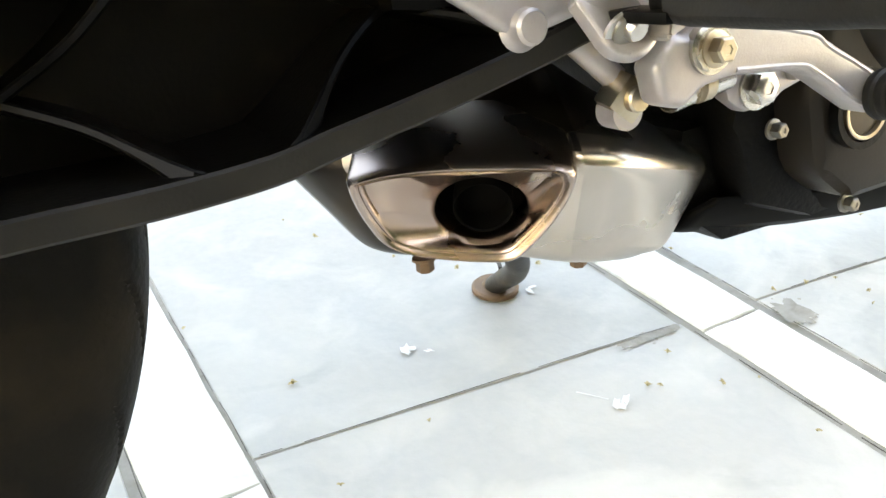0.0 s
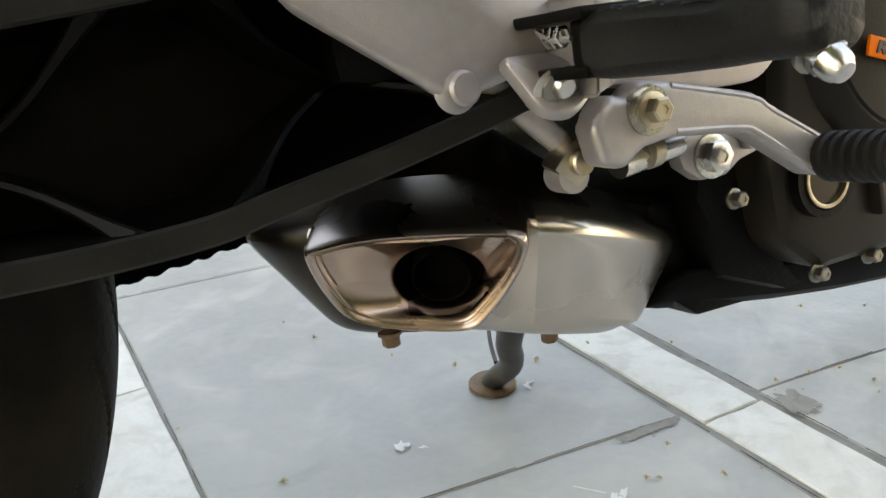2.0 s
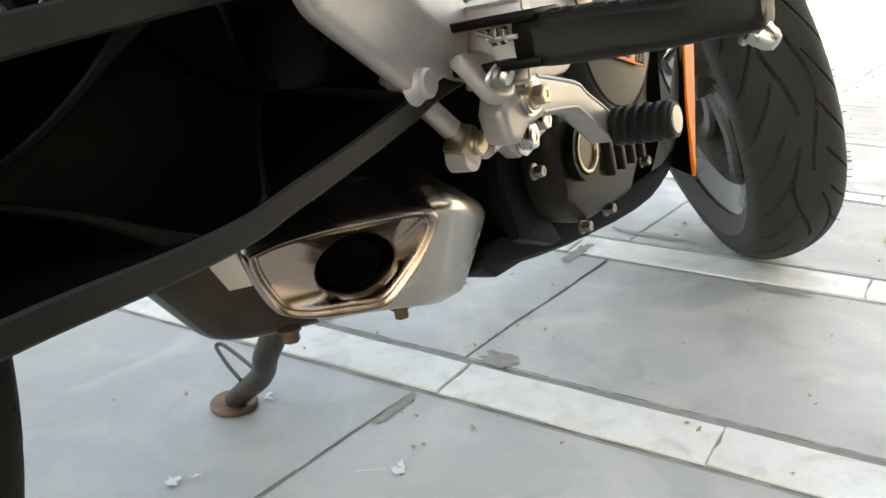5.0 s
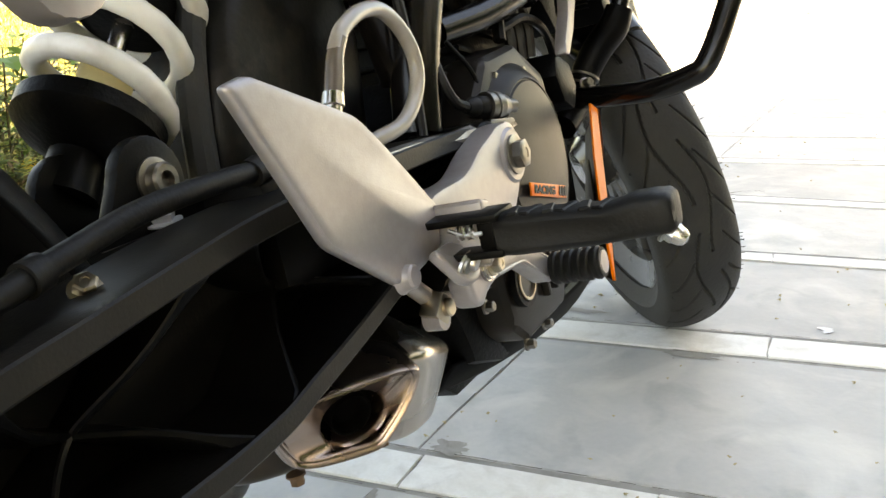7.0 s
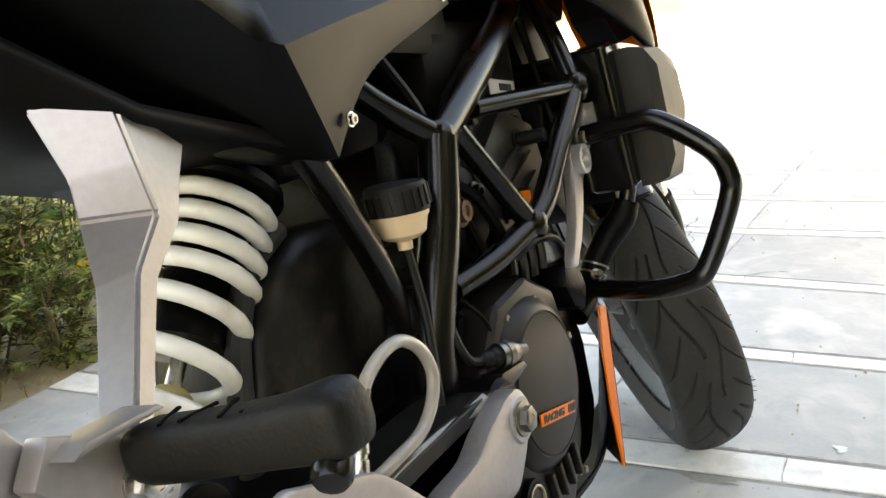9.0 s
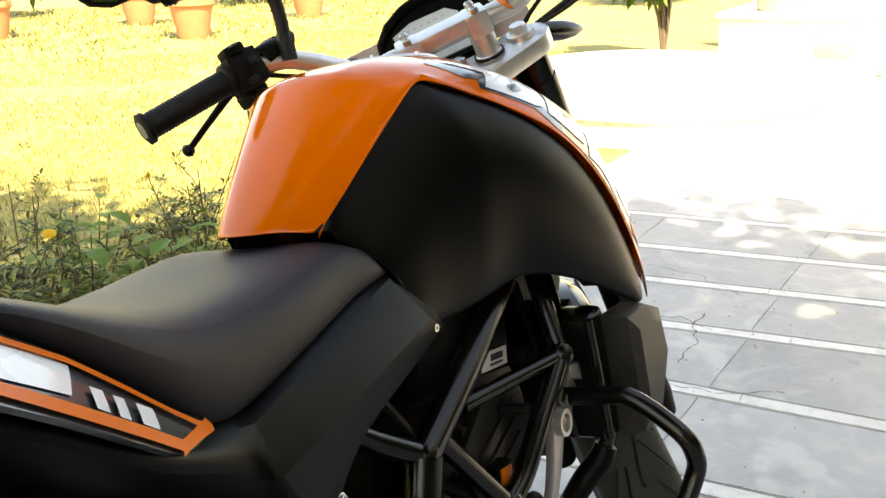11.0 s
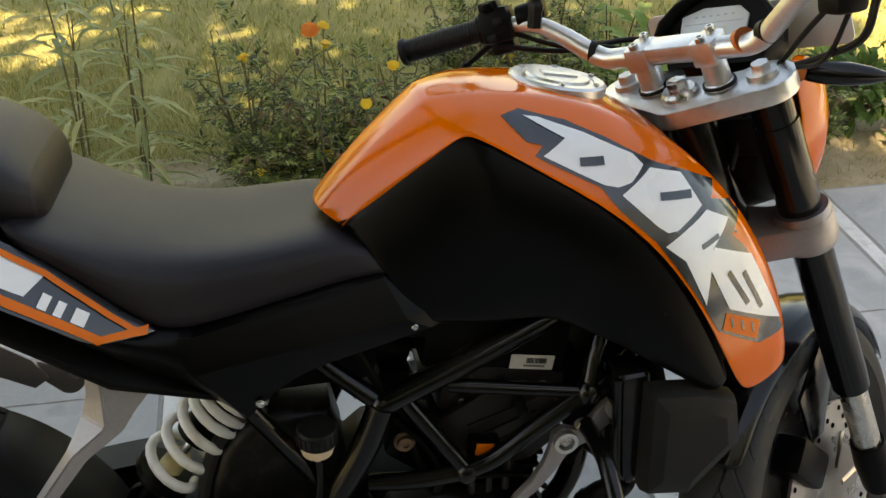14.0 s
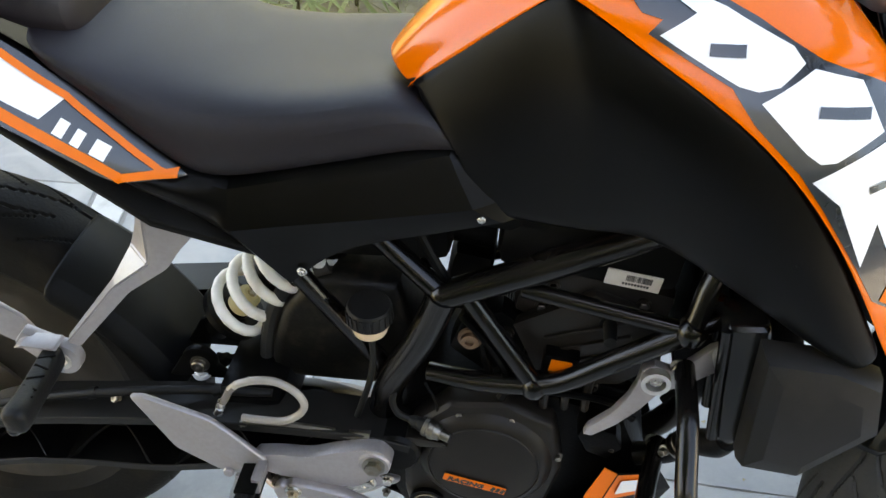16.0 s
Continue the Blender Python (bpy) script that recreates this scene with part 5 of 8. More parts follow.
# -- tank and body panels --
TANK = [  # seat end to nose: centre, crease, shoulder, panel edge
    [(0.608, -0.02, 0.880), (0.613, -0.045, 0.880), (0.626, -0.070, 0.876), (0.640, -0.084, 0.868)],
    [(0.680, -0.015, 0.955), (0.684, -0.050, 0.953), (0.694, -0.085, 0.943), (0.708, -0.106, 0.926)],
    [(0.748, -0.01, 1.010), (0.752, -0.056, 1.006), (0.762, -0.100, 0.994), (0.774, -0.128, 0.980)],
    [(0.800, 0.0, 1.018), (0.800, -0.062, 1.014), (0.796, -0.108, 1.004), (0.788, -0.133, 0.989)],
    [(0.880, 0.0, 1.013), (0.876, -0.075, 1.009), (0.864, -0.138, 0.990), (0.862, -0.172, 0.944)],
    [(0.960, 0.0, 0.997), (0.958, -0.088, 0.990), (0.946, -0.165, 0.957), (0.942, -0.198, 0.898)],
    [(1.030, 0.0, 0.960), (1.034, -0.100, 0.950), (1.028, -0.176, 0.918), (1.008, -0.212, 0.828)],
    [(1.062, -0.050, 0.932), (1.088, -0.122, 0.908), (1.090, -0.178, 0.868), (1.055, -0.216, 0.750)],
    [(1.118, -0.095, 0.852), (1.150, -0.134, 0.826), (1.146, -0.178, 0.795), (1.085, -0.214, 0.690)],
    [(1.162, -0.105, 0.752), (1.192, -0.138, 0.736), (1.186, -0.172, 0.714), (1.106, -0.207, 0.652)],
    [(1.184, -0.112, 0.664), (1.212, -0.140, 0.654), (1.200, -0.168, 0.640), (1.130, -0.196, 0.626)],
]
LEFT = [0.45, 0.55, 0.65, 0.80, 0.92, 1.0, 1.0, 1.0, 1.0, 1.0, 1.0]


PANEL = [  # black side panel: follows the edge of the tank, then two rows down to its lower edge
    [(0.660, -0.104, 0.848), (0.676, -0.114, 0.834), (0.690, -0.120, 0.820)],
    [(0.716, -0.120, 0.880), (0.712, -0.128, 0.830), (0.716, -0.126, 0.748)],
    [(0.776, -0.140, 0.930), (0.766, -0.138, 0.850), (0.760, -0.128, 0.742)],
    [(0.812, -0.165, 0.930), (0.826, -0.165, 0.850), (0.812, -0.140, 0.741)],
    [(0.858, -0.182, 0.895), (0.862, -0.172, 0.830), (0.852, -0.146, 0.748)],
    [(0.925, -0.200, 0.850), (0.900, -0.184, 0.800), (0.885, -0.158, 0.750)],
    [(0.985, -0.209, 0.790), (0.960, -0.196, 0.750), (0.935, -0.178, 0.728)],
    [(1.030, -0.213, 0.725), (1.010, -0.204, 0.705), (0.985, -0.190, 0.700)],
    [(1.062, -0.212, 0.678), (1.046, -0.206, 0.668), (1.028, -0.198, 0.672)],
    [(1.086, -0.208, 0.648), (1.076, -0.205, 0.646), (1.064, -0.200, 0.650)],
]


def crease_edges(ob, test, value=0.8):
    me = ob.data
    att = me.attributes.get("crease_edge") or me.attributes.new("crease_edge", "FLOAT", "EDGE")
    for e in me.edges:
        a, b = me.vertices[e.vertices[0]].co, me.vertices[e.vertices[1]].co
        if test(a, b):
            att.data[e.index].value = max(value, att.data[e.index].value)
            if value > 0.9:
                e.use_edge_sharp = True


def sharp_points(ob, pts, value):
    me = ob.data
    att = me.attributes.new("crease_vert", "FLOAT", "POINT")
    for v in me.vertices:
        if min((v.co - Vector((p[0], p[1] * s, p[2]))).length for p in pts for s in (1, -1)) < 0.002:
            att.data[v.index].value = value


def on_line(rows, cols):
    pts = [Vector(r[c]) for r in rows for c in cols]

    def test(a, b):
        return min((a - p).length for p in pts) < 1e-5 and min((b - p).length for p in pts) < 1e-5
    return test


TAIL, SHELL = [], []


def bodywork():
    full = [[(x, -y * w, z) for x, y, z in r[:0:-1]] + r for r, w in zip(TANK[:7], LEFT)]
    bm = sheet(full)
    bm.verts.ensure_lookup_table()
    vs = {tuple(round(c, 5) for c in v.co): v for v in bm.verts}

    def vert(p):
        k = tuple(round(c, 5) for c in p)
        if k not in vs:
            vs[k] = bm.verts.new(p)
        return vs[k]
    for sy in (1, -1):
        rows = [[(x, y * sy, z) for x, y, z in r] for r in TANK[6:]]
        for A, B in zip(rows, rows[1:]):
            for k in range(3):
                q = [vert(A[k]), vert(A[k + 1]), vert(B[k + 1]), vert(B[k])]
                q = list(dict.fromkeys(q))
                bm.faces.new(q)
        # inner lip of the nose
        lip = [(x - 0.015, y * 0.72, z - 0.015) for x, y, z in (r[0] for r in rows[1:])]
        for k in range(len(lip) - 1):
            bm.faces.new([vert(rows[1 + k][0]), vert(rows[2 + k][0]), vert(lip[k + 1]), vert(lip[k])])
    tank = part("fuel_tank", bm, M_ORANGE, bike, "glossy orange fuel tank with bold white and grey graphics")
    ridge = [Vector((x, y * s, z)) for x, y, z in TANK[2] for s in (1, -LEFT[2])]
    along = on_line(TANK, (1,))
    sharp_points(tank, [TANK[3][3], TANK[0][3]], 1.0)
    crease_edges(tank, lambda a, b: along(a, b) or (min((a - p).length for p in ridge) < 1e-4 and min((b - p).length for p in ridge) < 1e-4), 0.6)
    SHELL.append(tank)
    for sy in (1, -1):
        part("nose_liner", prism([(1.04, 0.752), (1.12, 0.752), (1.168, 0.702), (1.184, 0.668), (1.10, 0.664), (1.06, 0.70)], min(sy * 0.118, sy * 0.160), max(sy * 0.118, sy * 0.160), 0.004), M_BLACK, bike)
    solid(tank, 0.005)
    subsurf(tank, 3)
    for sy in (1, -1):
        rows = []
        for k, r in enumerate(PANEL):
            edge = TANK[k][3] if k < 10 else TANK[-1][3]
            e = (edge[0] - 0.002, edge[1] * (0.955 if k != 3 else 0.93), edge[2] + (0.006 if k != 3 else 0.0))
            rows.append([(x, y * sy * (1 if sy > 0 else LEFT[k]), z) for x, y, z in [e] + r])
        ob = part("side_panel", sheet(rows), M_COVER, bike, "matt black tank side panel")
        crease_edges(ob, on_line([rows[3]], (0, 1, 2, 3)), 0.75)
        sharp_points(ob, [rows[3][0], rows[0][0], rows[0][3], rows[1][3]], 1.0)
        solid(ob, 0.006)
        subsurf(ob, 2)
        # rear side cover under the seat
        rows = [[(0.750, -0.070, 0.830), (0.752, -0.096, 0.810), (0.766, -0.110, 0.772), (0.776, -0.104, 0.744), (0.776, -0.085, 0.744)],
                [(0.690, -0.085, 0.828), (0.6825, -0.1185, 0.8145), (0.708, -0.1385, 0.764), (0.737, -0.1315, 0.746), (0.737, -0.095, 0.746)],
                [(0.640, -0.095, 0.824), (0.640, -0.1215, 0.8075), (0.646, -0.1445, 0.7575), (0.668, -0.1340, 0.729), (0.668, -0.095, 0.730)],
                [(0.585, -0.100, 0.816), (0.585, -0.1265, 0.7980), (0.588, -0.1480, 0.7505), (0.606, -0.1350, 0.716), (0.606, -0.095, 0.718)],
                [(0.530, -0.105, 0.806), (0.530, -0.1320, 0.7885), (0.528, -0.1500, 0.7440), (0.556, -0.1350, 0.698), (0.556, -0.095, 0.700)],
                [(0.458, -0.105, 0.794), (0.458, -0.1380, 0.7760), (0.457, -0.1530, 0.7345), (0.508, -0.1345, 0.651), (0.512, -0.090, 0.655)],
                [(0.446, -0.105, 0.798), (0.446, -0.1385, 0.780), (0.441, -0.1515, 0.7420), (0.490, -0.112, 0.658), (0.488, -0.070, 0.660)],
                [(0.405, -0.105, 0.815), (0.405, -0.138, 0.788), (0.396, -0.1625, 0.783), (0.424, -0.090, 0.696), (0.420, -0.055, 0.698)],
                [(0.360, -0.105, 0.845), (0.372, -0.140, 0.803), (0.360, -0.1730, 0.796), (0.382, -0.083, 0.714), (0.375, -0.050, 0.716)],
                [(0.305, -0.105, 0.890), (0.315, -0.135, 0.860), (0.306, -0.1815, 0.842), (0.330, -0.076, 0.752), (0.325, -0.045, 0.754)],
                [(0.240, -0.105, 0.935), (0.244, -0.130, 0.915), (0.236, -0.1920, 0.897), (0.258, -0.072, 0.808), (0.255, -0.042, 0.808)],
                [(0.150, -0.100, 0.985), (0.150, -0.115, 0.975), (0.142, -0.1820, 0.955), (0.150, -0.066, 0.885), (0.150, -0.040, 0.885)],
                [(0.0, -0.085, 1.03), (0.0, -0.1, 1.022), (0.0, -0.1420, 1.010), (0.0, -0.055, 0.970), (0.0, -0.035, 0.970)],
                [(-0.12, -0.05, 1.06), (-0.12, -0.062, 1.058), (-0.12, -0.068, 1.050), (-0.12, -0.04, 1.03), (-0.12, -0.03, 1.03)]]
        rows = [[(x, y * sy, z) for x, y, z in r] for r in rows]
        ob = part("side_cover", sheet(rows), M_COVER, bike, "black side cover below the seat")
        crease_edges(ob, on_line(rows, (1, 3)), 0.7)
        crease_edges(ob, on_line(rows[:7], (2,)), 0.95)
        crease_edges(ob, on_line([rows[5]], range(5)), 0.95)
        crease_edges(ob, on_line([rows[1]], range(5)), 0.95)
        solid(ob, 0.005)
        subsurf(ob, 2)
        # tail panel above it
        rows = [[(0.426, -0.1385, 0.790), (0.395, -0.156, 0.796), (0.364, -0.1750, 0.800), (0.338, -0.1785, 0.821), (0.308, -0.1840, 0.846), (0.238, -0.1950, 0.901), (0.144, -0.1850, 0.960), (0.0, -0.1450, 1.014), (-0.12, -0.070, 1.054)],
                [(0.424, -0.1380, 0.793), (0.401, -0.1500, 0.803), (0.380, -0.1560, 0.817), (0.350, -0.1605, 0.843), (0.318, -0.1630, 0.870), (0.255, -0.1660, 0.917), (0.160, -0.1580, 0.973), (0.01, -0.124, 1.030), (-0.12, -0.066, 1.068)],
                [(0.422, -0.1370, 0.795), (0.404, -0.1375, 0.809), (0.386, -0.1375, 0.826), (0.360, -0.1375, 0.853), (0.328, -0.1370, 0.886), (0.272, -0.1345, 0.929), (0.180, -0.1280, 0.985), (0.02, -0.105, 1.046), (-0.12, -0.062, 1.085)]]
        rows = [[(x, y * sy, z) for x, y, z in r] for r in rows]
        ob = part("tail_panel", sheet(rows), M_GREY_DECAL, bike, "dark tail panel with orange edging and a white patch")
        crease_edges(ob, on_line(rows[:1] + rows[2:], range(9)), 1.0)
        solid(ob, 0.004)
        subsurf(ob, 2)
        if sy == 1:
            TAIL.append(ob)
    for x, y, z in ((0.525, -0.1400, 0.677), (0.716, -0.1330, 0.752)):
        for sy in (1, -1):
            part("panel_screw", bolt((x, y * sy, z), (0, -sy, -0.1), 0.0042, 0.004, True, True), M_CHROME, bike)
    # rider and passenger seats: rows of half sections, mirrored
    part("steering_head", box((0.13, 0.11, 0.17), pose(1.105, 0, 0.695, 0, -24, 0), 0.03), M_BLACK, bike, "black frame head with its cover below the tank")
    part("tank_underside", box((0.17, 0.17, 0.07), pose(1.075, 0, 0.775, 0, 28, 0), 0.012), M_BLACK, bike)
    part("inner_cover", box((0.15, 0.19, 0.085), pose(0.722, 0, 0.752, 0, 8, 0), 0.012), M_BLACK, bike)
    SEAT = [  # x, top z, shoulder (y, z), side (y, z), lower edge (y, z)
        (0.706, 0.798, (0.050, 0.804), (0.096, 0.803), (0.115, 0.798)),
        (0.688, 0.838, (0.062, 0.842), (0.108, 0.834), (0.121, 0.814)),
        (0.642, 0.868, (0.078, 0.869), (0.115, 0.852), (0.1240, 0.811)),
        (0.600, 0.868, (0.087, 0.868), (0.123, 0.845), (0.1285, 0.803)),
        (0.540, 0.862, (0.098, 0.862), (0.132, 0.836), (0.1340, 0.793)),
        (0.470, 0.865, (0.106, 0.863), (0.140, 0.828), (0.1390, 0.780)),
        (0.420, 0.880, (0.111, 0.874), (0.147, 0.834), (0.141, 0.778)),
        (0.370, 0.905, (0.112, 0.897), (0.149, 0.870), (0.141, 0.838)),
        (0.320, 0.930, (0.106, 0.924), (0.144, 0.910), (0.139, 0.888)),
        (0.270, 0.950, (0.100, 0.944), (0.136, 0.934), (0.134, 0.922))]

    def seat_rows(S):
        R = []
        for x, zt, a, b, c in S:
            half = [(x, -c[0] * 0.55, c[1] - 0.012), (x, -c[0], c[1]), (x, -b[0] - 0.001, b[1] + 0.004), (x, -b[0] + 0.010, b[1] + 0.72 * (a[1] - b[1])), (x, -a[0] + 0.004, a[1] + 0.001), (x, -a[0] * 0.45, zt)]
            R.append(half + [(x, -y, z) for x, y, z in half[::-1]])
        return R
    ob = part("rider_seat", loft(seat_rows(SEAT)), M_SEAT, bike, "black grained vinyl rider seat")
    subsurf(ob, 2)
    BACK = [(0.328, 0.940, (0.060, 0.940), (0.080, 0.935), (0.078, 0.920)), (0.322, 0.974, (0.080, 0.971), (0.106, 0.950), (0.108, 0.918)),
            (0.284, 1.008, (0.090, 1.002), (0.120, 0.976), (0.125, 0.924)), (0.21, 1.034, (0.096, 1.026), (0.128, 1.000), (0.132, 0.970)),
            (0.11, 1.074, (0.09, 1.068), (0.122, 1.045), (0.126, 1.016)), (0.0, 1.102, (0.07, 1.097), (0.100, 1.08), (0.102, 1.060)), (-0.08, 1.115, (0.05, 1.11), (0.07, 1.098), (0.072, 1.082))]
    ob = part("passenger_seat", loft(seat_rows(BACK)), M_SEAT, bike, "raised black vinyl passenger seat")
    subsurf(ob, 2)
    # tail underside
    rows = [[(0.50, -0.115, 0.675), (0.50, 0.115, 0.675)], [(0.36, -0.12, 0.72), (0.36, 0.12, 0.72)], [(0.2, -0.105, 0.83), (0.2, 0.105, 0.83)], [(0.0, -0.08, 0.95), (0.0, 0.08, 0.95)], [(-0.12, -0.05, 1.02), (-0.12, 0.05, 1.02)]]
    solid(part("tail_underside", sheet(rows), M_BLACK, bike, "black inner rear mudguard"), 0.01)
    # filler cap
    n = Vector((0.17, 0, 1)).normalized()
    o = Vector((0.930, 0, 0.9985))
    bm = lathe([(-0.006, 0.062), (0.004, 0.062), (0.007, 0.058), (0.007, 0.046), (0.0055, 0.045), (0.0055, 0.041), (0.009, 0.039), (0.0095, 0.0)], o, n, 48)
    cap = part("filler_cap", bm, M_ALU, bike, "round silver filler cap with a ring of screws")
    a = n.cross(Vector((0, 1, 0))).normalized()
    b = n.cross(a)
    for k in range(6):
        w = k * math.pi / 3 + 0.3
        part("cap_screw", bolt(o + n * 0.006 + (a * math.cos(w) + b * math.sin(w)) * 0.052, n, 0.0036, 0.004, False, True), M_CHROME, cap)
    m = Matrix.Translation(o + n * 0.0105) @ n.to_track_quat("Z", "X").to_matrix().to_4x4()
    part("lock_cover", box((0.045, 0.020, 0.003), m, 0.001), M_ALU, cap)


bodywork()


# -- frame, engine and running gear --
def trellis():
    N0, N1, N2 = (0.672, 0.120, 0.638), (0.775, 0.138, 0.528), (0.932, 0.152, 0.636)
    H0, H1 = (1.045, 0.045, 0.865), (1.075, 0.04, 0.80)
    runs = [([N0, (0.80, 0.115, 0.690), (0.93, 0.100, 0.745), (1.00, 0.07, 0.80), H0], 0.0165, "top_tube"),
            ([N0, (0.645, 0.116, 0.570), (0.605, 0.110, 0.495), (0.590, 0.106, 0.44)], 0.0190, "rear_tube"),
            ([N0, (0.614, 0.100, 0.685), (0.565, 0.09, 0.735)], 0.0125, "seat_rail"),
            ([(0.700, 0.122, 0.640), N1], 0.011, "brace_tube"), ([(0.650, 0.108, 0.508), (0.71, 0.124, 0.514), N1], 0.0125, "brace_tube"), ([N1, (0.81, 0.143, 0.545), (0.86, 0.148, 0.585), N2], 0.0125, "lower_tube"),
            ([N2, (0.965, 0.120, 0.72), H1], 0.0115, "front_tube"), ([(0.758, 0.116, 0.650), N2], 0.0095, "brace_tube"),
            ([(0.455, 0.108, 0.735), (0.508, 0.110, 0.652), (0.55, 0.105, 0.580), (0.590, 0.095, 0.505), (0.598, 0.094, 0.48)], 0.0120, "subframe_tube"), ([N2, (0.985, 0.13, 0.655), (1.05, 0.09, 0.70)], 0.010, "brace_tube")]
    for sy in (-1, 1):
        for p, r, n in runs:
            part(n, tube([(x, y * sy, z) for x, y, z in p], r, 14, 4), M_FRAME, bike, "glossy black frame tube")
        for p in (N0, N1, N2):
            o = Vector((p[0], p[1] * sy, p[2]))
            part("weld", lathe([(-0.012, 0.013), (-0.006, 0.0165), (0.006, 0.0165), (0.012, 0.013)], o, (0.4, 0, 0.9), 14), M_FRAME, bike)
        # engine mounts in front
        poly = [(0.889, 0.572), (0.902, 0.580), (0.925, 0.572), (0.965, 0.618), (0.985, 0.618), (0.990, 0.596), (0.936, 0.553), (0.911, 0.540), (0.892, 0.511), (0.868, 0.483), (0.842, 0.462), (0.832, 0.464), (0.837, 0.475), (0.861, 0.500), (0.877, 0.527), (0.885, 0.550)]
        mt = part("engine_mount", prism(poly, sy * 0.142 - 0.006, sy * 0.142 + 0.006, 0.002), M_SILVER, bike, "silver engine mount plate")
        for x, z in ((0.974, 0.603), (0.904, 0.562)):
            part("mount_boss", lathe([(0, 0.016), (0.018, 0.016), (0.018, 0.011), (0.008, 0.011), (0.008, 0)], (x, sy * 0.140, z), (0, sy, 0), 24), M_ALU, mt)
            part("mount_bolt", bolt((x, sy * 0.148, z), (0, sy, 0), 0.0075, 0.006, False, True), M_CHROME, mt)


trellis()


def engine():
    # crankcase: stacked outline
    case = [(0.585, 0.300), (0.600, 0.250), (0.650, 0.232), (0.86, 0.236), (0.905, 0.275), (0.915, 0.36), (0.885, 0.44), (0.80, 0.475), (0.66, 0.480), (0.610, 0.440), (0.580, 0.38)]
    eng = part("engine", prism(case, -0.105, 0.115, 0.014), M_ENGINE, bike, "black single-cylinder engine")
    # lower cover with ribs
    cov = [(0.612, 0.318), (0.618, 0.272), (0.645, 0.250), (0.735, 0.250), (0.790, 0.300), (0.812, 0.380), (0.80, 0.455), (0.745, 0.487), (0.675, 0.482), (0.628, 0.440), (0.616, 0.38)]
    part("clutch_case", prism(cov, -0.134, -0.09, 0.012, seg=3), M_CASE, eng, "charcoal painted clutch case")
    o = Vector((0.716, -0.125, 0.388))
    y = Vector((0, -1, 0))
    cc = part("clutch_cover", lathe([(0, 0.085), (0.005, 0.085), (0.0085, 0.0835), (0.0165, 0.0755), (0.0195, 0.0705), (0.0202, 0.0685), (0.0192, 0.0678), (0.0192, 0.0668), (0.0208, 0.0655), (0.0228, 0.048), (0.0240, 0.025), (0.0244, 0.0)], o, y, 72), M_CASE, eng, "round charcoal clutch cover with an orange badge")
    # badge with lettering
    bm = box((0.079, 0.002, 0.0112), pose(0.7055, -0.1512, 0.3615, 0, 15.5, 0), 0.0008)
    badge = part("badge", bm, M_ORANGE_FLAT, cc, "orange badge with the word RACING")
    cu = bpy.data.curves.new("badge_text", "FONT")
    cu.body, cu.size, cu.extrude, cu.align_x, cu.align_y = "RACING", 0.0092, 0.0005, "CENTER", "CENTER"
    cu.offset = 0.0004
    cu.shear = 0.15
    tx = new("badge_text", cu)
    me = bpy.data.meshes.new_from_object(tx.evaluated_get(bpy.context.evaluated_depsgraph_get()))
    bpy.data.objects.remove(tx)
    tb = bmesh.new()
    tb.from_mesh(me)
    bpy.data.meshes.remove(me)
    tb.transform(pose(0.6945, -0.1525, 0.3644, 0, 15.5, 0) @ Matrix.Rotation(radians(90), 4, "X") @ Matrix.Diagonal((1.32, 1, 1, 1)))
    part("badge_text", tb, M_BAR, badge, smooth=False)
    bm = bmesh.new()
    for k in range(3):
        box((0.0042, 0.0012, 0.0080), pose(0.7285 + 0.0058 * k, -0.1523, 0.3553 - 0.0016 * k, 0, 15.5 + 16, 0), bm=bm)
    part("badge_mark", bm, M_BAR, badge, smooth=False)
    for x, z in ((0.687, 0.464), (0.749, 0.461), (0.868, 0.425), (0.628, 0.395), (0.806, 0.40), (0.587, 0.303), (0.645, 0.249), (0.689, 0.250), (0.770, 0.268)):
        part("engine_bolt", bolt((x, -0.128, z), y, 0.0042, 0.008), M_BOLT, eng)
    # sensor clamped on the top of the crankcase
    so, sd = Vector((0.634, -0.134, 0.4475)), Vector((0.92, -0.32, -0.18)).normalized()
    sw = part("clutch_switch", lathe([(0.012, 0.0), (0.012, 0.0115), (0.017, 0.0118), (0.0175, 0.0105), (0.0195, 0.0105), (0.020, 0.0118), (0.026, 0.0115), (0.028, 0.0098), (0.034, 0.0090), (0.034, 0.0060), (0.046, 0.0055), (0.046, 0)], so, sd, 24), M_BOLT, eng, "dull metal switch with a black boot")
    part("switch_boot", lathe([(-0.008, 0), (-0.008, 0.0050), (-0.002, 0.0078), (0.003, 0.0072), (0.006, 0.0088), (0.013, 0.0084), (0.013, 0)], so, sd, 20), M_RUBBER, sw, "black ribbed rubber boot")
    part("switch_bracket", prism([(0.626, 0.437), (0.668, 0.431), (0.674, 0.424), (0.640, 0.421), (0.616, 0.430)], -0.150, -0.128, 0.0012), M_DARKSTEEL, sw)
    part("switch_lead", tube([so - sd * 0.006, (0.612, -0.130, 0.456), (0.606, -0.126, 0.476), (0.615, -0.118, 0.500)], 0.0042, 10, 5), M_RUBBER, sw)
    # sight glass
    g = Vector((0.642, -0.136, 0.305))
    part("sight_glass", lathe([(0, 0.022), (0.006, 0.022), (0.006, 0.018), (0.001, 0.017), (0.001, 0)], g, y, 28), M_ENGINE, eng)
    part("sight_window", lathe([(0.0044, 0.0144), (0.0050, 0.0140), (0.0053, 0.0)], g, y, 24), M_AMBERGLASS, eng, "dark oil sight window")
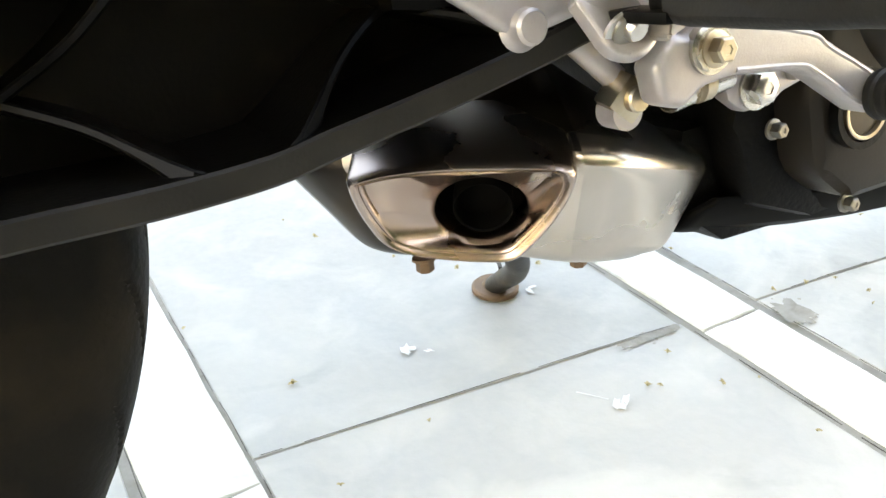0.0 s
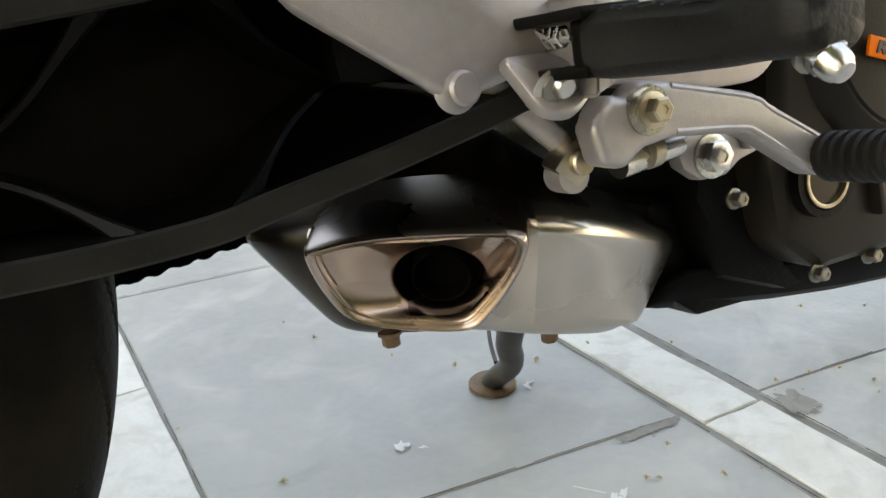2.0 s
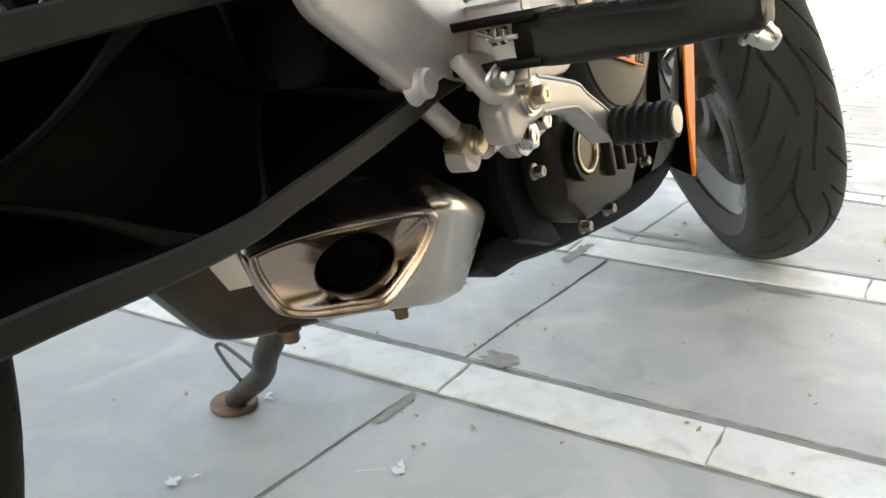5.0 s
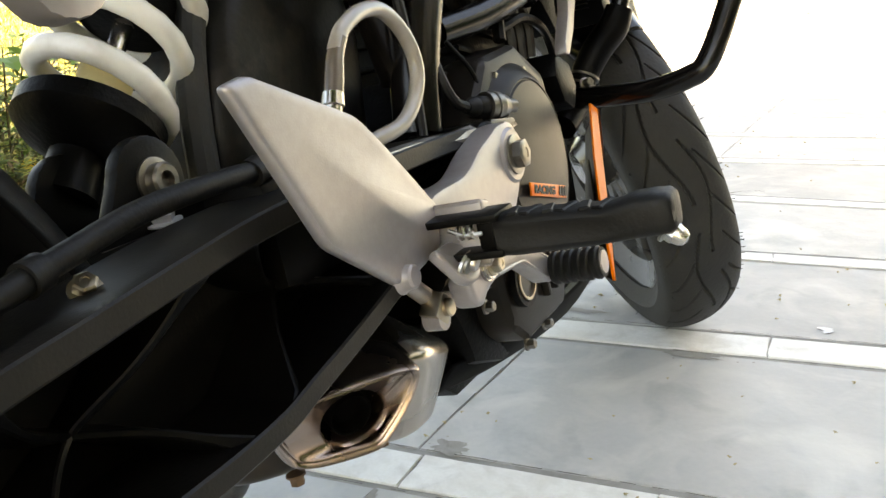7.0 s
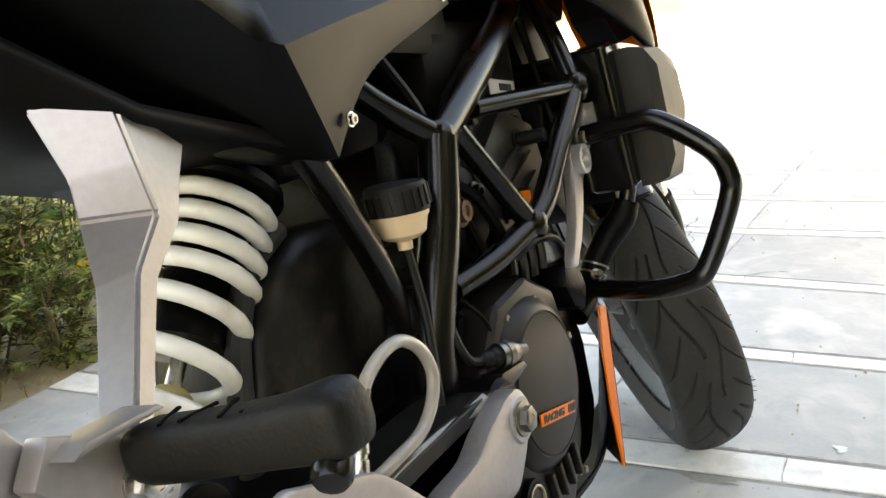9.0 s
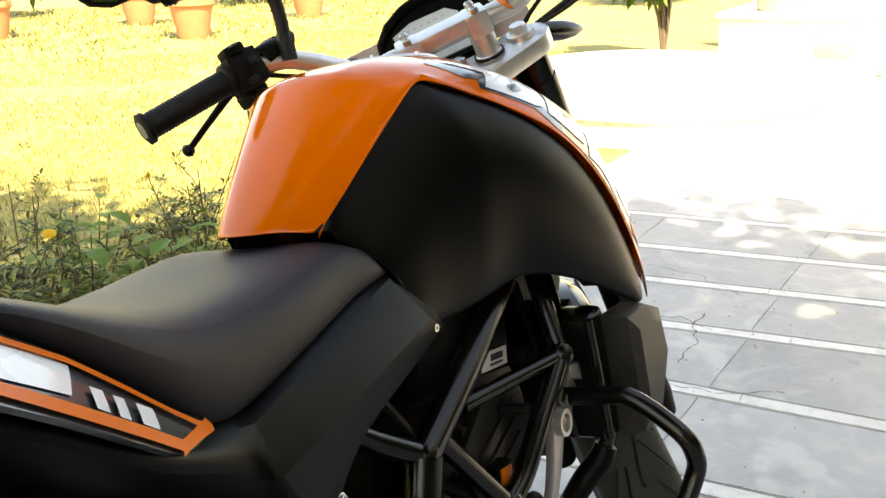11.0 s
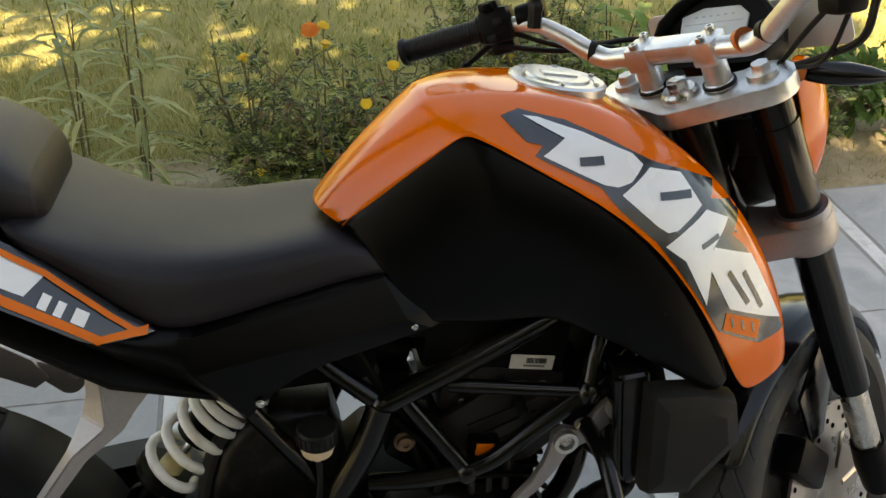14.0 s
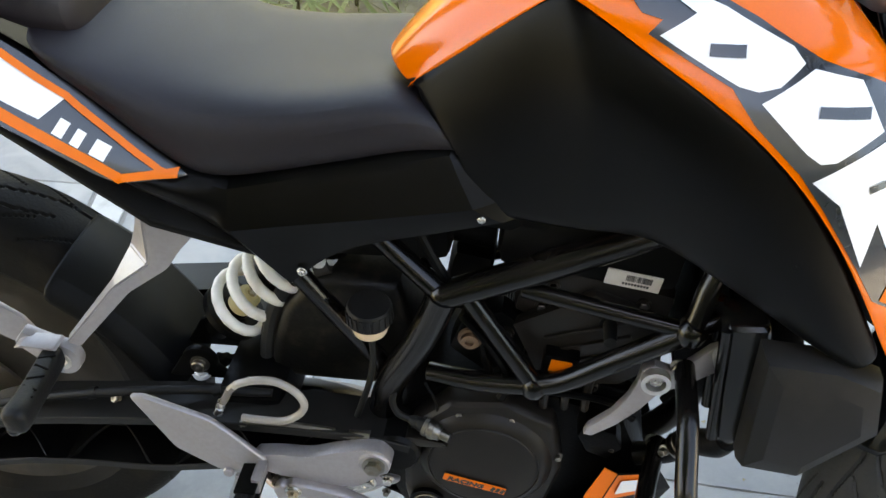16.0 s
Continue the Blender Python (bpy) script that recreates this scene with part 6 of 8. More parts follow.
    part("sight_ring", lathe([(0.004, 0.0168), (0.0072, 0.0168), (0.0075, 0.0160), (0.0072, 0.0146), (0.003, 0.0142), (0.003, 0.0168)], g, y, 28), M_GOLD, eng, "brass sight glass ring")
    for k in range(4):
        part("case_rib", box((0.006, 0.012, 0.034), pose(0.688 + 0.020 * k, -0.135, 0.292, 0, -6, 0), 0.002), M_CASE, eng)
    # cylinder and head, leaning forward
    tilt = Matrix.Translation((0.80, 0, 0.46)) @ Matrix.Rotation(radians(13), 4, "Y")
    bm = bmesh.new()
    box((0.15, 0.17, 0.14), tilt @ pose(0, 0, 0.05), 0.012, bm=bm)
    cyl = part("cylinder", bm, M_ENGINE, eng)
    for k in range(5):
        part("fin", box((0.165, 0.184, 0.006), tilt @ pose(0, 0, 0.015 + 0.022 * k), 0.002), M_ENGINE, cyl)
    bm = box((0.17, 0.185, 0.075), tilt @ pose(0.0, 0, 0.155), 0.014)
    box((0.15, 0.165, 0.05), tilt @ pose(0.005, 0, 0.21), 0.016, bm=bm)
    part("cylinder_head", bm, M_HEAD, eng)
    for x, z in ((-0.055, 0.14), (0.06, 0.14), (-0.05, 0.17), (0.05, 0.175), (0.0, 0.13)):
        part("head_bolt", bolt(tilt @ Vector((x, -0.0935, z)), y, 0.006, 0.007), M_DARKSTEEL, eng)
    part("plug_cap", lathe([(0, 0.012), (0.02, 0.012), (0.02, 0.008), (0.05, 0.007), (0.05, 0)], tilt @ Vector((0.02, -0.09, 0.15)), y, 16), M_RUBBER, eng)
    part("coil_bracket", box((0.040, 0.022, 0.030), pose(0.802, -0.1145, 0.546, 0, 10, 0), 0.003), M_ENGINE, eng)
    bm = box((0.024, 0.002, 0.017), pose(0.802, -0.1262, 0.548, 0, 10, 0), 0.0006)
    part("orange_sticker", bm, M_ORANGE_FLAT, eng, "small orange sticker on the engine")
    # throttle body, air duct, label
    bm = box((0.20, 0.19, 0.09), pose(0.83, 0, 0.69, 0, 8, 0), 0.02)
    air = part("air_box", bm, M_BLACK, bike, "black plastic air box with a barcode label")
    lm = pose(0.874, -0.0965, 0.654, 0, 11, 0)
    lab = part("barcode_label", box((0.060, 0.0016, 0.021), lm, 0.0006), M_LABEL, air, "pale paper barcode label")
    bm = bmesh.new()
    rnd = random.Random(3)
    for k in range(15):
        box((rnd.uniform(0.0006, 0.0018), 0.001, 0.0075), lm @ pose(-0.008 + 0.0019 * k, -0.0012, 0.0028), bm=bm)
    for k in range(9):
        box((0.0022, 0.001, 0.0026), lm @ pose(-0.010 + 0.0033 * k, -0.0012, -0.005), bm=bm)
    part("barcode", bm, M_BAR, lab, smooth=False)["kind"] = "stuff"
    part("throttle_body", lathe([(0, 0.026), (0.05, 0.030), (0.055, 0.034), (0.09, 0.034)], (0.72, -0.02, 0.66), (-0.9, 0, 0.3), 24), M_ENGINE, bike)
    for q, r in (([(0.64, -0.10, 0.72), (0.67, -0.11, 0.66), (0.70, -0.10, 0.60), (0.72, -0.11, 0.52)], 0.006),
                 ([(0.95, -0.10, 0.72), (0.97, -0.10, 0.64), (0.96, -0.11, 0.56), (0.92, -0.12, 0.50)], 0.005)):
        part("engine_hose", tube(q, r, 8, 6), M_ENGINE, bike, "thin black engine hose")
    for p, r, m in (((0.699, -0.106, 0.566), 0.0125, M_RUST), ((0.739, -0.104, 0.575), 0.0085, M_DARKSTEEL), ((0.84, -0.100, 0.50), 0.008, M_DARKSTEEL)):
        part("engine_plug", lathe([(0, r * 1.15), (0.004, r * 1.15), (0.0045, r * 0.85), (0.010, r * 0.80), (0.0105, r * 0.4), (0.007, r * 0.35), (0.007, 0)], p, y, 20), m, eng)
    part("plug_housing", prism([(0.672, 0.545), (0.690, 0.592), (0.735, 0.605), (0.765, 0.580), (0.760, 0.530), (0.715, 0.508)], -0.104, -0.070, 0.008), M_ENGINE, eng)
    part("side_casting", prism([(0.745, 0.590), (0.835, 0.640), (0.905, 0.610), (0.915, 0.540), (0.870, 0.505), (0.780, 0.500)], -0.108, -0.090, 0.008), M_HEAD, eng)
    for k in range(4):
        part("casting_rib", box((0.10, 0.006, 0.004), pose(0.83, -0.1085, 0.525 + 0.022 * k, 0, -18, 0), 0.0015), M_HEAD, eng)
    for q, r in (([(0.69, -0.108, 0.60), (0.72, -0.118, 0.57), (0.745, -0.122, 0.52), (0.735, -0.125, 0.49)], 0.0055), ([(0.645, -0.118, 0.50), (0.66, -0.128, 0.47), (0.655, -0.132, 0.43)], 0.002),
                 ([(0.755, -0.12, 0.50), (0.80, -0.125, 0.505), (0.86, -0.12, 0.49), (0.89, -0.115, 0.46)], 0.0045)):
        part("wiring_loom", tube(q, r, 8, 6), M_ENGINE, bike, "black wiring loom in the frame")
    # cast ribs of the cylinder wall above the clutch cover
    for k in range(3):
        part("cylinder_rib", tube([(0.790 + 0.024 * k, -0.110, 0.520), (0.786 + 0.024 * k, -0.114, 0.492), (0.785 + 0.024 * k, -0.112, 0.468)], 0.0055, 8, 4), M_HEAD, eng)
    part("front_case_lug", prism([(0.835, 0.468), (0.872, 0.452), (0.880, 0.428), (0.862, 0.408), (0.838, 0.420), (0.826, 0.446)], -0.136, -0.10, 0.004), M_ENGINE, eng, "black corner of the crankcase")
    # coolant hose from the radiator down to the case, and its wire clamp
    part("coolant_pipe", tube([(0.986, -0.172, 0.535), (0.9885, -0.168, 0.508), (0.984, -0.160, 0.484)], 0.0095, 14, 5), M_GLOSS, bike, "glossy black coolant pipe")
    part("coolant_hose", tube([(0.987, -0.163, 0.492), (0.979, -0.155, 0.474), (0.962, -0.138, 0.455), (0.951, -0.121, 0.430), (0.936, -0.112, 0.405), (0.900, -0.105, 0.388)], [0.0145, 0.0165, 0.0160, 0.0150, 0.0145, 0.0145], 16, 6), M_ENGINE, bike, "thick black coolant hose")
    cl = (Vector((0.936, -0.112, 0.405)) - Vector((0.951, -0.121, 0.430))).normalized()
    for k in (-0.005, 0.005):
        part("hose_clamp", lathe([(-0.0011, 0.0172), (0.0011, 0.0172), (0.0011, 0.0150), (-0.0011, 0.0150), (-0.0011, 0.0172)], Vector((0.949, -0.1195, 0.4265)) + cl * k, cl, 24), M_BOLT, bike, "wire hose clamp")
    part("clamp_screw", bolt((0.930, -0.128, 0.425), (-0.5, -0.8, 0.2), 0.005, 0.010), M_BOLT, bike)


engine()


def radiator():
    bm = box((0.032, 0.26, 0.19), pose(1.045, 0, 0.575, 0, -14, 0), 0.006)
    rad = part("radiator", bm, M_ENGINE, bike, "black radiator behind the front wheel")
    bm = bmesh.new()
    for k in range(30):
        box((0.004, 0.235, 0.0015), pose(1.0285 - 0.001, 0, 0.50 + 0.005 * k, 0, -14, 0), bm=bm)
    part("radiator_fins", bm, M_CAST, rad, smooth=False)["kind"] = "stuff"
    for sy in (-1, 1):
        out = [(0.992, 0.662), (1.061, 0.655), (1.108, 0.634), (1.118, 0.572), (1.050, 0.496), (0.990, 0.505)]
        ring = []
        for k, yy in ((1.0, 0.184), (1.0, 0.200), (0.93, 0.216), (0.66, 0.223)):
            ring.append([(1.052 + (x - 1.052) * k, sy * yy, 0.582 + (z - 0.582) * k) for x, z in out])
        part("radiator_cover", loft(ring), M_RADCOVER, bike, "faceted black radiator side cover", angle=0.35)
        # plastic side tank with rounded upright edges and a foot for the hose
        tank = part("radiator_tank", box((0.044, 0.054, 0.165), pose(0.986, sy * 0.157, 0.590, 0, -4, 0), 0.010, seg=3), M_GLOSS, rad, "black radiator side tank")
        for dy in (0.134, 0.181):
            part("tank_rib", tube([(0.960, sy * dy, 0.668), (0.966, sy * dy, 0.514)], 0.0065, 12, 1), M_GLOSS, rad)
        part("tank_foot", lathe([(0, 0.013), (0.012, 0.013), (0.014, 0.010), (0.014, 0)], (0.984, sy * 0.170, 0.524), (0, 0, -1), 18), M_GLOSS, rad)
    # added dark filler bodies that block light, first between the radiator and the cylinder
    part("radiator_shroud", prism([(0.925, 0.560), (0.945, 0.640), (1.020, 0.660), (1.030, 0.500), (0.965, 0.480), (0.930, 0.520)], -0.100, 0.100, 0.012), M_ENGINE, bike, "added black filler body behind the radiator")
    part("cable_duct", box((0.05, 0.15, 0.09), pose(0.690, 0.02, 0.600, 0, 12, 0), 0.016), M_ENGINE, bike)
    # guard bars
    for sy in (-1, 1):
        p = [(0.932, 0.148, 0.582), (0.930, 0.205, 0.586), (0.929, 0.236, 0.582), (0.928, 0.282, 0.545), (0.932, 0.294, 0.516), (0.930, 0.290, 0.488), (0.902, 0.262, 0.428), (0.900, 0.240, 0.414), (0.905, 0.19, 0.408), (0.924, 0.105, 0.414)]
        g = part("crash_guard", tube([(x, y * sy, z) for x, y, z in p], 0.0112, 16, 6), M_FRAME, bike, "black tubular crash guard")
        for q in (p[0], p[-1]):
            part("guard_bolt", bolt((q[0] - 0.004, q[1] * sy, q[2]), (-0.3, sy, 0), 0.0080, 0.010), M_BOLT, g)
    # chin fin: an orange edge strip, then a black face that turns in towards the wheel
    for sy in (-1, 1):
        back = [(0.861, -0.151, 0.411), (0.841, -0.151, 0.360), (0.829, -0.151, 0.305), (0.828, -0.150, 0.240)]
        crest = [(0.876, -0.1520, 0.403), (0.860, -0.1525, 0.354), (0.845, -0.1525, 0.302), (0.829, -0.151, 0.239)]
        front = [(0.932, -0.118, 0.372), (0.948, -0.105, 0.330), (0.930, -0.100, 0.285), (0.880, -0.110, 0.240)]
        put = lambda L: [(x, -y * sy, z) for x, y, z in L]
        ob = part("belly_fin", sheet([put(crest), put(front)]), M_BLACK, bike, "black belly fin with an orange sticker", smooth=False)
        solid(ob, 0.003, 0.0)
        strip = part("orange_sticker", sheet([put(back), put(crest)]), M_ORANGE_FLAT, ob, "orange sticker strip along the fin", smooth=False)
        solid(strip, 0.002, 0.0)
        mix = lambda a, b, t: tuple(p + (q - p) * t for p, q in zip(a, b))
        out = lambda p: (p[0], p[1] - 0.0028, p[2] + 0.001)
        edge = [[out(mix(c, f, 0.02)) for c, f in zip(crest[:2], front[:2])], [out(mix(c, f, 0.8)) for c, f in zip(crest[:2], front[:2])]]
        part("orange_patch", sheet([put(r) for r in edge]), M_ORANGE_FLAT, ob, smooth=False)
        inner = [[out(out(mix(mix(crest[0], crest[1], t), mix(front[0], front[1], t), u))) for t in (0.2, 0.75)] for u in (0.15, 0.62)]
        part("white_stripe", sheet([put(r) for r in inner]), M_WHITE_DECAL, ob, "white stripe", smooth=False)
    # belly pan
    for sy in (-1, 1):
        rows = [[(0.560, 0.05, 0.232), (0.562, 0.078, 0.238), (0.565, 0.088, 0.268)],
                [(0.66, 0.06, 0.215), (0.66, 0.100, 0.225), (0.66, 0.112, 0.246)],
                [(0.76, 0.06, 0.206), (0.76, 0.109, 0.214), (0.765, 0.132, 0.255)],
                [(0.84, 0.05, 0.205), (0.842, 0.113, 0.212), (0.832, 0.146, 0.262)],
                [(0.90, 0.04, 0.202), (0.905, 0.110, 0.210), (0.868, 0.140, 0.330)],
                [(0.955, 0.03, 0.225), (0.950, 0.095, 0.240), (0.895, 0.132, 0.395)]]
        rows = [[(x, y * sy, z) for x, y, z in r] for r in rows]
        ob = part("belly_pan", sheet(rows), M_BELLY, bike, "black belly pan with an orange sticker")
        solid(ob, 0.004)
        subsurf(ob, 1)


radiator()


def swingarm():
    top = [(-0.06, 0.325), (0.06, 0.392), (0.12, 0.413), (0.17, 0.4215), (0.22, 0.4265), (0.27, 0.4315), (0.33, 0.4365), (0.40, 0.4375), (0.50, 0.436), (0.574, 0.432), (0.628, 0.420)]
    low = [(-0.06, 0.285), (0.05, 0.322), (0.11, 0.336), (0.165, 0.3415), (0.22, 0.3440), (0.27, 0.3440), (0.31, 0.3462), (0.335, 0.3510), (0.38, 0.3592), (0.43, 0.3700), (0.47, 0.3790), (0.60, 0.395)]

    def rail(line, x):
        return float(np.interp(x, [q[0] for q in line], [q[1] for q in line]))
    for sy in (-1, 1):
        web = top + low[::-1]
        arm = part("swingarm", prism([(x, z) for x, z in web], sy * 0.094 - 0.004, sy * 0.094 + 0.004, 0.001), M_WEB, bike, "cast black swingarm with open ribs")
        for line, nm, h in ((top, "upper_flange", 0.0066), (low, "lower_flange", 0.0058)):
            P = smooth_path([(x, 0, z) for x, z in line], 4)
            rows = []
            for k, p in enumerate(P):
                t = (P[min(k + 1, len(P) - 1)] - P[max(k - 1, 0)]).normalized()
                n = Vector((-t.z, 0, t.x))
                inn, out = (h + 0.003, h) if nm == "lower_flange" else (h, h + 0.003)
                rows.append([p + n * inn + Vector((0, sy * 0.092, 0)), p + n * h + Vector((0, sy * 0.1548, 0)), p + n * (h - 0.0012) + Vector((0, sy * 0.156, 0)),
                             p - n * (h - 0.0012) + Vector((0, sy * 0.156, 0)), p - n * h + Vector((0, sy * 0.1548, 0)), p - n * out + Vector((0, sy * 0.092, 0))])
            fl = part(nm, loft(rows), [M_CAST, M_FLANGE], arm, "dusty edge of the swingarm, outer faces painted paler for light", angle=0.3)
            # Outer faces paler, pocket faces near-black: the difference in light is painted.
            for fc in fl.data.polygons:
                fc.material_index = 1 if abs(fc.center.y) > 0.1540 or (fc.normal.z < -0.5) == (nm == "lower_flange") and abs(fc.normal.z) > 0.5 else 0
        # crossed ribs: deep at the crossing, rising to the flanges, with flared feet
        for x in (0.085, 0.230, 0.382, 0.525):
            zc = 0.43 * rail(top, x) + 0.57 * rail(low, x)
            for dx, up in ((-0.062, 1), (0.058, 1), (-0.062, -1), (0.056, -1)):
                z = rail(top if up > 0 else low, x + dx)
                a, b = Vector((x, 0, zc)), Vector((x + dx, 0, z))
                mid = a.lerp(b, 0.5) + Vector((0, 0, (zc - z) * 0.12))
                t = (b - a).normalized()
                n = Vector((-t.z, 0, t.x))
                rows = []
                path = smooth_path([a, mid, b], 6)
                for k, c in enumerate(path):
                    u = k / (len(path) - 1)
                    w = 0.0021 + 0.0035 * max(0.0, u - 0.6) ** 2 / 0.16
                    y = 0.110 + 0.0448 * min(1.0, u * 1.06) ** 1.3
                    rows.append([c + n * (w + 0.0025) + Vector((0, sy * 0.094, 0)), c + n * w + Vector((0, sy * (y - 0.001), 0)), c + n * (w - 0.001) + Vector((0, sy * y, 0)),
                                 c - n * (w - 0.001) + Vector((0, sy * y, 0)), c - n * w + Vector((0, sy * (y - 0.001), 0)), c - n * (w + 0.0025) + Vector((0, sy * 0.094, 0))])
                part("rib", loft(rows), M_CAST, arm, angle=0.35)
        part("pivot_boss", lathe([(0.09, 0.03), (0.15, 0.03), (0.155, 0.026), (0.155, 0)], (0.61, 0, 0.408), (0, sy, 0), 28), M_CAST, arm)
        part("axle_boss", lathe([(0.09, 0.035), (0.158, 0.035), (0.160, 0.03), (0.160, 0)], (0.0, 0, 0.306), (0, sy, 0), 28), M_CAST, arm)
        part("axle_nut", bolt((0.0, sy * 0.160, 0.306), (0, sy, 0), 0.014, 0.014), M_CHROME, arm)
    part("swingarm_bridge", box((0.09, 0.25, 0.07), pose(0.42, 0, 0.42), 0.02), M_CAST, bike)
    # brake hose clipped along the top of the arm
    part("brake_hose", tube([(-0.02, -0.13, 0.385), (0.10, -0.132, 0.424), (0.185, -0.131, 0.444), (0.245, -0.130, 0.454), (0.285, -0.128, 0.459), (0.335, -0.122, 0.459), (0.383, -0.116, 0.457), (0.45, -0.11, 0.452)], 0.0058, 12, 6), M_RUBBER, bike, "black rear brake hose")
    for x, z in ((0.222, 0.4505), (0.383, 0.457)):
        c = part("hose_clip", lathe([(-0.005, 0.0055), (-0.005, 0.0078), (0.005, 0.0078), (0.005, 0.0055), (-0.005, 0.0055)], (x, -0.130 if x < 0.3 else -0.116, z), (1, 0.1, 0.15), 18), M_RUBBER, bike, "black hose clip")
    part("clip_bolt", bolt((0.248, -0.124, 0.436), (-0.3, -0.6, 0.7), 0.0055, 0.007), M_GOLD, bike)
    # chain on the far side
    for z0, z1, nm in ((0.356, 0.395, "upper_chain"), (0.262, 0.330, "lower_chain")):
        bm = bmesh.new()
        n = 37
        for k in range(n):
            t = k / n
            links = bmesh.new()
            a = Vector((0.02 + 0.58 * t, 0.098, z0 + (z1 - z0) * t))
            prism([(-0.0125, 0), (-0.0105, 0.0068), (-0.006, 0.0080), (0.0, 0.0058), (0.006, 0.0080), (0.0105, 0.0068), (0.0125, 0), (0.0105, -0.0068), (0.006, -0.0080), (0.0, -0.0058), (-0.006, -0.0080), (-0.0105, -0.0068)], *((-0.009, 0.009) if k % 2 else (-0.006, 0.006)), 0.001, "y", links, 1)
            links.transform(Matrix.Translation(a) @ pose(0, 0, 0, 0, -5, 0))
            join(bm, links)
        part(nm, bm, M_SOOT, bike, "greasy drive chain run")["kind"] = "stuff"
    part("chain_slider", tube([(0.05, 0.10, 0.345), (0.3, 0.102, 0.365), (0.55, 0.10, 0.375)], 0.008, 8, 5), M_RUBBER, bike)
    part("rear_sprocket", lathe([(0.064, 0.03), (0.064, 0.085), (0.071, 0.085), (0.071, 0.03)], AXLE_R, (0, 1, 0), 40), M_DARKSTEEL, bike)
    part("rear_disc", lathe([(0.090, 0.07), (0.090, 0.115), (0.095, 0.115), (0.095, 0.07)], AXLE_R, (0, -1, 0), 48), M_STEEL, bike, "steel rear brake disc")
    # shock absorber
    a, b = Vector((0.508, -0.016, 0.643)), Vector((0.385, -0.014, 0.507))
    d = (b - a).normalized()
    side = d.cross(Vector((0, 1, 0))).normalized()
    path = []
    turns = 7.0
    for k in range(int(turns * 18) + 1):
        t = k / (turns * 18)
        w = 2 * math.pi * turns * t
        t = t * 0.72 if t < 0.6 else 0.432 + (t - 0.6) * 1.42
        path.append(a.lerp(b, t) + (side * math.cos(w) + Vector((0, 1, 0)) * math.sin(w)) * 0.0405)
    sh = part("shock_absorber", lathe([(-0.03, 0.018), (0.0, 0.026), (0.095, 0.026), (0.105, 0.03), (0.118, 0.03), (0.12, 0.008)], a, d, 24), M_ENGINE, bike, "rear shock absorber with a white spring")
    part("damper_rod", lathe([(0.11, 0.006), (0.21, 0.006)], a, d, 16), M_CHROME, sh, "chromed damper rod")
    part("spring", tube(path, 0.0072, 12, 1), M_SPRING, sh, "white painted coil spring with brown marks")
    part("spring_seat", lathe([(-0.012, 0.03), (-0.012, 0.046), (-0.004, 0.048), (0.0, 0.046), (0.0, 0.02)], a, d, 32), M_ENGINE, sh)
    part("lower_seat", lathe([(0.004, 0.012), (0.004, 0.043), (0.014, 0.043), (0.022, 0.036), (0.03, 0.018)], b, d, 32), M_ENGINE, sh)
    part("lower_eye", tube([tuple(b), (0.366, -0.012, 0.486), (0.348, -0.012, 0.465)], [0.018, 0.016, 0.018], 14, 4), M_CAST, sh)
    part("bump_stop", lathe([(0.15, 0.010), (0.155, 0.016), (0.180, 0.017), (0.184, 0.010)], a, d, 24), M_YELLOW, sh, "yellowed foam bump stop")
    for sy in (-1, 1):
        br = part("shock_bracket", prism([(0.302, 0.440)] + [(0.347 + 0.024 * math.cos(radians(w)), 0.466 + 0.024 * math.sin(radians(w))) for w in range(165, -16, -15)] + [(0.390, 0.440)], sy * 0.03 - 0.045 - 0.005, sy * 0.03 - 0.045 + 0.005, 0.003), M_CAST, bike)
        part("shock_bolt", bolt((0.348, -0.045 + sy * 0.035, 0.465), (0, sy, 0), 0.0095, 0.009, True, True), M_BOLT, br)
    part("bracket_bolt", bolt((0.346, -0.074, 0.445), (0, -0.3, 0.95), 0.0105, 0.006), M_ALU, bike)
    # inner mudguard ahead of the rear tyre
    out = [(0.428, 0.430), (0.440, 0.495), (0.460, 0.549), (0.492, 0.588), (0.532, 0.606), (0.610, 0.596), (0.625, 0.520), (0.600, 0.425)]
    rings = [[(0.53 + (x - 0.53) * s, y, 0.50 + (z - 0.50) * s) for x, z in out] for y, s in ((-0.062, 0.78), (-0.058, 0.92), (-0.046, 1.0), (0.046, 1.0), (0.058, 0.92), (0.062, 0.78))]
    part("inner_mudguard", loft(rings), M_MUD, bike, "muddy black inner mudguard ahead of the rear tyre", angle=0.9)
    part("mudguard_rim", tube([(x - 0.006, -0.044, z + 0.003) for x, z in out[:5]], 0.010, 10, 6), M_TYRE, bike, "dusty grey mudguard edge")
    rows = []
    for k in range(9):
        w = radians(18 + 40 * k / 8)
        c = Vector((math.cos(w) * 0.335, 0, 0.306 + math.sin(w) * 0.335))
        u = Vector((math.cos(w), 0, math.sin(w)))
        rows.append([c - u * 0.03 + Vector((0, -0.088, 0)), c + Vector((0, -0.075, 0)), c + u * 0.01, c + Vector((0, 0.075, 0)), c - u * 0.03 + Vector((0, 0.088, 0))])
    ob = part("rear_hugger", sheet(rows), M_BLACK, bike, "black hugger over the rear tyre")
    solid(ob, 0.004)
    subsurf(ob, 1)
    part("battery_case", box((0.15, 0.16, 0.12), pose(0.60, 0.01, 0.70), 0.02), M_BLACK, bike)


swingarm()


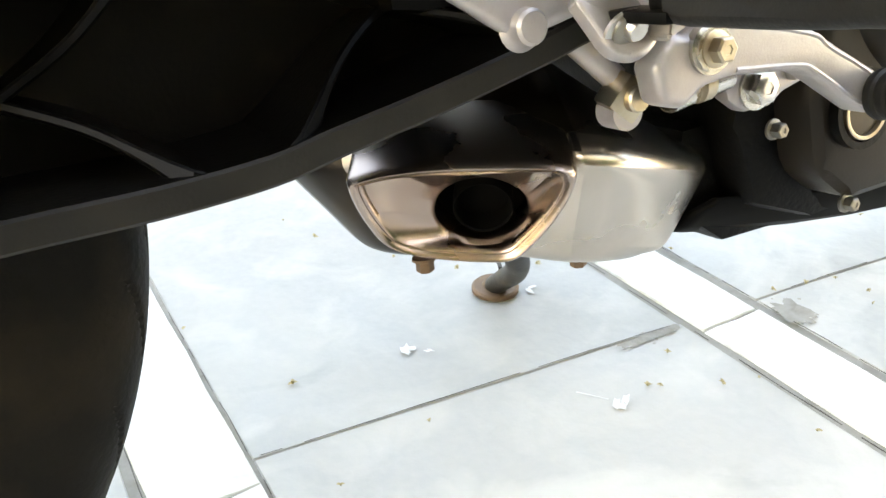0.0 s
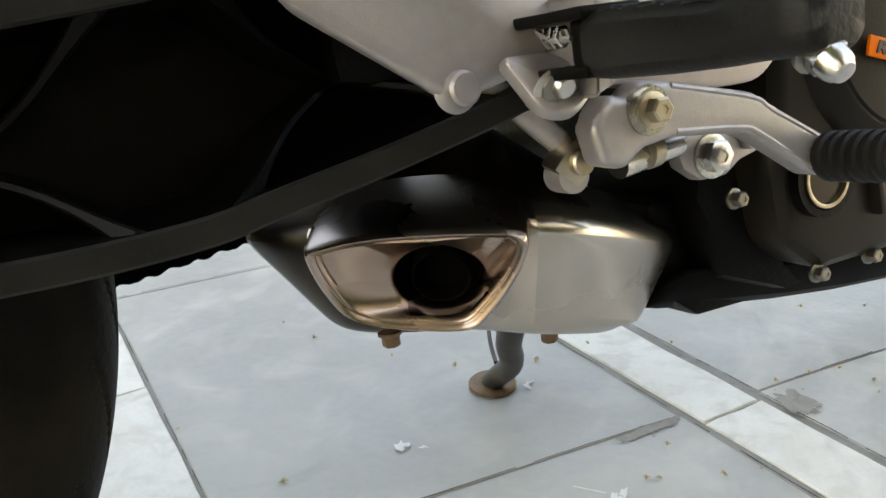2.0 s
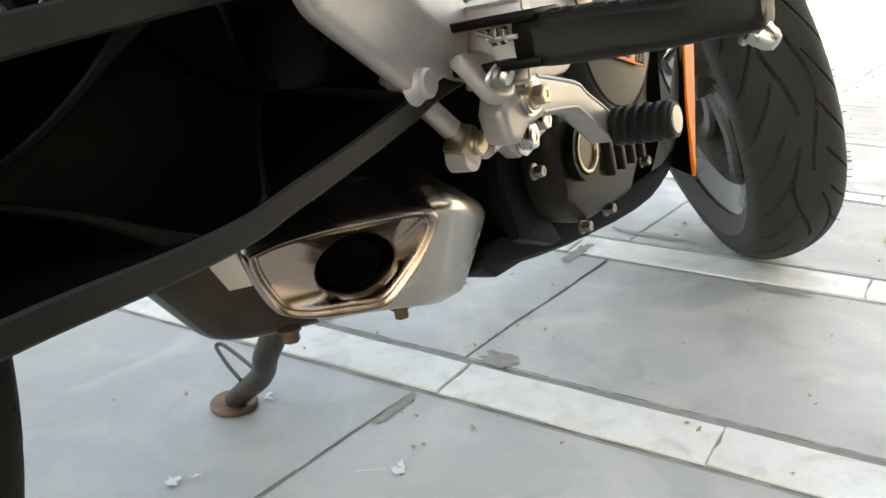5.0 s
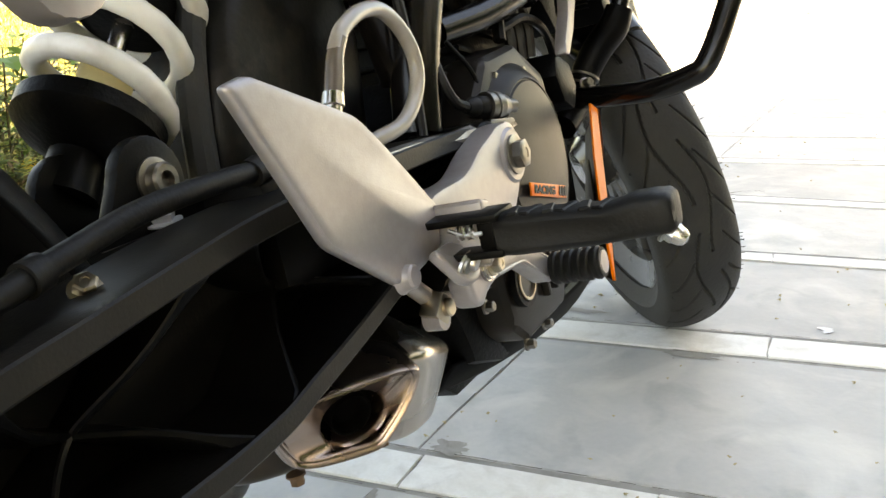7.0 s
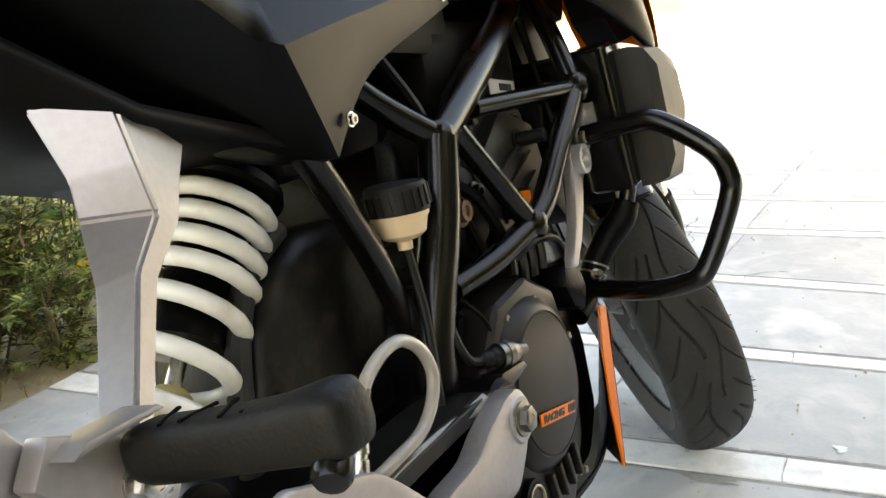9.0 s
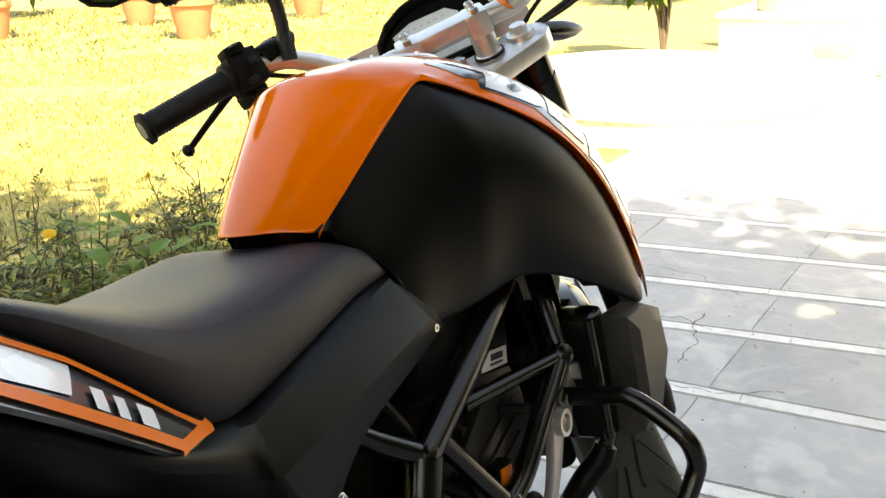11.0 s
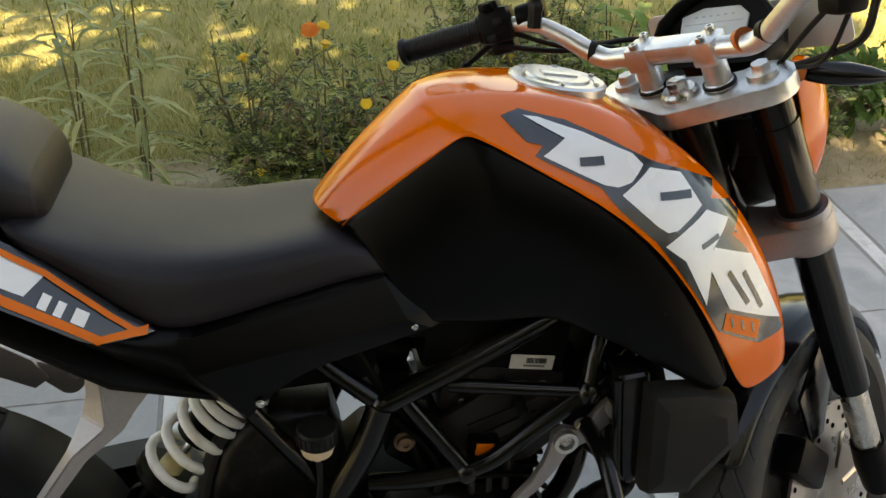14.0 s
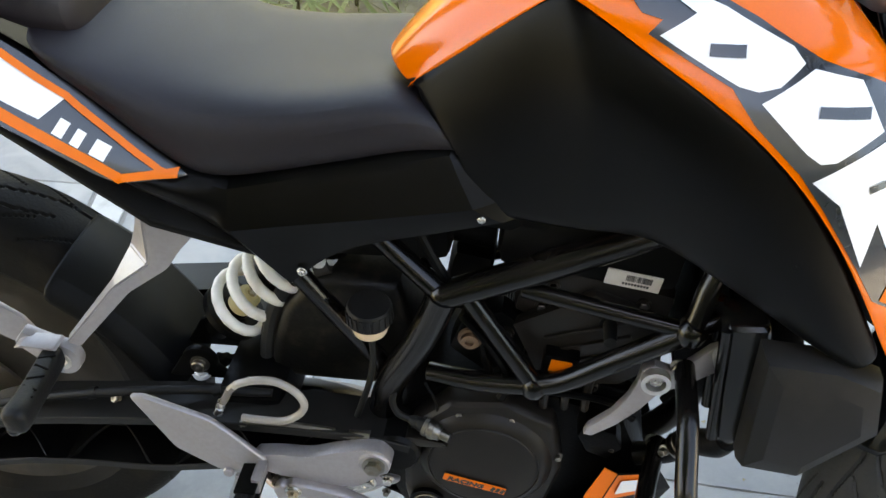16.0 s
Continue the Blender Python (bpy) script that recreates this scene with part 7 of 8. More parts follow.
def muffler():
    # plan outline at three heights, from the outlet corner round the right side to the front
    plan = [(0.380, -0.040), (0.412, -0.066), (0.440, -0.098), (0.456, -0.143), (0.500, -0.134), (0.545, -0.114), (0.583, -0.090), (0.622, -0.03), (0.622, 0.040), (0.56, 0.060), (0.45, 0.055), (0.372, 0.040), (0.354, 0.0)]
    c = Vector((0.49, -0.035))
    rings = []
    for z, s in ((0.252, 0.50), (0.2525, 0.62), (0.257, 0.70), (0.266, 0.75), (0.290, 0.875), (0.308, 0.975), (0.314, 1.0), (0.320, 0.985), (0.326, 0.92), (0.341, 0.74), (0.357, 0.48), (0.363, 0.2)):
        ring = []
        for x, y in plan:
            p = c + (Vector((x, y)) - c) * s
            zz = z
            if x > 0.46:
                zz -= (x - 0.46) * (0.31 if z > 0.262 else 0.20)
            ring.append((p.x, p.y, zz))
        rings.append(ring)
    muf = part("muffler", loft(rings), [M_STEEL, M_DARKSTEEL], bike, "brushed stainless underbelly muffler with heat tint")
    # Top and inner rear faces: soot, plus shade and dark reflections painted in.
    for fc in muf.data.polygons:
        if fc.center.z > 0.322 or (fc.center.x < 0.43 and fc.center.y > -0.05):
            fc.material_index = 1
    subsurf(muf, 2)
    # outlet plate on the rear right corner
    A, B = Vector((0.360, -0.090, 0.320)), Vector((0.447, -0.146, 0.314))
    ex = (B - A).normalized()
    ez = Vector((-0.13, -0.305, 0.943))
    ez = (ez - ex * ez.dot(ex)).normalized()
    nrm = ex.cross(ez).normalized()
    o = A.lerp(B, 0.5)
    outer = [(-0.0498, -0.003), (-0.047, 0.0), (-0.032, 0.0040), (-0.011, 0.0064), (0.010, 0.0066), (0.031, 0.0055), (0.045, 0.0038), (0.0508, 0.0005), (0.0515, -0.0055), (0.0478, -0.0160), (0.0405, -0.0290),
             (0.032, -0.0405), (0.0255, -0.0470), (0.018, -0.0492), (0.002, -0.0484), (-0.016, -0.0456), (-0.029, -0.0415), (-0.0372, -0.036), (-0.0430, -0.026), (-0.0475, -0.0145)]
    cen = Vector((0.004, -0.022))
    dense = [(p.x, p.y) for p in smooth_path([(p, q, 0) for p, q in outer], 3, True)]

    def ring(inset, h, s=1.0):
        out = []
        for p, q in dense:
            u, v = p - cen.x, q - cen.y
            k = s * (1 - inset / math.hypot(u, v))
            out.append(o + ex * (cen.x + u * k) + ez * (cen.y + v * k) + nrm * h)
        return out
    hole = []
    for p, q in dense:
        w = math.atan2(q - cen.y, p - cen.x)
        hole.append((0.0092 + 0.0212 * math.cos(w), -0.0252 + 0.0175 * math.sin(w)))

    def lip(s, h):
        return [o + ex * (0.0092 + (p - 0.0092) * s) + ez * (-0.0252 + (q + 0.0252) * s) + nrm * h for p, q in hole]
    rows = [ring(0, -0.060, 0.90), ring(0, -0.028, 1.01), ring(0, -0.002, 1.012), ring(0.0003, 0.0012), ring(0.0016, 0.0026), ring(0.0031, 0.0022), ring(0.0040, 0.0006), ring(0.0047, 0.0002), ring(0.0056, 0.0008),
            ring(0.0068, 0.0002), ring(0.0078, -0.0022), lip(1.12, -0.0068), lip(1.04, -0.0085), lip(1.0, -0.0105), lip(0.99, -0.024)]
    part("outlet_plate", sheet(rows, closed=True), M_HEAT, muf, "heat-tinted pressed outlet plate", angle=1.0)
    bm = loft([[o + ex * (0.0092 + (p - 0.0092) * s) + ez * (q * s - 0.0252 * (1 - s)) + nrm * h for p, q in hole] for s, h in ((0.02, -0.0245), (0.98, -0.0245), (0.99, -0.0230))], False)
    part("outlet_hole", bm, M_SOOT, muf, "black soot inside the outlet")
    t = o + ez * -0.0268 + ex * 0.0098 - nrm * 0.009
    part("tail_pipe", lathe([(-0.016, 0.0142), (-0.004, 0.0144), (-0.003, 0.0138), (-0.004, 0.0130), (-0.016, 0.0128)], t, nrm, 36), M_SOOT, muf, "sooty tail pipe inside the outlet")
    for x, y in ((0.410, -0.060), (0.504, -0.064)):
        part("muffler_bolt", bolt((x, y, (0.262 if x < 0.45 else 0.240)), (0, 0, -1), 0.0048, 0.008), M_RUST, muf, "rusty muffler bolt")
    part("exhaust_pipe", tube([(0.60, 0.0, 0.29), (0.70, 0.02, 0.232), (0.85, 0.03, 0.235), (0.96, 0.03, 0.32), (0.985, 0.02, 0.45), (0.93, 0.0, 0.56)], 0.0185, 16, 7), M_DARKSTEEL, bike, "sooty exhaust header pipe")
    # dark engine underside above the silencer
    part("lower_guard", prism([(0.56, 0.255), (0.60, 0.225), (0.72, 0.222), (0.72, 0.26), (0.62, 0.30), (0.57, 0.30)], -0.08, 0.10, 0.006), M_ENGINE, bike)


muffler()


def side_stand():
    p = [(0.598, 0.085, 0.262), (0.604, 0.125, 0.214), (0.616, 0.168, 0.170), (0.630, 0.204, 0.138), (0.644, 0.226, 0.117), (0.652, 0.246, 0.101), (0.656, 0.270, 0.087), (0.657, 0.296, 0.071)]
    st = part("side_stand", tube(p, [0.0125, 0.0125, 0.0122, 0.012, 0.0118, 0.0115, 0.011, 0.0105], 20, 6), M_STAND, bike, "dark worn steel side stand, bent out to its foot")
    n = Matrix.Rotation(LEAN, 3, "X") @ Vector((0, 0, 1))
    o = Vector((0.660, 0.300, 0.0655))
    part("foot", lathe([(-0.0005, 0), (-0.0005, 0.0245), (0.003, 0.0245), (0.005, 0.0225), (0.0055, 0.014), (0.008, 0.012), (0.0085, 0.0)], o, n, 30), M_RUST, st, "rusty round stand foot")
    part("wire_loop", tube([(0.652, 0.272, 0.098), (0.664, 0.300, 0.108), (0.678, 0.326, 0.117), (0.683, 0.332, 0.120), (0.683, 0.322, 0.121), (0.668, 0.284, 0.116), (0.652, 0.246, 0.110)], 0.0022, 8, 5), M_STAND, st, "wire retracting loop")
    part("stand_pivot", box((0.05, 0.03, 0.06), pose(0.602, 0.09, 0.27), 0.008), M_CAST, bike)


side_stand()


PEG_Z = 0.572


def foot_controls():
    yv = Vector((0, -1, 0))
    # heel plate: thick rounded rim, a soft ridge running to the peg
    pts = fillet([(0.302, 0.503), (0.318, 0.5055), (0.394, 0.4745), (0.412, 0.458), (0.456, 0.409), (0.437, 0.386), (0.402, 0.378), (0.343, 0.419)], (0.004, 0.004, 0.006, 0.012, 0.003, 0.006, 0.008, 0.006))
    c0, r1 = Vector((0.374, 0.446)), Vector((0.440, 0.396))
    rings = []
    for k, dy in ((0.001, 0), (0.18, 0), (0.36, 0), (0.52, 0), (0.68, 0), (0.82, 0), (0.92, 0.0), (0.965, 0.0004), (0.990, 0.0018), (1.0, 0.0042), (0.992, 0.0068), (0.96, 0.0080), (0.5, 0.0080), (0.01, 0.0080)):
        ring = []
        for x, z in pts:
            q = c0.lerp(Vector((x, z)), k)
            along = max(0.0, min(1.0, (q - Vector((0.352, 0.462))).dot(r1 - c0) / 0.0105))
            off = abs((q.x - c0.x) * (r1.y - c0.y) - (q.y - c0.y) * (r1.x - c0.x)) / (r1 - c0).length
            ridge = 0.006 * along * math.exp(-(off / 0.013) ** 2) if dy < 0.004 else 0.0
            ring.append((q.x, -0.180 - 0.02 * max(0, q.x - 0.40) + 0.03 * max(0, 0.34 - q.x) + dy - ridge, q.y))
        rings.append(ring)
    hanger = part("footrest_hanger", loft(rings), M_SILVER, bike, "silver footrest hanger with a heel plate", angle=0.7)
    arm = fillet([(0.612, 0.418), (0.598, 0.437), (0.575, 0.437), (0.540, 0.428), (0.510, 0.416), (0.472, 0.416), (0.440, 0.412), (0.434, 0.388), (0.470, 0.376), (0.536, 0.366), (0.562, 0.366), (0.590, 0.388)], (0.008,) * 12)
    part("hanger_arm", prism(arm, -0.176, -0.156, 0.003, seg=2), M_SILVER, hanger, "cast silver hanger arm")
    part("upper_stay", tube([(0.580, -0.150, 0.432), (0.545, -0.150, 0.435), (0.500, -0.150, 0.440), (0.448, -0.150, 0.442), (0.420, -0.152, 0.440)], [0.0085, 0.0060, 0.0050, 0.0048, 0.0048], 10, 5), M_BOLT, hanger, "thin upper stay of the hanger")
    part("hanger_boss", lathe([(0, 0.021), (0.026, 0.020), (0.028, 0.018), (0.028, 0)], (0.588, -0.150, 0.413), yv, 28), M_SILVER, hanger)
    part("hanger_bolt", bolt((0.588, -0.178, 0.413), yv, 0.0105, 0.009), M_BOLT, hanger)
    part("lower_bolt", lathe([(0, 0.0096), (0.0020, 0.0082), (0.0045, 0.0070), (0.0075, 0.0068), (0.0088, 0.0056), (0.0090, 0)], (0.4045, -0.176, 0.3835), yv, 24), M_SILVER, hanger)
    # folding footrest: a lug on the plate, a black clevis with a spring pin, a block rubber
    part("plate_flange", prism(fillet([(0.446, 0.412), (0.457, 0.409), (0.452, 0.378), (0.442, 0.374)], (0.002,) * 4), -0.212, -0.178, 0.0016), M_SILVER, hanger)
    lobe = fillet([(0.416, 0.391), (0.440, 0.391), (0.452, 0.374), (0.438, 0.363), (0.424, 0.367)], (0.004, 0.008, 0.009, 0.008, 0.006))
    tip = Matrix.Translation((0.434, -0.192, 0.378)) @ Matrix.Rotation(radians(-28), 4, "X") @ Matrix.Translation((-0.434, 0.192, -0.378))
    bm = prism(lobe, -0.200, -0.1925, 0.0022, seg=3)
    bm.transform(tip)
    part("peg_lug", bm, M_SILVER, hanger, "rounded silver footrest lug")
    for y0, r0, h0, m, nm in ((-0.199, 0.0098, 0.0022, M_CHROME, "pin_washer"), (-0.2015, 0.0074, 0.0030, M_BOLT, "pin_washer"), (-0.204, 0.0046, 0.0045, M_CHROME, "footrest_pin")):
        part(nm, lathe([(0, r0), (h0 * 0.7, r0), (h0, r0 * 0.8), (h0, 0)], tip @ Vector((0.4325, y0, 0.3745)), (0.0, -0.88, -0.47), 22), m, hanger)
    for z0 in (0.4040, 0.3840):
        part("clevis_plate", box((0.026, 0.046, 0.0045), pose(0.441, -0.204, z0, 0, 0, 0), 0.0015), M_CAST, hanger, "black clevis plate")
    part("clevis_block", box((0.016, 0.016, 0.018), pose(0.441, -0.2195, 0.394), 0.003), M_CAST, hanger)
    part("peg_spring", tube([Vector((0.432 + 0.0036 * math.cos(k * 1.05), -0.2000 - 0.0007 * k, 0.397 + 0.0036 * math.sin(k * 1.05))) for k in range(17)], 0.0010, 6, 1), M_CHROME, hanger)
    part("split_pin", tube([(0.430, -0.1965, 0.400), (0.429, -0.206, 0.3965), (0.431, -0.216, 0.396)], 0.0012, 6, 3), M_CHROME, hanger)
    rings = []
    for y, w, h, up in ((-0.222, 0.0090, 0.0095, 0.0), (-0.224, 0.0110, 0.0116, 0.0), (-0.232, 0.0118, 0.0122, 0.0), (-0.262, 0.0118, 0.0112, -0.0006), (-0.284, 0.0118, 0.0102, -0.0012), (-0.292, 0.0122, 0.0106, -0.0002), (-0.300, 0.0126, 0.0114, 0.0012),
                        (-0.310, 0.0126, 0.0114, 0.0014), (-0.317, 0.0120, 0.0108, 0.0012), (-0.3195, 0.0100, 0.0088, 0.0010), (-0.320, 0.004, 0.004, 0.001)):
        ring = []
        for k in range(32):
            a = 2 * math.pi * k / 32
            ca, sa = math.cos(a), math.sin(a)
            wob = 1 + 0.015 * math.sin(3 * a + y * 120)
            notch = 0.0016 if k in (15, 16, 17) and -0.29 < y < -0.226 else 0.0
            ring.append((0.440 + (w * wob - notch) * math.copysign(abs(ca) ** 0.55, ca), y, 0.3925 + up + h * wob * math.copysign(abs(sa) ** 0.55, sa)))
        rings.append(ring)
    peg = part("footrest", loft(rings), M_RUBBER, hanger, "black rubber covered footrest", angle=0.8)
    for k in range(6):
        part("tread_block", box((0.018, 0.0065, 0.0026), pose(0.440, -0.233 - 0.010 * k, 0.4036 - 0.0005 * k, 0, 0, 12 * (-1) ** k), 0.001, seg=1), M_RUBBER, peg)
    no, nd = Vector((0.440, -0.3100, 0.3865)), Vector((-0.12, -0.78, -0.60)).normalized()
    part("nut_washer", lathe([(0, 0.0076), (0.0016, 0.0076), (0.0016, 0.0050)], no + nd * 0.003, nd, 22), M_BOLT, peg)
    bm = bolt(no + nd * 0.0045, nd, 0.0058, 0.005, False)
    lathe([(0.0045, 0.0053), (0.0080, 0.0048), (0.0105, 0.0032), (0.0114, 0)], no + nd * 0.0045, nd, 18, bm)
    part("peg_end_nut", bm, M_CHROME, peg, "domed steel end nut")
    # brake pedal
    lever = [(0.484, 0.376), (0.498, 0.374), (0.546, 0.363), (0.559, 0.355), (0.594, 0.335), (0.592, 0.319), (0.584, 0.318), (0.549, 0.341), (0.537, 0.346), (0.499, 0.350), (0.483, 0.348), (0.473, 0.341), (0.462, 0.344), (0.458, 0.360), (0.463, 0.367), (0.469, 0.373), (0.476, 0.369)]
    pd = part("brake_pedal", prism(lever, -0.187, -0.171, 0.0046, seg=4), M_SILVER, bike, "silver forged brake pedal with a ribbed rubber tip")
    edge = [(0.500, 0.3715), (0.545, 0.3605), (0.557, 0.3530), (0.588, 0.3340), (0.583, 0.3225), (0.549, 0.3440), (0.537, 0.3485), (0.501, 0.3525)]
    part("raised_edge", tube([(x, -0.1860, z) for x, z in edge], 0.0014, 8, 4), M_SILVER, pd)
    part("pedal_pivot", lathe([(0, 0.0105), (0.004, 0.0105), (0.004, 0.0092), (0.006, 0.0092), (0.006, 0)], (0.4855, -0.185, 0.3635), yv, 26), M_CHROME, pd)
    part("pedal_nut", bolt((0.4855, -0.1905, 0.3635), yv, 0.0056, 0.0075), M_GOLD, pd, "yellow plated pedal nut")
    prof = [(0, 0), (0, 0.0110)]
    for k in range(6):
        prof += [(0.0022 + 0.0062 * k, 0.0120), (0.0042 + 0.0062 * k, 0.0120), (0.0054 + 0.0062 * k, 0.0106)]
    prof += [(0.038, 0.0106), (0.038, 0.0090)]
    part("pedal_rubber", lathe(prof, (0.5885, -0.188, 0.327), (0, -1, 0.03), 24), M_RUBBER, pd, "ribbed black pedal rubber")
    part("pedal_end", lathe([(0.036, 0.0086), (0.040, 0.0082), (0.0405, 0)], (0.5885, -0.187, 0.327), (0, -1, 0.03), 22), M_SILVER, pd)
    # clevis, rod and master cylinder below
    part("clevis", box((0.016, 0.014, 0.017), pose(0.466, -0.157, 0.345, 10, 40, 0), 0.002), M_GOLD, bike, "yellow plated brake rod clevis")
    part("clevis_pin", lathe([(0, 0.0058), (0.0035, 0.0058), (0.0045, 0.005), (0.0045, 0)], (0.4665, -0.163, 0.3445), yv, 18), M_GOLD, bike)
    part("clevis_lug", lathe([(-0.008, 0.0), (-0.008, 0.008), (0.004, 0.008), (0.004, 0)], (0.464, -0.158, 0.339), yv, 20), M_SILVER, bike)
    part("brake_rod", tube([(0.466, -0.152, 0.352), (0.454, -0.150, 0.364), (0.432, -0.142, 0.388)], 0.0058, 12, 1), M_SILVER, bike)
    bm = tube([(0.498, -0.148, 0.338), (0.535, -0.146, 0.342)], 0.0078, 14, 1)
    part("return_spring_cover", bm, M_CHROME, bike, "plated spring cover under the pedal")
    part("spring_ring", lathe([(0, 0.0098), (0.006, 0.0098), (0.006, 0.006)], (0.512, -0.150, 0.342), (1, 0, 0.1), 18), M_GOLD, bike)
    part("lower_plate", prism([(0.548, 0.326), (0.545, 0.335), (0.550, 0.342), (0.583, 0.341), (0.608, 0.334), (0.600, 0.327), (0.586, 0.324), (0.576, 0.318), (0.559, 0.318)], -0.136, -0.126, 0.002), M_SILVER, bike, "silver pedal stop plate")
    part("stop_bolt", bolt((0.566, -0.136, 0.3295), yv, 0.0085, 0.009), M_CHROME, bike)
    part("stop_nut", bolt((0.592, -0.134, 0.335), yv, 0.0065, 0.008), M_CHROME, bike)
    # clear breather hose loop above the heel plate
    part("breather_hose", tube([(0.4185, -0.160, 0.503), (0.424, -0.160, 0.511), (0.435, -0.160, 0.5195), (0.457, -0.160, 0.5265), (0.481, -0.160, 0.5255), (0.501, -0.160, 0.511), (0.5085, -0.160, 0.491), (0.499, -0.160, 0.473), (0.477, -0.159, 0.459), (0.447, -0.156, 0.455), (0.425, -0.152, 0.452)], 0.0049, 14, 6), M_HOSE, bike, "clear grey brake hose loop")
    part("hose_sleeve", tube([(0.4095, -0.160, 0.4865), (0.4145, -0.160, 0.4955), (0.4200, -0.160, 0.5055), (0.4275, -0.160, 0.514)], [0.0056, 0.0055, 0.0051, 0.0051], 14, 5), M_SLEEVE, bike, "brown tinted sleeve on the hose end")
    part("hose_ferrule", lathe([(0, 0.0060), (0.012, 0.0060), (0.0125, 0.0050), (0.0155, 0.0050), (0.016, 0.0064), (0.023, 0.0060), (0.023, 0.004)], (0.399, -0.160, 0.466), (0.40, 0.0, 0.86), 18), M_CHROME, bike, "metal hose ferrule")
    # fluid cup
    o = Vector((0.586, -0.117, 0.581))
    up = Vector((0.06, -0.06, 1)).normalized()
    cup = part("brake_fluid_cup", lathe([(-0.016, 0), (-0.016, 0.006), (-0.009, 0.0065), (-0.007, 0.014), (-0.003, 0.0195), (0.010, 0.0225), (0.010, 0.0238), (0.018, 0.0240), (0.018, 0)], o, up, 30), M_CREAM, bike, "cream plastic brake fluid cup with a black cap")
    prof = [(0.014, 0.0), (0.014, 0.0255), (0.034, 0.0255), (0.037, 0.0235), (0.037, 0)]
    part("cup_cap", lathe(prof, o, up, 30), M_RUBBER, cup, "black screw cap")
    bm = bmesh.new()
    for k in range(22):
        w = 2 * math.pi * k / 22
        box((0.003, 0.004, 0.016), Matrix.Translation(o + up * 0.024 + Vector((math.cos(w) * 0.0255, math.sin(w) * 0.0255, 0))) @ Matrix.Rotation(w, 4, "Z"), bm=bm)
    part("cap_ribs", bm, M_RUBBER, cup)["kind"] = "stuff"
    part("cup_hose", tube([o + up * -0.01, o + Vector((0.0, 0, -0.04)), (0.58, -0.12, 0.50), (0.56, -0.125, 0.44)], 0.004, 10, 5), M_RUBBER, bike)
    # passenger footrest strut
    for sy in (-1, 1):
        st = [[(0.322, -0.072, 0.734), (0.345, -0.116, 0.728), (0.398, -0.106, 0.692), (0.372, -0.070, 0.690)],
              [(0.320, -0.090, 0.690), (0.344, -0.121, 0.690), (0.378, -0.114, 0.672), (0.355, -0.085, 0.670)],
              [(0.312, -0.097, 0.668), (0.343, -0.125, 0.661), (0.362, -0.119, 0.650), (0.340, -0.095, 0.652)],
              [(0.292, -0.118, 0.634), (0.303, -0.142, 0.639), (0.318, -0.137, 0.628), (0.307, -0.114, 0.622)],
              [(0.238, -0.154, 0.574), (0.246, -0.174, 0.579), (0.258, -0.170, 0.570), (0.250, -0.150, 0.564)]]
        bm = loft([[(x, -y * sy, z) for x, y, z in r] for r in st])
        bmesh.ops.bevel(bm, geom=bm.edges[:], offset=0.0022, segments=2, affect="EDGES")
        ps = part("passenger_hanger", bm, M_SILVER, bike, "folded silver passenger footrest hanger", angle=0.3)
        poly = [(0.05, 0.680), (0.09, 0.688), (0.195, 0.604), (0.212, 0.570), (0.190, 0.556), (0.10, 0.610)]
        part("heel_guard", prism(poly, sy * 0.160 - 0.003, sy * 0.160 + 0.003, 0.002), M_SILVER, ps)
        lug = [(0.236 + 0.023 * math.cos(radians(a)), 0.558 + 0.023 * math.sin(radians(a))) for a in range(-120, 91, 15)] + [(0.200, 0.598), (0.186, 0.580)]
        part("hanger_lug", prism(lug, sy * 0.172 - 0.008, sy * 0.172 + 0.008, 0.003), M_SILVER, ps)
        part("hanger_pivot", bolt((0.236, sy * 0.180, 0.557), (0, sy, 0), 0.0095, 0.010), M_CHROME, ps)
        part("upper_flange", prism([(0.196, 0.588), (0.205, 0.5925), (0.244, 0.5905), (0.247, 0.5875), (0.205, 0.5885)], min(sy * 0.172, sy * 0.196), max(sy * 0.172, sy * 0.196), 0.0012), M_SILVER, ps)
        rings = []
        for y, w, h, up in ((0.182, 0.0085, 0.0095, 0.0), (0.187, 0.0115, 0.0125, 0.0), (0.195, 0.0125, 0.0140, 0.0), (0.215, 0.0128, 0.0138, -0.0005), (0.240, 0.0130, 0.0136, -0.0005), (0.262, 0.0135, 0.0138, 0.0005),
                            (0.274, 0.0140, 0.0146, 0.0015), (0.286, 0.0142, 0.0155, 0.0025), (0.293, 0.0132, 0.0148, 0.0025), (0.297, 0.0100, 0.0115, 0.0015), (0.298, 0.003, 0.004, 0.0)):
            ring = []
            for j in range(24):
                a = 2 * math.pi * j / 24
                ca, sa = math.cos(a), math.sin(a)
                wob = 1 + 0.02 * math.sin(5 * a + y * 90)
                ring.append((0.236 + 0.10 * (y - 0.186) + w * math.copysign(abs(ca) ** 0.62, ca) * wob, sy * y, PEG_Z + 0.05 * (y - 0.186) + up + h * math.copysign(abs(sa) ** 0.62, sa) * wob))
            rings.append(ring)
        pg = part("passenger_footrest", loft(rings), M_RUBBER, ps, "worn black rubber passenger footrest", angle=0.9)
        for k in range(5):
            part("tread_groove", box((0.019, 0.0022, 0.0012), pose(0.240 + 0.0016 * k, sy * (0.204 + 0.016 * k), PEG_Z + 0.0142 + 0.0006 * k, 0, 0, 18 * (-1) ** k)), M_SOOT, pg)
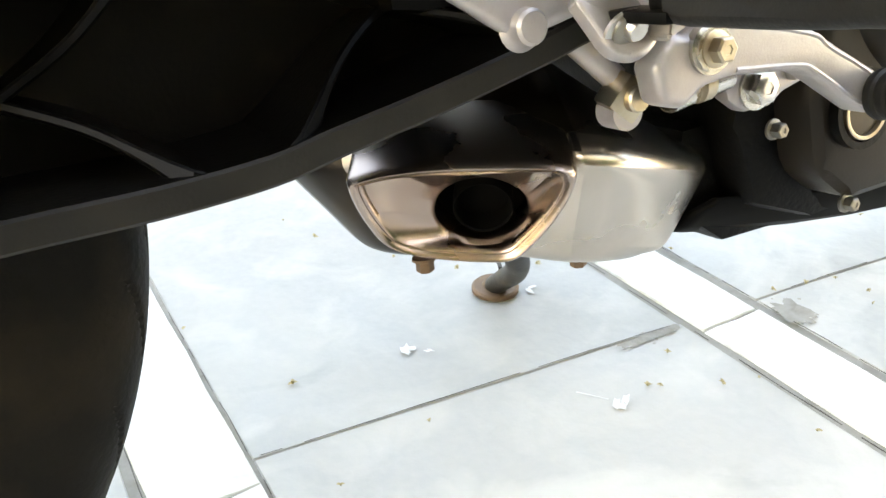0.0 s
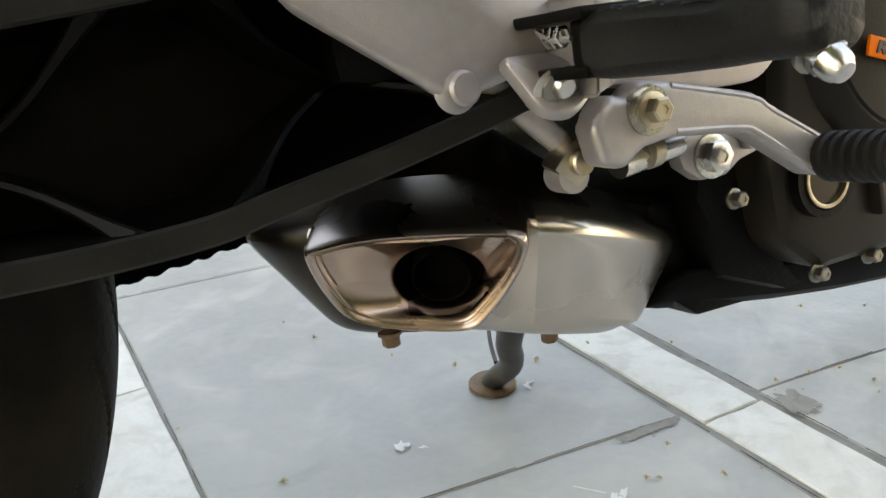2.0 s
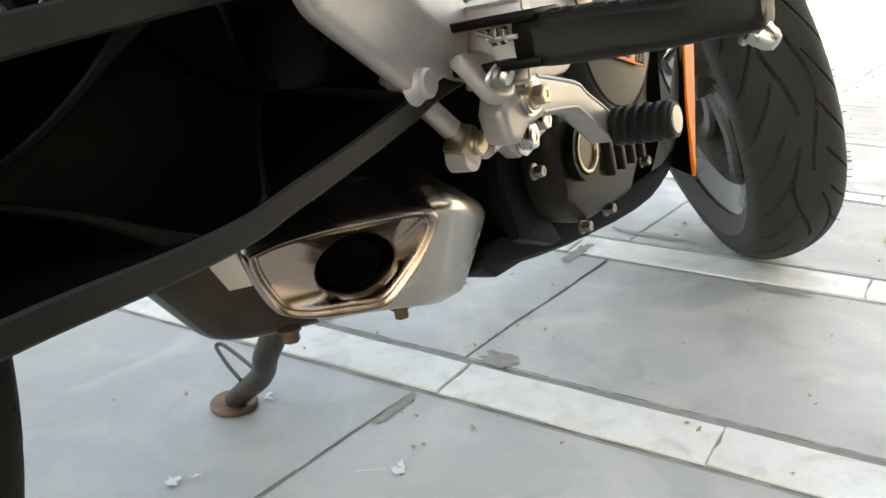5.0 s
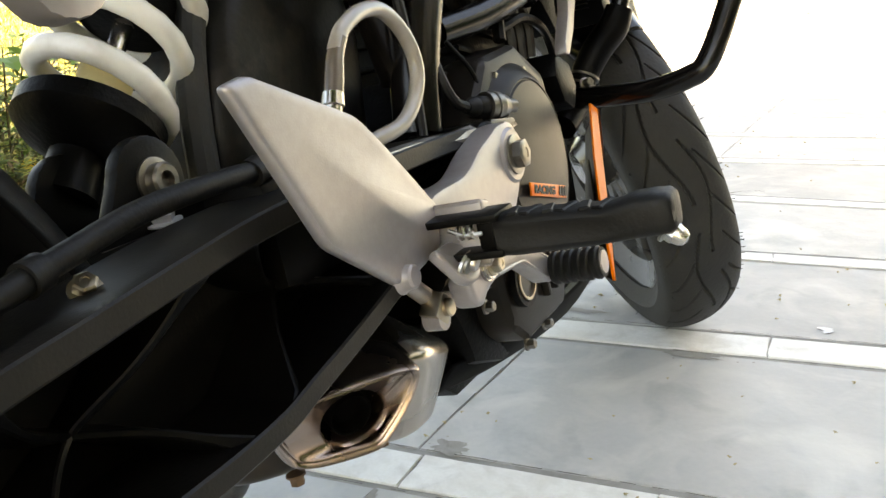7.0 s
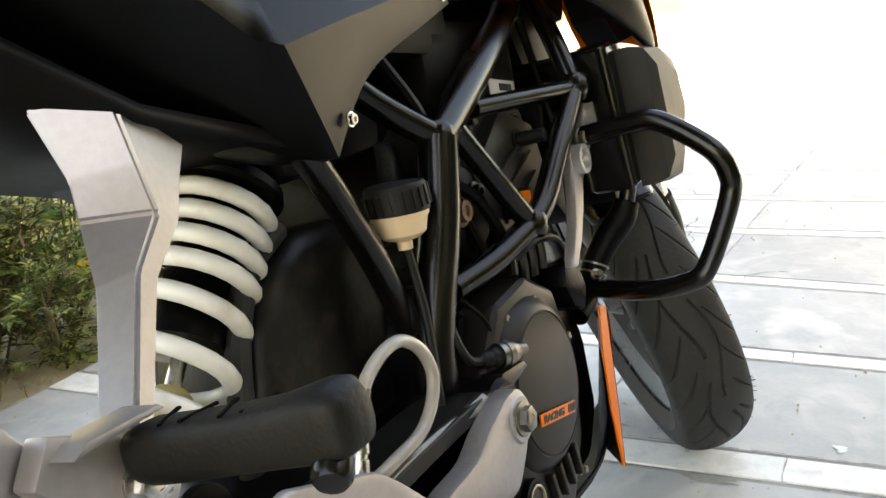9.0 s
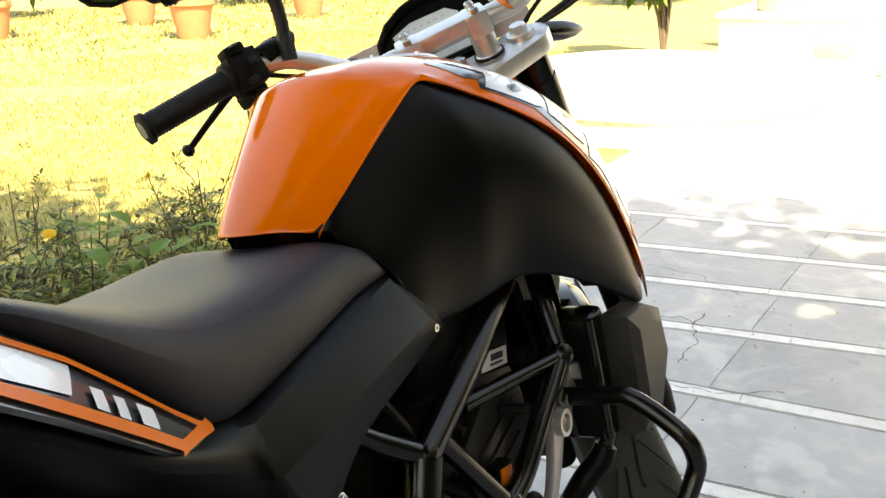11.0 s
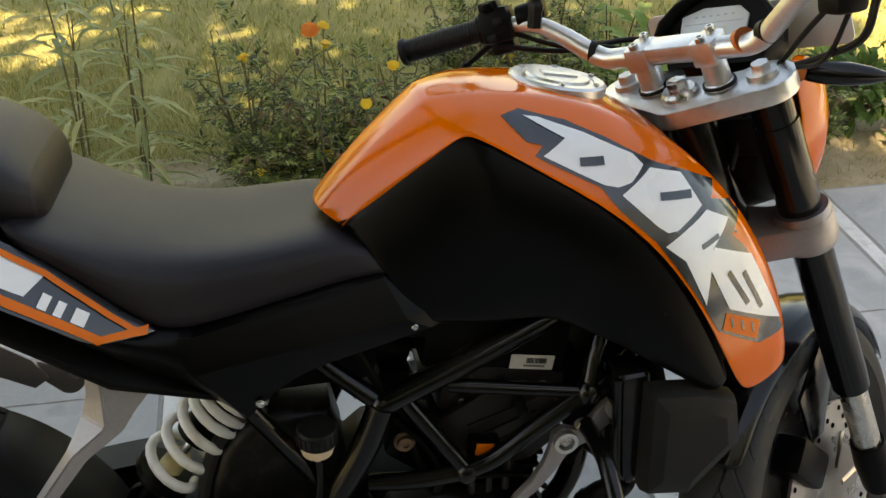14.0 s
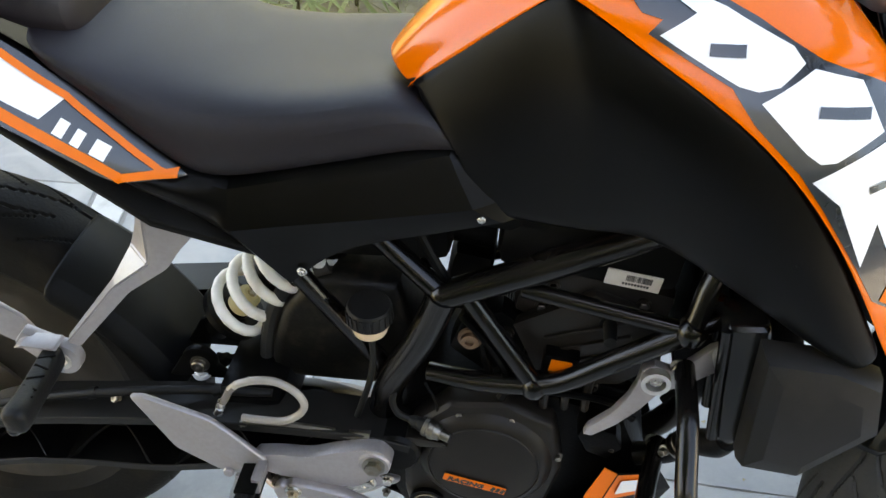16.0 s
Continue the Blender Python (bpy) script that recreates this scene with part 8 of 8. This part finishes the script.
        part("peg_end_cap", lathe([(0.0, 0.0085), (0.009, 0.0085), (0.0115, 0.0068), (0.012, 0)], (0.242, sy * 0.283, PEG_Z - 0.008), (-0.75, sy * 0.3, -0.45), 16), M_GLOSS, pg, "glossy black end screw")


foot_controls()


# -- graphics laid on the painted skins --
def decal(name, poly, ob, mat, parent, label="", lift=0.0010, fine=0.010):
    """A thin sticker: an outline in x and z, laid from the right onto a skin."""
    bpy.context.view_layer.update()
    tree = BVHTree.FromObject(ob, bpy.context.evaluated_depsgraph_get())
    bm = bmesh.new()
    bm.faces.new([bm.verts.new((x, 0, z)) for x, z in poly])
    bm.normal_update()
    bmesh.ops.triangulate(bm, faces=bm.faces[:])
    for _ in range(6):
        long = [e for e in bm.edges if e.calc_length() > fine]
        if not long:
            break
        bmesh.ops.subdivide_edges(bm, edges=long, cuts=1)
        bm.normal_update()
        bmesh.ops.triangulate(bm, faces=bm.faces[:])
    for v in bm.verts:
        hit = tree.ray_cast(Vector((v.co.x, -1.0, v.co.z)), Vector((0, 1, 0)))
        if hit[0] is None:
            hit = tree.find_nearest(Vector((v.co.x, -0.2, v.co.z)))
        n = hit[1] if hit[1].y < 0 else -hit[1]
        v.co = hit[0] + n * lift
    return part(name, bm, mat, parent, label, angle=1.5)


def band(line, width):
    """An outline round a bent line, for a narrow stripe."""
    L = [Vector((x, z)) for x, z in line]
    a, b = [], []
    for k, p in enumerate(L):
        t = (L[min(k + 1, len(L) - 1)] - L[max(k - 1, 0)]).normalized()
        n = Vector((-t.y, t.x))
        a.append((p + n * width / 2)[:])
        b.append((p - n * width / 2)[:])
    return a + b[::-1]


def graphics():
    tank, tail = SHELL[0], TAIL[0]
    grey = [(.828, .997), (.851, 1.0), (.901, .987), (.944, .968), (.999, .938), (1.044, .92), (1.086, .90), (1.070, .888), (1.130, .867), (1.095, .845), (1.116, .825),
            (1.186, .700), (1.138, .700), (1.070, .738), (1.048, .774), (1.010, .83), (.986, .861), (.945, .90), (.925, .926), (.856, .961), (.867, .97), (.85, .974)]
    decal("tank_graphic", grey, tank, M_GREY_DECAL, tank, "dark grey backing of the tank graphic", 0.0009)
    # four slanted white blocks, each split by a thin dark bar
    A = [(.853, .995), (.87, .992), (.918, .975), (.973, .949), (.983, .938), (.963, .925), (.946, .923), (.93, .927), (.865, .96), (.894, .973)]
    B = [(.949, .915), (.991, .934), (1.033, .921), (1.053, .886), (1.015, .868), (1.002, .868), (.989, .877)]
    C = [(.997, .854), (1.059, .88), (1.092, .863), (1.063, .838), (1.051, .775), (1.023, .833)]
    F = [(1.065, .839), (1.124, .815), (1.176, .719), (1.086, .761), (1.054, .822)]
    for p in (A, B, C, F):
        decal("white_shape", p, tank, M_WHITE_DECAL, tank, "bold slanted white graphic block", 0.0018)
    for line, w in (([(.905, .951), (.934, .949)], .008), ([(.996, .906), (1.040, .900)], .008), ([(1.046, .843), (1.072, .850)], .006), ([(1.084, .806), (1.115, .760)], .006), ([(1.108, .800), (1.138, .748)], .006)):
        decal("dark_bar", band(line, w), tank, M_GREY_DECAL, tank, "", 0.0027)
    decal("orange_shape", [(1.076, .738), (1.081, .758), (1.137, .731), (1.132, .708)], tank, M_ORANGE_FLAT, tank, "small orange bar below the white shapes", 0.0018)
    for k in range(3):
        decal("dark_bar", band([(1.088 + .017 * k, .750 - .0082 * k), (1.091 + .017 * k, .737 - .0082 * k)], 0.0035), tank, M_GREY_DECAL, tank, "", 0.0027)
    # tail: white patch, orange edging, white bars
    decal("white_patch", [(.12, 1.002), (.20, .9655), (.270, .9225), (.300, .8985), (.322, .8785), (.304, .8685), (.24, .914), (.20, .937), (.12, .983)], tail, M_WHITE_DECAL, tail, "white patch on the tail panel", 0.0010)
    low = [(.413, .7945), (.394, .799), (.366, .8035), (.340, .8255), (.310, .8495), (.240, .905), (.146, .9625), (.02, 1.010)]
    upp = [(.412, .8000), (.402, .807), (.384, .8240), (.358, .851), (.326, .8835), (.271, .926), (.180, .982), (.03, 1.037)]
    decal("orange_edging", band([(x + .0010, z + .0018) for x, z in low], 0.0075), tail, M_ORANGE_FLAT, tail, "orange edging line", 0.0022, 0.006)
    decal("orange_edging", band([(x - .0032, z - .0032) for x, z in upp[:6]], 0.0042), tail, M_ORANGE_FLAT, tail, "orange edging line", 0.0024, 0.006)
    for k, w in enumerate((0.010, 0.009, 0.015)):
        x, z = .317 + (0, .0135, .0285)[k], .8585 - (0, .0115, .0235)[k]
        decal("white_bar", [(x - .003, z - .003), (x + .004, z + .007), (x + .004 + w * .78, z + .007 - w * .64), (x - .003 + w * .78, z - .003 - w * .64)], tail, M_WHITE_DECAL, tail, "", 0.0022)


graphics()


# ---- marks, dirt and fallen bits on the paving ----
def marks():
    rnd = random.Random(17)
    bm = bmesh.new()
    for x, y, r, n in ((.534, .253, .013, 3), (.654, .098, .013, 3), (1.423, -.279, .018, 3), (.691, .287, .010, 2), (.548, .245, .006, 2)):
        for _ in range(n):
            ox, oy, a = x + rnd.uniform(-r, r) * .6, y + rnd.uniform(-r, r) * .6, rnd.uniform(0, 3)
            P = []
            for k in range(9):
                w = 6.283 * k / 9
                q = r * rnd.uniform(.3, .8)
                u, v = q * math.cos(w), q * .45 * math.sin(w)
                P.append(bm.verts.new((ox + u * math.cos(a) - v * math.sin(a), oy + u * math.sin(a) + v * math.cos(a), .0016 + rnd.uniform(0, .0004))))
            bm.faces.new(P)
    for x, y, dx, dy in ((.630, .129, .018, -.022), (1.46, .30, .03, .05)):
        tube([(x, y, .0012), (x + dx * .5, y + dy * .5, .0012), (x + dx, y + dy, .0012)], .0006, 4, 2, bm=bm, flat=.3)
    tagged(mesh_object("paint_chips", bm, M_CHIP, smooth=False), "white paint chips and scratches on the slate paving", "paint chips", kind="stuff")
    # old mortar spread thinly beside the joints, with crumbs round it
    bm = bmesh.new()
    for x, y, lx, ly in ((.742, .161, .040, .008), (.893, .122, .018, .030), (1.248, .185, .05, .012), (1.262, -.10, .012, .06), (1.378, .12, .012, .07)):
        P, f = [], [rnd.uniform(0, 6.283) for _ in range(4)]
        for k in range(56):
            w = 6.283 * k / 56
            q = .78 + .12 * math.sin(2 * w + f[0]) + .10 * math.sin(5 * w + f[1]) + .08 * math.sin(9 * w + f[2]) + rnd.uniform(-.07, .07)
            c, s = math.cos(w), math.sin(w)
            P.append(bm.verts.new((x + lx * q * math.copysign(abs(c) ** .7, c), y + ly * q * math.copysign(abs(s) ** .7, s), .0013)))
        bm.faces.new(P)
        for _ in range(12):
            ox, oy, r = x + rnd.gauss(0, .7) * lx, y + rnd.gauss(0, .7) * ly, rnd.uniform(.0008, .0026)
            bm.faces.new([bm.verts.new((ox + r * rnd.uniform(.6, 1.3) * math.cos(6.283 * k / 7), oy + r * rnd.uniform(.6, 1.0) * math.sin(6.283 * k / 7), .0017)) for k in range(7)])
    tagged(mesh_object("mortar_spread", bm, M_MORTAR, smooth=False), "pale old mortar spread thinly beside the paving joints", "mortar", kind="stuff")
    # dry husks
    bm = bmesh.new()
    spots = [(.874, .279), (1.060, .265), (1.118, .163), (.980, .145), (.988, .111), (.750, .074), (.783, .064), (.527, .564), (.543, .507), (.648, .364), (.727, .328),
             (.926, -.046), (1.038, -.044), (.420, .266), (.405, .129), (.36, .40), (.50, .16), (.69, .105), (.70, .10), (.60, .42)]
    for _ in range(210):
        spots.append((rnd.uniform(.75, 3.4), rnd.uniform(-1.2, 1.2)))
    for _ in range(16):
        spots.append((rnd.gauss(1.05, .22), rnd.gauss(.02, .22)))
    for x, y in spots:
        s = rnd.uniform(.0024, .0046) * (1 if x < 1.3 else 1.3)
        o = Vector((x, y, .0022))
        for _ in range(rnd.randint(2, 4)):
            d = rand_dir(rnd, 0.0, .5)
            leaf(bm, o - d * s * .5, d, s * 1.7, s * .8, .1)
        lathe([(0, s * .25), (s * .35, s * .35), (s * .7, 0)], o - Vector((0, 0, .0012)), (0, 0, 1), 6, bm)
    tagged(mesh_object("dry_husks", bm, M_HUSK, smooth=False), "small dry flower husks scattered over the paving", "husks", kind="stuff")
    # dirt in the joints and old cracks: thin uneven ribbons
    bm = bmesh.new()

    def ribbon(pts, w, step=.018, wob=.0016, skip=.12):
        P = [Vector((*p, 0)) for p in pts]
        for a, b in zip(P, P[1:]):
            d = b - a
            n = max(2, int(d.length / step))
            t = d.normalized()
            s = Vector((-t.y, t.x, 0))
            prev = None
            for k in range(n + 1):
                c = a + d * (k / n) + s * (noise.noise((a + d * (k / n)) * 23) * wob)
                h = w * (0.45 + 0.9 * abs(noise.noise((a + d * (k / n)) * 31 + Vector((9, 0, 0)))))
                cur = (bm.verts.new(c - s * h + Vector((0, 0, .0021))), bm.verts.new(c + s * h + Vector((0, 0, .0021))))
                if prev and rnd.random() > skip:
                    bm.faces.new((prev[0], prev[1], cur[1], cur[0]))
                prev = cur
    for i in range(4, 14):
        for j in (3, 4, 5):
            x0, x1 = STRIPS[i][0] + .05, STRIPS[i + 1][0] - .05
            ribbon([(x0, joint_y(j, STRIPS[i][0], i)), (x1, joint_y(j, STRIPS[i + 1][0], i))], .0008, skip=.25)
    for i in range(4, 9):
        for e in (-1, 1):
            ribbon([(strip_x(i, e, y) + e * (.010 if i > 5 else .003), y) for y in (-1.6, -.6, .2, LAWN_EDGE)], .0010 if i > 5 else .0006, skip=.4)
    for pts in ([(3.547, .736), (3.304, .724), (3.037, .733)], [(2.694, .239), (2.561, .232), (2.468, .197), (2.311, .207)], [(2.555, .643), (2.554, .53), (2.548, .448), (2.639, .286), (2.571, .184)],
                [(2.139, .357), (2.17, .245), (2.183, .152), (2.188, .059), (2.262, -.087)], [(3.056, .524), (3.023, .346), (2.903, .168)]):
        ribbon(pts, .0022, .010, .02, .06)
    bmesh.ops.delete(bm, geom=[v for v in bm.verts if not v.link_faces], context="VERTS")
    tagged(mesh_object("joint_dirt", bm, M_CRACK, smooth=False), "dark dirt in the paving joints and old cracks", "dirt", kind="stuff")


marks()


def flatten(thing):
    """Keeps every piece within two levels below its thing."""
    for ob in bpy.data.objects:
        chain, p = [], ob
        while p is not None:
            chain.append(p)
            p = p.parent
        if chain[-1] is thing and len(chain) > 3:
            ob.parent = chain[-2]


flatten(bike)


# ---- paving pieces, last ----
build_paving()
